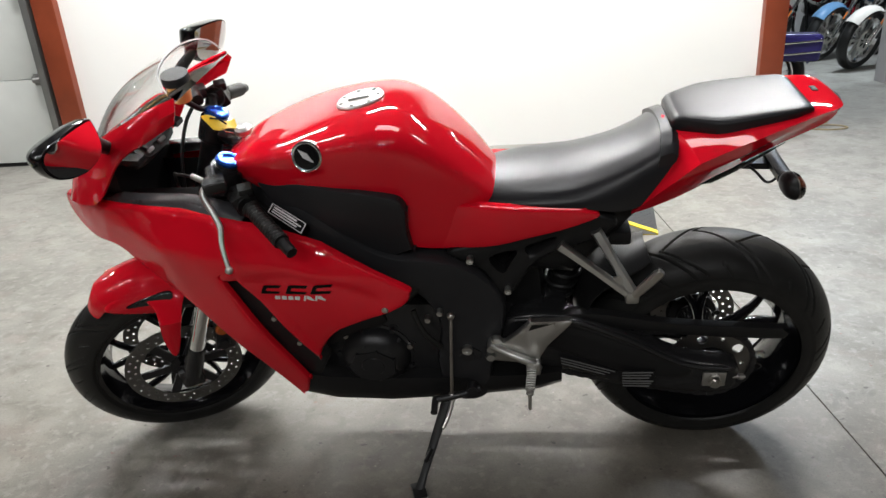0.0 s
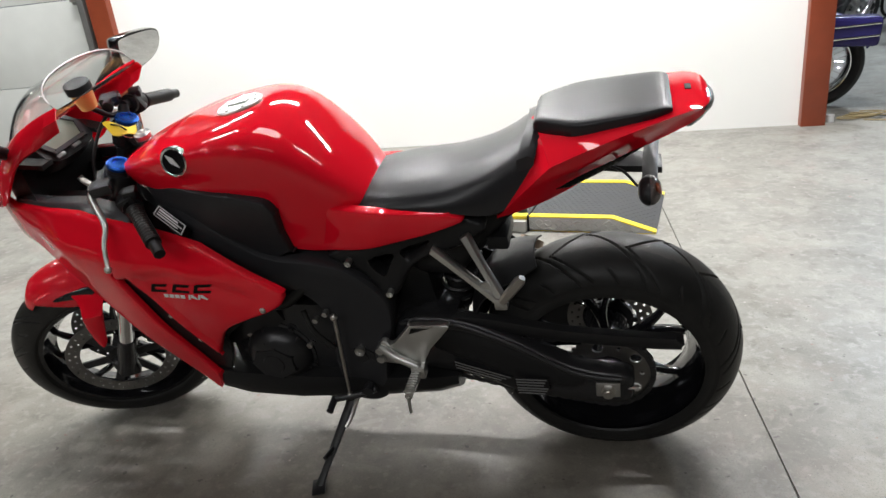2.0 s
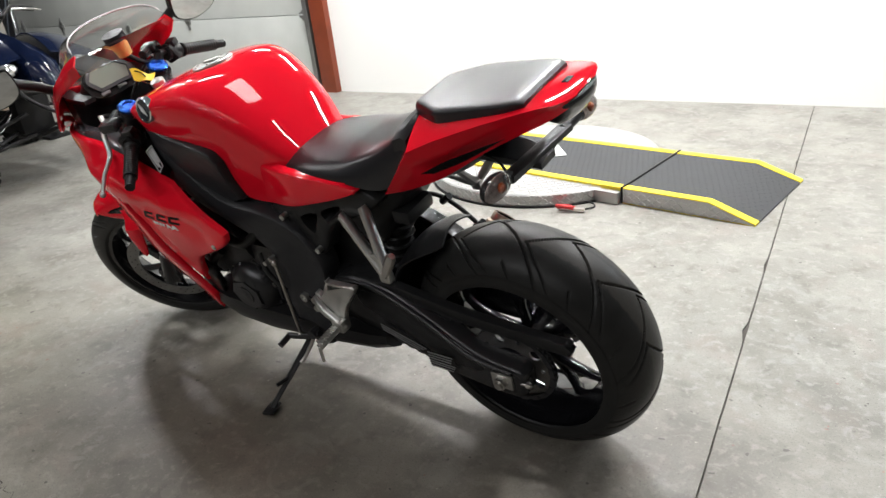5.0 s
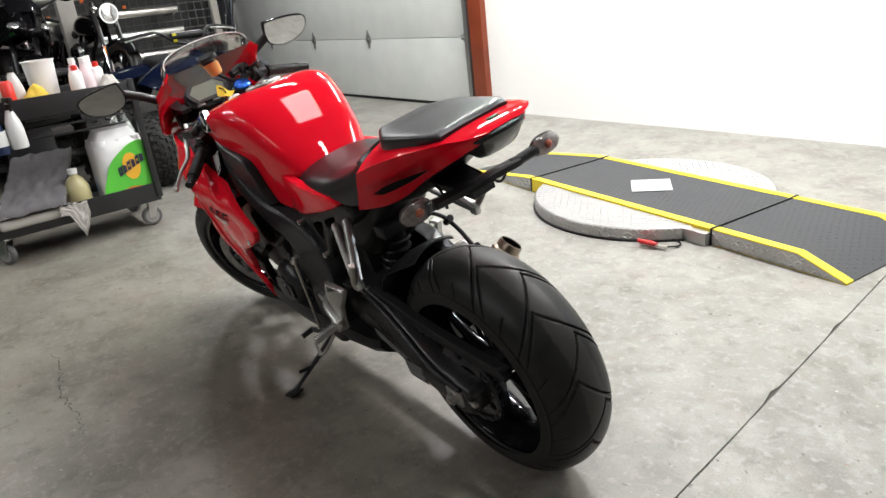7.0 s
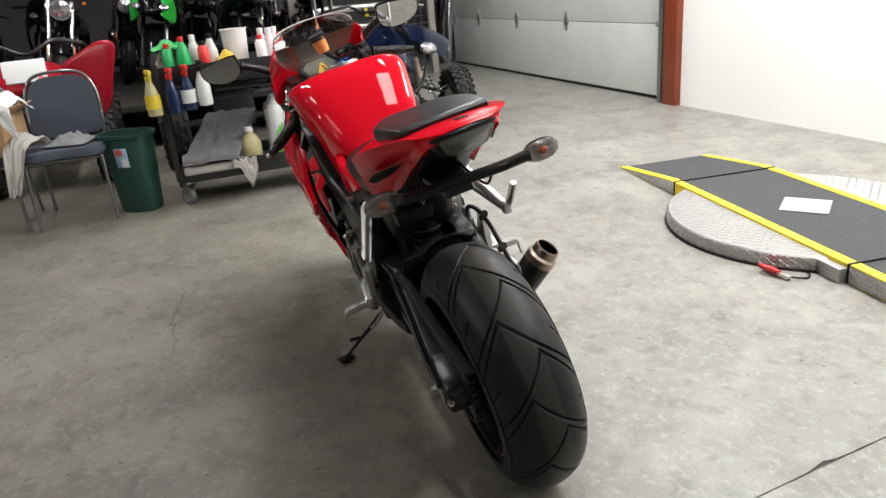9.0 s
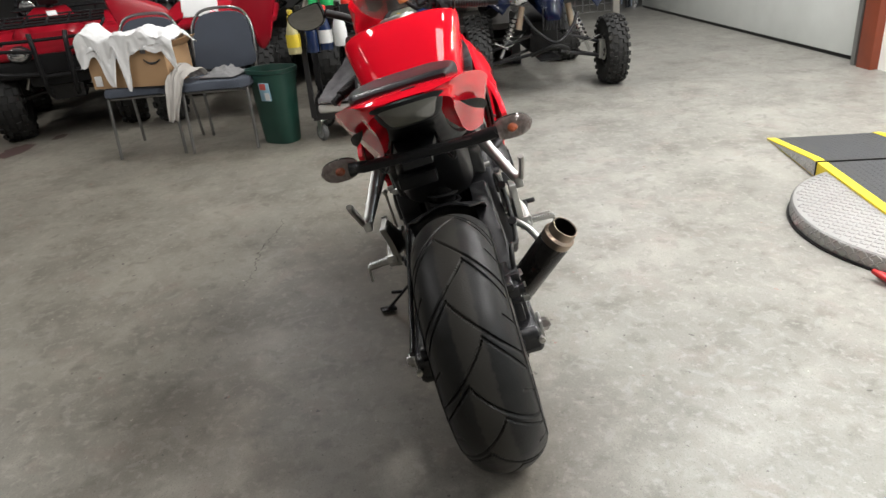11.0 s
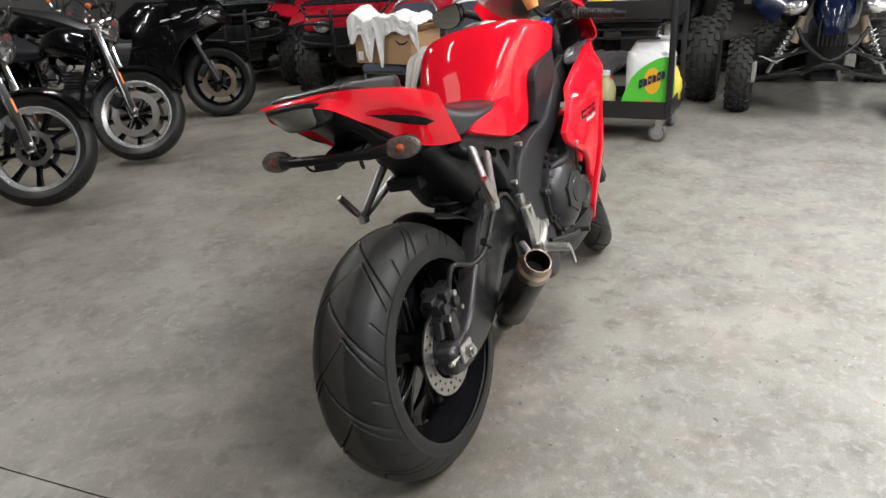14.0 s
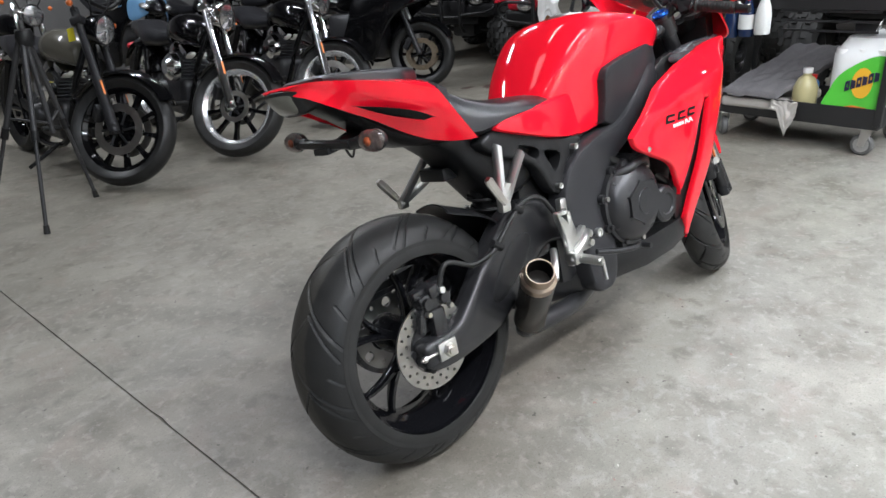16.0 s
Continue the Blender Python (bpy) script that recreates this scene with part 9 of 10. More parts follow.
cloth("canvas_rag", on_cart(0.255, -0.08, 0.14), 1, lambda u, v: (0.02 + 0.012 * nz(u * 7, v * 6) + 0.01 * v, -0.03 + 0.15 * u, 0.12 - (0.03 + 0.15 * max(0, 1 - abs(u - 0.66) * 2.6)) * v - 0.02 * v + 0.012 * nz(u * 6, v * 3)), CANVAS, "dirty white rag hanging over the cart's lower lip", thick=0.004)


def bottle(name, m, prof, material, label, cap=None, cap_mat=None, trigger=None, lab=None):
    t = thing(name, m, label, "bottle", "bottles on the cart")
    part("body", lathe(bmesh.new(), prof, pose(0, 0, 0, 90, 0, 0), 22), material, t)
    h, r = prof[-1][1], prof[-2][0]
    if cap_mat:
        part("cap", lathe(bmesh.new(), [(0.0, h - 0.004), (r + 0.004, h - 0.004), (r + 0.004, h + 0.024), (0.0, h + 0.026)], pose(0, 0, 0, 90, 0, 0), 18), cap_mat, t)
    if trigger:
        bm = box(bmesh.new(), (0.075, 0.022, 0.028), pose(0.012, 0, h + 0.045), 0.006)
        box(bm, (0.012, 0.014, 0.05), pose(0.03, 0, h + 0.012, 0, 20, 0), 0.004)
        part("trigger_head", bm, trigger, t)
    if lab:
        r0 = max(p[0] for p in prof) + 0.0015
        part("label_band", lathe(bmesh.new(), [(r0, h * 0.20), (r0 + 0.0005, h * 0.20), (r0 + 0.0005, h * 0.58), (r0, h * 0.58)], pose(0, 0, 0, 90, 0, 0), 22, True), lab, t)
    return t


SPRAY = [(0.0, 0.0), (0.040, 0.0), (0.043, 0.008), (0.043, 0.10), (0.036, 0.14), (0.020, 0.19), (0.015, 0.205), (0.0, 0.206)]
JUG = [(0.0, 0.0), (0.062, 0.0), (0.066, 0.01), (0.066, 0.13), (0.045, 0.18), (0.022, 0.20), (0.022, 0.215), (0.0, 0.216)]
CAN = [(0.0, 0.0), (0.032, 0.0), (0.033, 0.004), (0.033, 0.15), (0.022, 0.165), (0.013, 0.17), (0.0, 0.171)]
BLUEL = mat("blue_liquid_bottle", (0.008, 0.02, 0.065), 0.15, var=0.1)
CLEARW = mat("milky_bottle", (0.62, 0.63, 0.62), 0.3, var=0.06)
REDC = mat("red_cap", (0.65, 0.03, 0.02), 0.35)
GREENC = mat("green_cap", (0.02, 0.42, 0.12), 0.35)
YELL = mat("yellow_label", (0.65, 0.50, 0.04), 0.4)
TEA = mat("murky_yellow_jug", (0.42, 0.38, 0.20), 0.3, var=0.15)
PINK = mat("pink_white_bottle", (0.75, 0.60, 0.62), 0.35)
for k, (y, z, bmat, head) in enumerate(((-0.49, 0.60, TEA, YELL), (-0.375, 0.60, BLUEL, REDC), (-0.285, 0.61, BLUEL, REDC), (-0.195, 0.625, CLEARW, BLACKP))):
    bottle("spray_bottle", on_cart(0.305, y, z, 20), SPRAY, bmat, ("spray bottle with a yellow label" if k == 0 else "blue spray bottle with a red trigger" if k < 3 else "milky spray bottle with a black trigger") + " hooked on the cart", None, head, head, YELL if k == 0 else CLEARW if k == 2 else None)
    part("hook", rod(bmesh.new(), CART.inverted() @ on_cart(0.30, y, z + 0.20).translation, CART.inverted() @ on_cart(0.253, y, z + 0.24).translation, 0.004), STEEL, cart)
bag = thing("plastic_bag", on_cart(-0.10, 0.385, 0.194), "crumpled yellow plastic bag on the cart's lower tray", "bag")
bm = bmesh.new()
rings = []
for i in range(15):
    t = i / 14
    r = 0.085 * max(0.06, math.sin(math.pi * (0.22 + 0.70 * t))) ** 0.7
    rings.append([Vector(((r * 0.75 + 0.014 * nz(math.cos(a) * 3, math.sin(a) * 3, t * 5)) * math.cos(a), (r + 0.016 * nz(math.cos(a) * 4, math.sin(a) * 4, t * 6 + 3)) * math.sin(a), 0.24 * t)) for a in [2 * math.pi * k / 28 for k in range(28)]])
ring_loft(bm, rings)
part("bag_body", bm, mat("yellow_plastic_film", (0.62, 0.50, 0.06), 0.3, var=0.4, scale=12, bump=0.5, bscale=40), bag, sharp=60)
part("bag_tie", rod(bmesh.new(), (0, 0, 0.225), (0, 0, 0.245), 0.016), GREENC, bag)
bottle("jug", on_cart(0.16, 0.03, 0.194), JUG, TEA, "murky yellow plastic jug on the cart's lower tray", None, WHITEP)
bottle("spray_can", on_cart(0.10, 0.045, 0.194), CAN, mat("blue_red_can", (0.06, 0.25, 0.60), 0.3), "blue spray can on the cart's lower tray", None, REDC)
zt = 0.794
rr = random.Random(11)
bucket = thing("white_bucket", on_cart(-0.06, 0.06, zt), "tall white plastic bucket on the cart", "bucket")
part("wall", lathe(bmesh.new(), [(0.0, 0.0), (0.068, 0.0), (0.082, 0.235), (0.088, 0.235), (0.088, 0.242), (0.080, 0.242), (0.066, 0.006), (0.0, 0.006)], pose(0, 0, 0, 90, 0, 0), 30), WHITEP, bucket)
for x, y, pr, m1, m2, lb in ((0.10, -0.36, CAN, GREENC, REDC, "green can with a red cap"), (0.02, -0.30, CAN, mat("tan_can", (0.4, 0.33, 0.22), 0.4), GREENC, "tan can with a green cap"), (0.12, -0.27, SPRAY, GREENC, REDC, "green bottle with a red cap"),
                             (0.0, -0.20, SPRAY, CLEARW, WHITEP, "clear bottle with a white cap"), (0.12, -0.15, CAN, REDC, BLACKP, "red can with a black cap"), (0.05, -0.10, SPRAY, CLEARW, BLACKP, "milky bottle with a black cap"),
                             (0.02, 0.22, SPRAY, PINK, WHITEP, "pink and white bottle"), (0.10, 0.26, SPRAY, PINK, WHITEP, "pink and white bottle"), (-0.02, 0.31, SPRAY, WHITEP, WHITEP, "white bottle"), (0.13, 0.20, CAN, WHITEP, REDC, "white can with a red cap"), (0.06, 0.33, CAN, WHITEP, REDC, "white can with a red cap")):
    bottle("bottle" if pr is SPRAY else "spray_can", on_cart(x, y, zt, rr.uniform(0, 360)), pr, m1, lb + " standing on the cart", None, m2)
cloth("yellow_cloth", on_cart(0.12, -0.02, zt), 1, lambda u, v: (-0.10 + 0.22 * u, -0.10 + 0.20 * v, 0.115 * math.exp(-((u - 0.5) ** 2 + (v - 0.5) ** 2) * 9) + 0.012 + 0.03 * abs(nz(u * 5, v * 5, 2))), mat("yellow_microfibre", (0.62, 0.42, 0.05), 0.95, bump=0.5, bscale=300), "crumpled yellow cloth on the cart")
cloth("green_cloth", on_cart(0.02, -0.36, zt + 0.16), 1, lambda u, v: (-0.07 + 0.14 * u, -0.09 + 0.18 * v, 0.05 * math.exp(-((u - 0.5) ** 2 + (v - 0.5) ** 2) * 8) + 0.02 * abs(nz(u * 5, v * 5, 5))), mat("green_microfibre", (0.08, 0.45, 0.15), 0.95), "crumpled green cloth on top of the cans")
cloth("grey_rag_pile", on_cart(-0.05, -0.40, zt), 1, lambda u, v: (-0.14 + 0.28 * u, -0.05 + 0.16 * v, 0.13 * math.exp(-((u - 0.5) ** 2 + (v - 0.4) ** 2) * 6) + 0.012 + 0.04 * abs(nz(u * 6, v * 5, 9))), mat("taupe_rag", (0.28, 0.25, 0.21), 0.95, bump=0.4), "pile of taupe rags on the cart")
cloth("white_rag_pile", on_cart(0.10, 0.37, zt), 1, lambda u, v: (-0.12 + 0.24 * u, -0.09 + 0.17 * v, 0.10 * math.exp(-((u - 0.5) ** 2 + (v - 0.5) ** 2) * 7) + 0.012 + 0.035 * abs(nz(u * 6, v * 5, 4))), CANVAS, "pile of white rags on the cart")
solo("red_box", box(bmesh.new(), (0.10, 0.05, 0.03), pose(0, 0, 0.015), 0.004), REDC, on_cart(0.18, 0.12, zt, 30), "small red box on the cart", "box")
solo("dark_bottle", lathe(bmesh.new(), [(0.0, 0.0), (0.05, 0.0), (0.05, 0.18), (0.02, 0.22), (0.0, 0.22)], pose(0, 0, 0, 90, 0, 0), 20), mat("dark_oil_bottle", (0.04, 0.01, 0.012), 0.25), on_cart(-0.20, 0.40, 0.194), "dark oil bottle on the cart's lower tray", "bottle")

# green bin
bin_ = thing("waste_bin", pose(-3.28, -1.175, 0, 0, 0, 62), "dark green plastic waste bin with a blue and white label", "bin")
BING = mat("dark_green_plastic", (0.012, 0.055, 0.04), 0.42, var=0.15)
rows = []
for rx, ry, z in ((0.0, 0.0, 0.004), (0.115, 0.085, 0.0), (0.122, 0.092, 0.01), (0.155, 0.122, 0.47), (0.168, 0.135, 0.475), (0.170, 0.137, 0.50), (0.158, 0.125, 0.50), (0.150, 0.118, 0.46), (0.115, 0.085, 0.02), (0.0, 0.0, 0.02)):
    rows.append([Vector((rx * math.copysign(abs(math.cos(a)) ** 0.7, math.cos(a)) + 1e-4 * math.cos(a), ry * math.copysign(abs(math.sin(a)) ** 0.7, math.sin(a)) + 1e-4 * math.sin(a), z)) for a in [2 * math.pi * q / 36 for q in range(36)]])
bm = bmesh.new()
ring_loft(bm, rows)
part("shell", bm, BING, bin_)
bm = box(bmesh.new(), (0.085, 0.004, 0.12), pose(0.02, -0.121, 0.36, 4, 0, 0), 0.001)
lb = part("paper_label", bm, mat("pale_blue_label", (0.30, 0.50, 0.62), 0.5, var=0.1), bin_, "pale blue paper label")
part("label_spot", box(bmesh.new(), (0.05, 0.003, 0.04), pose(0.01, -0.1245, 0.395, 4, 0, 0)), mat("label_red", (0.6, 0.10, 0.08), 0.5), lb)
part("label_spot", box(bmesh.new(), (0.04, 0.003, 0.05), pose(0.035, -0.121, 0.33, 4, 0, 0)), WHITEP, lb)

# ---- stacking chairs with a box ----
UPH = mat("slate_upholstery", (0.055, 0.065, 0.085), 0.9, var=0.15, bump=0.5, bscale=350)


def stack_chair(m):
    c = thing("stacking_chair", m, "stacking chair with slate-blue upholstery and dark steel legs", "chair", "chairs by the bin")
    TUBE = mat("dark_chrome_tube", (0.25, 0.25, 0.25), 0.3, metal=0.9, var=0.15)
    bm = bmesh.new()
    out = soft([(-0.21, -0.21), (0.21, -0.22), (0.215, 0.0), (0.20, 0.21), (-0.20, 0.21)], 4)
    ring_loft(bm, [[Vector((x * s, y * s, z)) for x, y in out] for s, z in ((0.94, 0.415), (1.0, 0.42), (1.0, 0.45), (0.96, 0.468), (0.85, 0.472))])
    part("seat", bm, UPH, c)
    bo = soft([(-0.18, 0.50), (0.18, 0.50), (0.20, 0.62), (0.185, 0.76), (0.11, 0.845), (-0.11, 0.845), (-0.185, 0.76), (-0.20, 0.62)], 4)
    bm = plate(bmesh.new(), [(y, z) for y, z in bo], 0.05, None, (), 0.05, lambda y, z, s: (-0.20 - 0.22 * (z - 0.45) + s * 0.045, y, z))
    part("backrest", bm, UPH, c, "rounded slate-blue backrest")
    bm = hose(bmesh.new(), [(-0.19 - 0.22 * (z - 0.45), y * 1.04, z * 1.005) for y, z in [(-0.19, 0.45), (-0.205, 0.62), (-0.19, 0.77), (-0.11, 0.865), (0.11, 0.865), (0.19, 0.77), (0.205, 0.62), (0.19, 0.45)]], 0.010)
    part("back_frame", bm, TUBE, c)
    for s in (-1, 1):
        part("front_leg", hose(bmesh.new(), [(-0.10, s * 0.20, 0.41), (0.17, s * 0.205, 0.405), (0.205, s * 0.21, 0.36), (0.225, s * 0.215, 0.01)], 0.011), TUBE, c)
        part("rear_leg", hose(bmesh.new(), [(0.05, s * 0.195, 0.405), (-0.16, s * 0.195, 0.40), (-0.20, s * 0.20, 0.33), (-0.26, s * 0.215, 0.01)], 0.011), TUBE, c)
    part("seat_rail", rod(bmesh.new(), (0.19, -0.20, 0.405), (0.19, 0.20, 0.405), 0.011), TUBE, c)
    return c


stack_chair(pose(-3.315, -1.525, 0, 0, 0, 1))
stack_chair(pose(-3.335, -2.03, 0, 0, 0, 3))
CARD = mat("brown_cardboard", (0.40, 0.25, 0.13), 0.85, var=0.12, scale=7, bump=0.2, bscale=90)
bx = thing("cardboard_box", pose(-3.285, -2.02, 0.474, 0, 0, -8), "open brown cardboard box stuffed with white plastic on the chair", "box")
for nm, size, at in (("box_wall", (0.006, 0.52, 0.27), (0.17, 0, 0.135)), ("box_wall", (0.006, 0.52, 0.27), (-0.17, 0, 0.135)), ("box_wall", (0.346, 0.006, 0.27), (0, 0.263, 0.135)), ("box_wall", (0.346, 0.006, 0.27), (0, -0.263, 0.135)), ("box_bottom", (0.34, 0.52, 0.006), (0, 0, 0.003))):
    part(nm, box(bmesh.new(), size, pose(*at), 0.001), CARD, bx)
part("box_flap", box(bmesh.new(), (0.30, 0.09, 0.005), pose(0.0, 0.305, 0.245, 35, 0, 0), 0.001), CARD, bx)
part("packing_tape", box(bmesh.new(), (0.002, 0.035, 0.06), pose(0.1745, 0.13, 0.235), 0.0005), FAINT, bx)
part("shipping_label", box(bmesh.new(), (0.002, 0.05, 0.065), pose(0.175, -0.22, 0.05), 0.0005), WHITEP, bx, "white shipping label")
bm = hose(bmesh.new(), [(0.1745, 0.12, 0.17), (0.1745, 0.155, 0.145), (0.1745, 0.20, 0.145), (0.1745, 0.235, 0.165)], lambda t: 0.0025 + 0.005 * math.sin(math.pi * t), 6, 6)
part("printed_stroke", bm, BLACKP, bx)
FILM = mat("white_plastic_sheet", (0.80, 0.80, 0.79), 0.4, var=0.06, scale=12, bump=0.6, bscale=30)
def tongue(v):
    """How far the sheet hangs over the front at v: two long ragged tongues, the rest short."""
    return 0.055 + 0.17 * math.exp(-((v - 0.30) / 0.075) ** 4) + 0.21 * math.exp(-((v - 0.47) / 0.055) ** 4) + 0.05 * math.exp(-((v - 0.08) / 0.08) ** 2) + 0.025 * abs(nz(v * 7, 0.7)) + 0.06 * max(0, v - 0.86) * 7


def heap(u, v):
    y = -0.31 + 0.66 * v
    z = 0.28 + 0.12 * math.sin(math.pi * min(1, u * 1.2)) * (0.55 + 0.5 * nz(v * 4, 1.5)) + 0.045 * nz(u * 5, v * 5, 2) + 0.020 * nz(u * 9, v * 9, 8) + 0.018 * abs(nz(u * 19, v * 21, 5))
    x = -0.14 + 0.34 * min(1, u * 1.6)
    over = max(0.0, u * 1.6 - 1) / 0.6
    if over > 0:
        z -= over * tongue(v) * 1.1 + 0.012 * over * nz(v * 14, u * 9, 4)
        x = 0.196 + 0.016 * nz(v * 13, u * 5) + 0.010 * abs(nz(v * 31, u * 11))
        y += 0.020 * over * nz(v * 9, u * 3, 6)
    edge = max(0.0, abs(v - 0.5) * 2 - 0.82)
    z -= edge * 0.35
    return (x, y, z)
cloth("plastic_sheet", bx.matrix_world.copy(), 1, heap, FILM, "crumpled white plastic sheet spilling from the box", 72, 0.002, "plastic sheet")
def hung_rag(u, v):
    """A rag bunched on the seat whose narrower end drops over the front edge."""
    fold = math.sin(v * 11 + 3 * u) * 0.5 + nz(u * 5, v * 6, 1)
    wide = 0.17 - 0.11 * u
    if u < 0.55:
        q = u / 0.55
        return (-0.10 + 0.21 * q, 0.09 - 0.11 * q + wide * (v - 0.5), 0.015 + 0.080 * math.sin(math.pi * q) ** 0.7 * (0.6 + 0.5 * math.sin(math.pi * v)) + 0.022 * abs(fold))
    q = (u - 0.55) / 0.45
    return (0.110 + 0.015 * math.sin(math.pi * q) + 0.014 * fold, -0.02 - 0.055 * q + wide * (v - 0.5), 0.012 - 0.235 * q - 0.02 * q * nz(v * 4, 2))


cloth("white_towel", pose(-3.15, -1.745, 0.474, 0, 0, 10), 1, hung_rag, CANVAS, "white rag hanging over the chair's front edge", 34, 0.004)
cloth("grey_towel", pose(-3.28, -1.48, 0.474, 0, 0, -15), 1, lambda u, v: (-0.13 + 0.26 * u, -0.12 + 0.24 * v, 0.012 + (0.035 + 0.05 * abs(nz(u * 6, v * 5, 3)) + 0.02 * abs(nz(u * 13, v * 12, 6))) * math.sin(math.pi * u) * math.sin(math.pi * v)), mat("grey_towelling", (0.22, 0.22, 0.22), 0.95, bump=0.6, bscale=250), "crumpled grey rag on the chair seat")

# dried spill beside the parked machines
bm = bmesh.new()
rnd = random.Random(12)
for bxx, byy, rr in ((-3.64, -3.26, 0.13), (-3.99, -3.10, 0.06), (-3.36, -3.40, 0.05)):
    ring = []
    for k in range(40):
        a = 2 * math.pi * k / 40
        q = rr * (1 + 0.35 * nz(math.cos(a) * 1.7 + bxx, math.sin(a) * 1.7 + byy, 3) + 0.12 * rnd.uniform(-1, 1))
        ring.append(bm.verts.new((bxx + 1.5 * q * math.cos(a), byy + 0.8 * q * math.sin(a), 0.001)))
    bm.faces.new(ring)
solo("floor_stain", bm, mat("dried_red_brown_spill", (0.075, 0.045, 0.040), 0.5, var=0.7, scale=20), Matrix(), "dried dark red spill on the concrete floor", "stain", kind="structure")

# ---- tripod by the cruisers ----
tp = thing("tripod", pose(0.13, -2.735, 0, 0, 0, 0), "dark grey camera tripod with extended legs", "tripod")
TRI = mat("grey_tripod_alloy", (0.05, 0.05, 0.052), 0.45, metal=0.5)
for k, (fx, fy) in enumerate(((0.19, 0.17), (-0.17, -0.25), (0.35, -0.28))):
    lg = child("leg", tp)
    topv, ft = Vector((fx * 0.06, fy * 0.06, 0.92)), Vector((fx, fy, 0.012))
    part("upper_tube", rod(bmesh.new(), topv, topv.lerp(ft, 0.5), 0.014), TRI, lg)
    part("lower_tube", rod(bmesh.new(), topv.lerp(ft, 0.48), ft, 0.010), TRI, lg)
    part("leg_lock", rod(bmesh.new(), topv.lerp(ft, 0.47), topv.lerp(ft, 0.53), 0.019), BLACKP, lg)
    part("foot", rod(bmesh.new(), topv.lerp(ft, 0.965), ft - Vector((0, 0, 0.012)), 0.014, 0.016), RUBBER, lg)
    part("spreader", rod(bmesh.new(), (0, 0, 0.50), topv.lerp(ft, 0.42), 0.006), TRI, tp)
part("centre_column", rod(bmesh.new(), (0, 0, 0.45), (0, 0, 1.0), 0.013), TRI, tp)
part("shoulder", lathe(bmesh.new(), [(0.0, 0.88), (0.035, 0.88), (0.045, 0.92), (0.035, 0.955), (0.0, 0.955)], pose(0, 0, 0, 90, 0, 0), 18), BLACKP, tp)

# ---- chrome pipes and rack by the garage door ----
rk = thing("pipe_rack", pose(-9.60, 2.87, 0, 0, 0, 5), "upright bundle of used chrome exhaust pipes leaning in a corner", "pipe rack")
rr = random.Random(3)
for k in range(9):
    x, y = -0.45 + 0.10 * k, rr.uniform(-0.1, 0.12)
    bm = hose(bmesh.new(), [(x, y, 0.0), (x + rr.uniform(-.05, .05), y + 0.03, 0.5), (x + rr.uniform(-.09, .09), y + 0.12, 1.1), (x + rr.uniform(-.1, .1), y + 0.22, 1.7)], 0.030)
    part("chrome_pipe", bm, CHROME if k % 3 else DARKM, rk, "scuffed chrome pipe")
part("rail", box(bmesh.new(), (1.1, 0.04, 0.04), pose(0, 0.26, 1.3), 0.006), DARKM, rk)
part("upright", box(bmesh.new(), (0.05, 0.05, 1.9), pose(0.55, 0.26, 0.95), 0.006), BLACKP, rk)
part("upright", box(bmesh.new(), (0.05, 0.05, 1.9), pose(-0.55, 0.26, 0.95), 0.006), BLACKP, rk)
ms = thing("wire_rack", pose(-8.32, 1.15, 0, 0, 0, 92), "grey wire-mesh rack with silencers stacked on its arms", "rack")
MESHM = mat("grey_wire", (0.22, 0.22, 0.22), 0.5, metal=0.5)
bm = bmesh.new()
for k in range(25):
    rod(bm, (-1.2 + 0.1 * k, 0, 0.1), (-1.2 + 0.1 * k, 0, 2.2), 0.004, 0.004, 5)
for k in range(22):
    rod(bm, (-1.2, 0.006, 0.1 + 0.1 * k), (1.2, 0.006, 0.1 + 0.1 * k), 0.004, 0.004, 5)
tagged(part("mesh_wires", bm, MESHM, ms), kind="stuff")
for s in (-1, 1):
    part("upright", box(bmesh.new(), (0.09, 0.09, 2.3), pose(s * 1.25, 0, 1.15), 0.01), mat("beige_upright", (0.36, 0.34, 0.30), 0.6), ms)
rr = random.Random(8)
for z in (0.75, 1.0, 1.25, 1.5):
    part("arm", rod(bmesh.new(), (-0.9, -0.02, z - 0.08), (-0.9, -0.34, z - 0.06), 0.012), MESHM, ms)
    part("arm", rod(bmesh.new(), (0.6, -0.02, z - 0.08), (0.6, -0.34, z - 0.06), 0.012), MESHM, ms)
    for k in range(2):
        a = -1.0 + rr.uniform(0, 0.3)
        part("silencer", rod(bmesh.new(), (a, -0.10 - 0.14 * k, z - 0.01), (a + rr.uniform(1.3, 1.8), -0.10 - 0.14 * k, z - 0.01), 0.045), ALU if (k + int(z * 4)) % 2 else STEEL, ms, "scuffed metal silencer")
solo("wall_pier", box(bmesh.new(), (0.16, 0.16, CEIL), pose(-6.91, 0.39, CEIL / 2), 0.01), mat("beige_pier_paint", (0.40, 0.38, 0.34), 0.7), Matrix(), "beige painted timber pier", "pier", kind="structure")

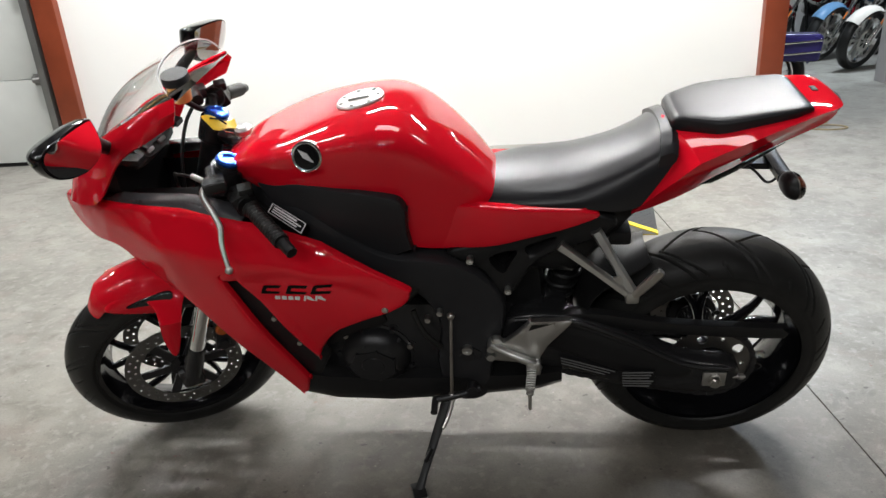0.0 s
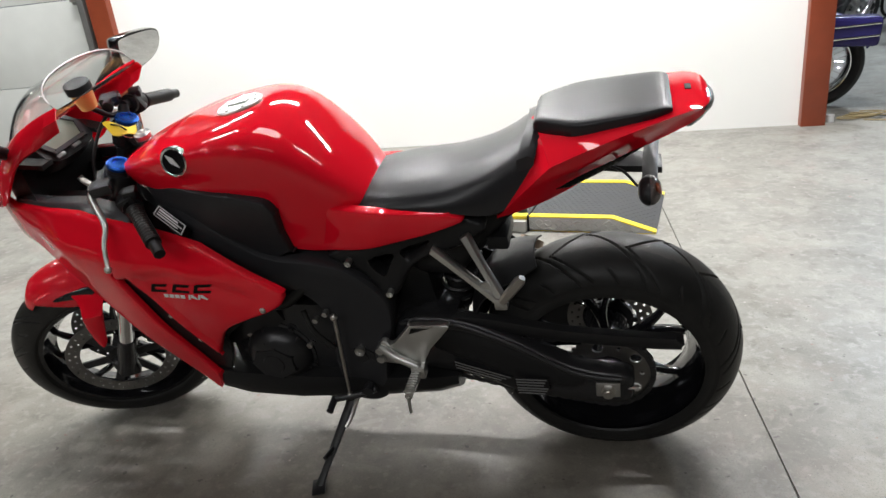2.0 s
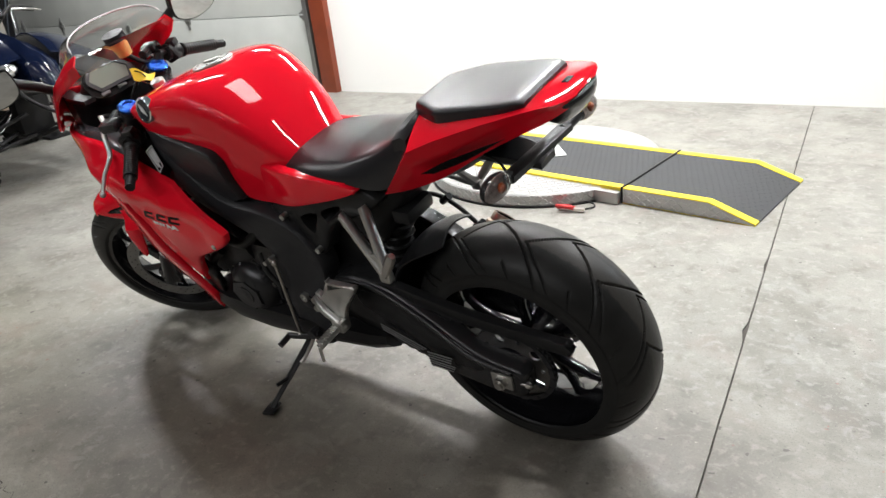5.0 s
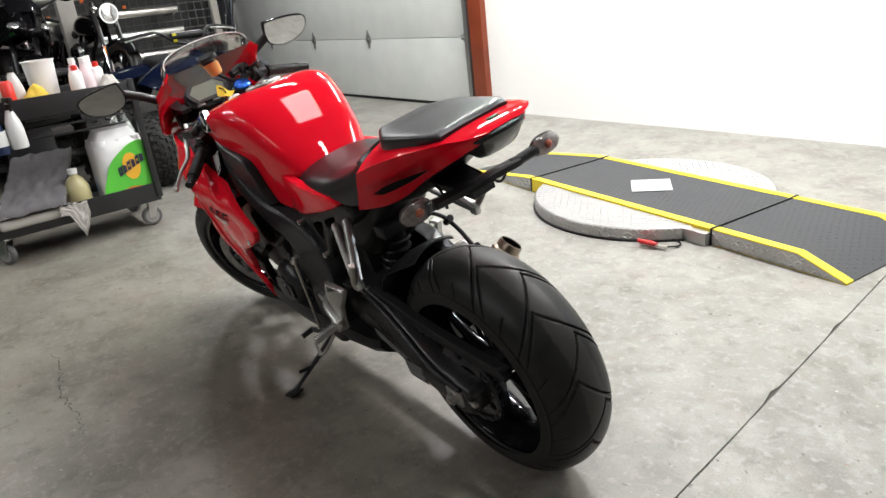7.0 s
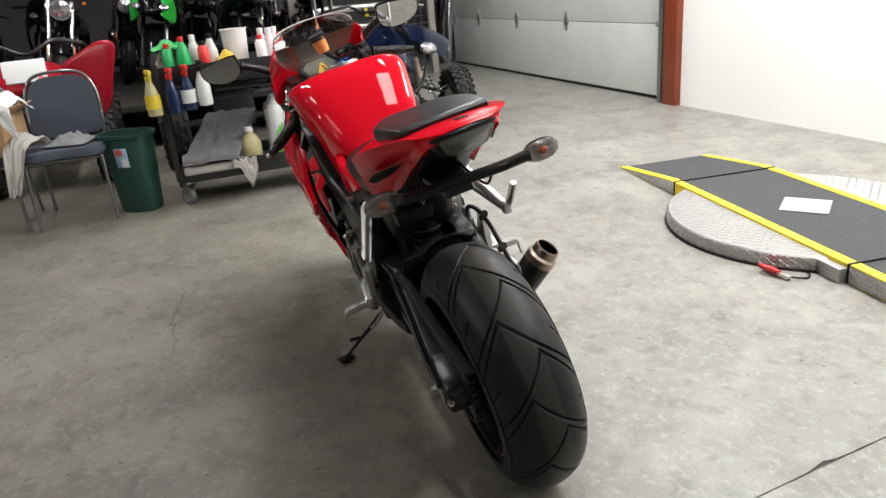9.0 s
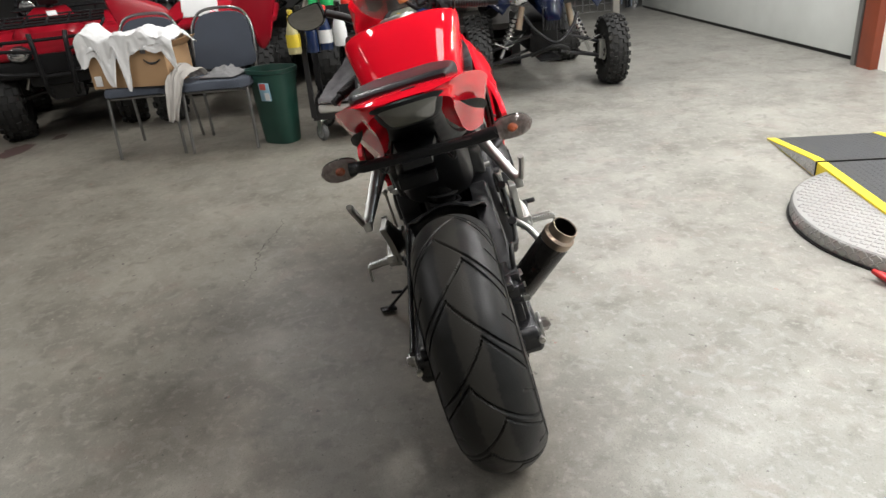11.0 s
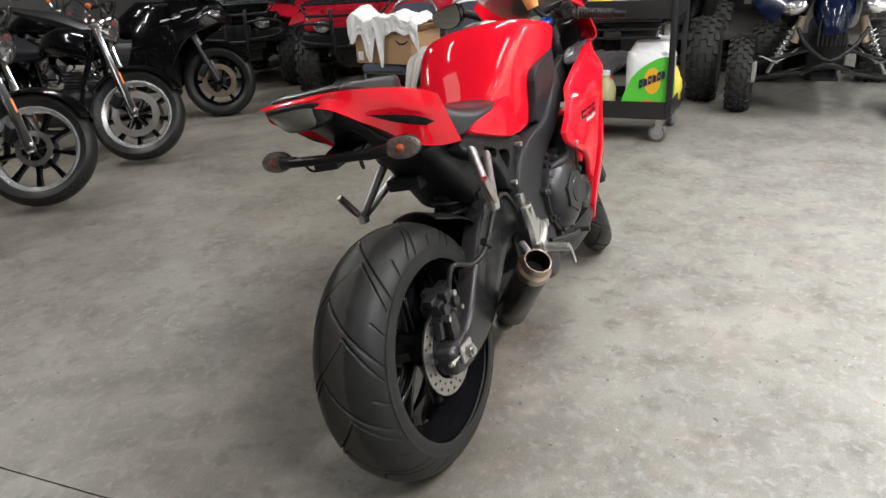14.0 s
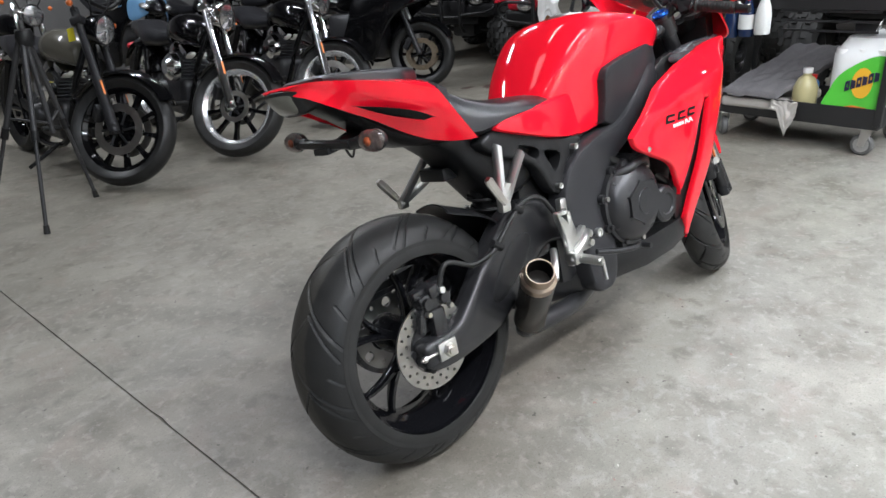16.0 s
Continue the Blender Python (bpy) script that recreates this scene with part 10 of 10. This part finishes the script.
# ---- showroom beyond the opening ----
vc = cruiser(parked(-0.22, 4.16, 180, 6), "violet cruiser with chrome wire wheels", PURPLE, CHROME, CHROME, 28, CHROME, 0.325, wire=True, group="showroom motorcycles")
part("saddlebag", box(bmesh.new(), (0.52, 0.15, 0.20), pose(-1.62, 0.21, 0.60, 0, -3, 0), 0.04, 3), PURPLE, vc, "dark violet hard saddlebag")
for z in (0.57, 0.65):
    part("bag_rail", rod(bmesh.new(), (-1.86, 0.292, z), (-1.40, 0.292, z - 0.02), 0.008), CHROME, vc)
cruiser(parked(2.98, 6.47, -152), "cruiser with cream fenders and whitewall-bright chrome", CREAM, CHROME, CHROME, 9, ALU, 0.32, group="showroom motorcycles")
cruiser(parked(2.93, 7.30, -150), "pale blue cruiser with chrome forks", BLUEP, CHROME, CHROME, 9, ALU, 0.32, group="showroom motorcycles")
cruiser(parked(2.55, 8.0, -150), "dark red cruiser with chrome forks", gloss("dark_red_paint", (0.22, 0.01, 0.015)), CHROME, CHROME, 9, ALU, 0.32, group="showroom motorcycles")
cruiser(parked(4.2, 5.6, -150), "pale blue cruiser with chrome forks", BLUEP, CHROME, CHROME, 9, ALU, 0.32, group="showroom motorcycles")
solo("column", box(bmesh.new(), (0.22, 0.22, CEIL), pose(2.99, 5.60, CEIL / 2), 0.008), mat("pale_column_paint", (0.55, 0.54, 0.56), 0.6), Matrix(), "pale grey square column", "column", kind="structure")
cb = thing("extension_cable", pose(1.44, 3.70, 0), "loose coil of tan extension cable on the floor", "cable")
pts = []
for k in range(40):
    a = k * 0.7
    pts.append((0.06 + 0.10 * math.cos(a) + 0.003 * k + 0.03 * nz(k * 0.7, 2), 0.05 * math.sin(a) + 0.03 * nz(k * 0.6, 5), 0.008 + 0.0009 * k))
part("coil", hose(bmesh.new(), pts, 0.005, 4, 6), mat("tan_cable", (0.33, 0.26, 0.13), 0.6), cb)
part("loop", hose(bmesh.new(), [(0.10, 0, 0.006), (0.22, 0.06, 0.006), (0.36, 0.04, 0.006), (0.40, -0.05, 0.006), (0.28, -0.10, 0.006), (0.12, -0.05, 0.006)], 0.005), mat("tan_cable_worn", (0.30, 0.24, 0.13), 0.6), cb)
part("plug", rod(bmesh.new(), (-0.09, -0.06, 0.0), (-0.09, -0.06, 0.05), 0.028), WHITEP, cb, "white cable reel")
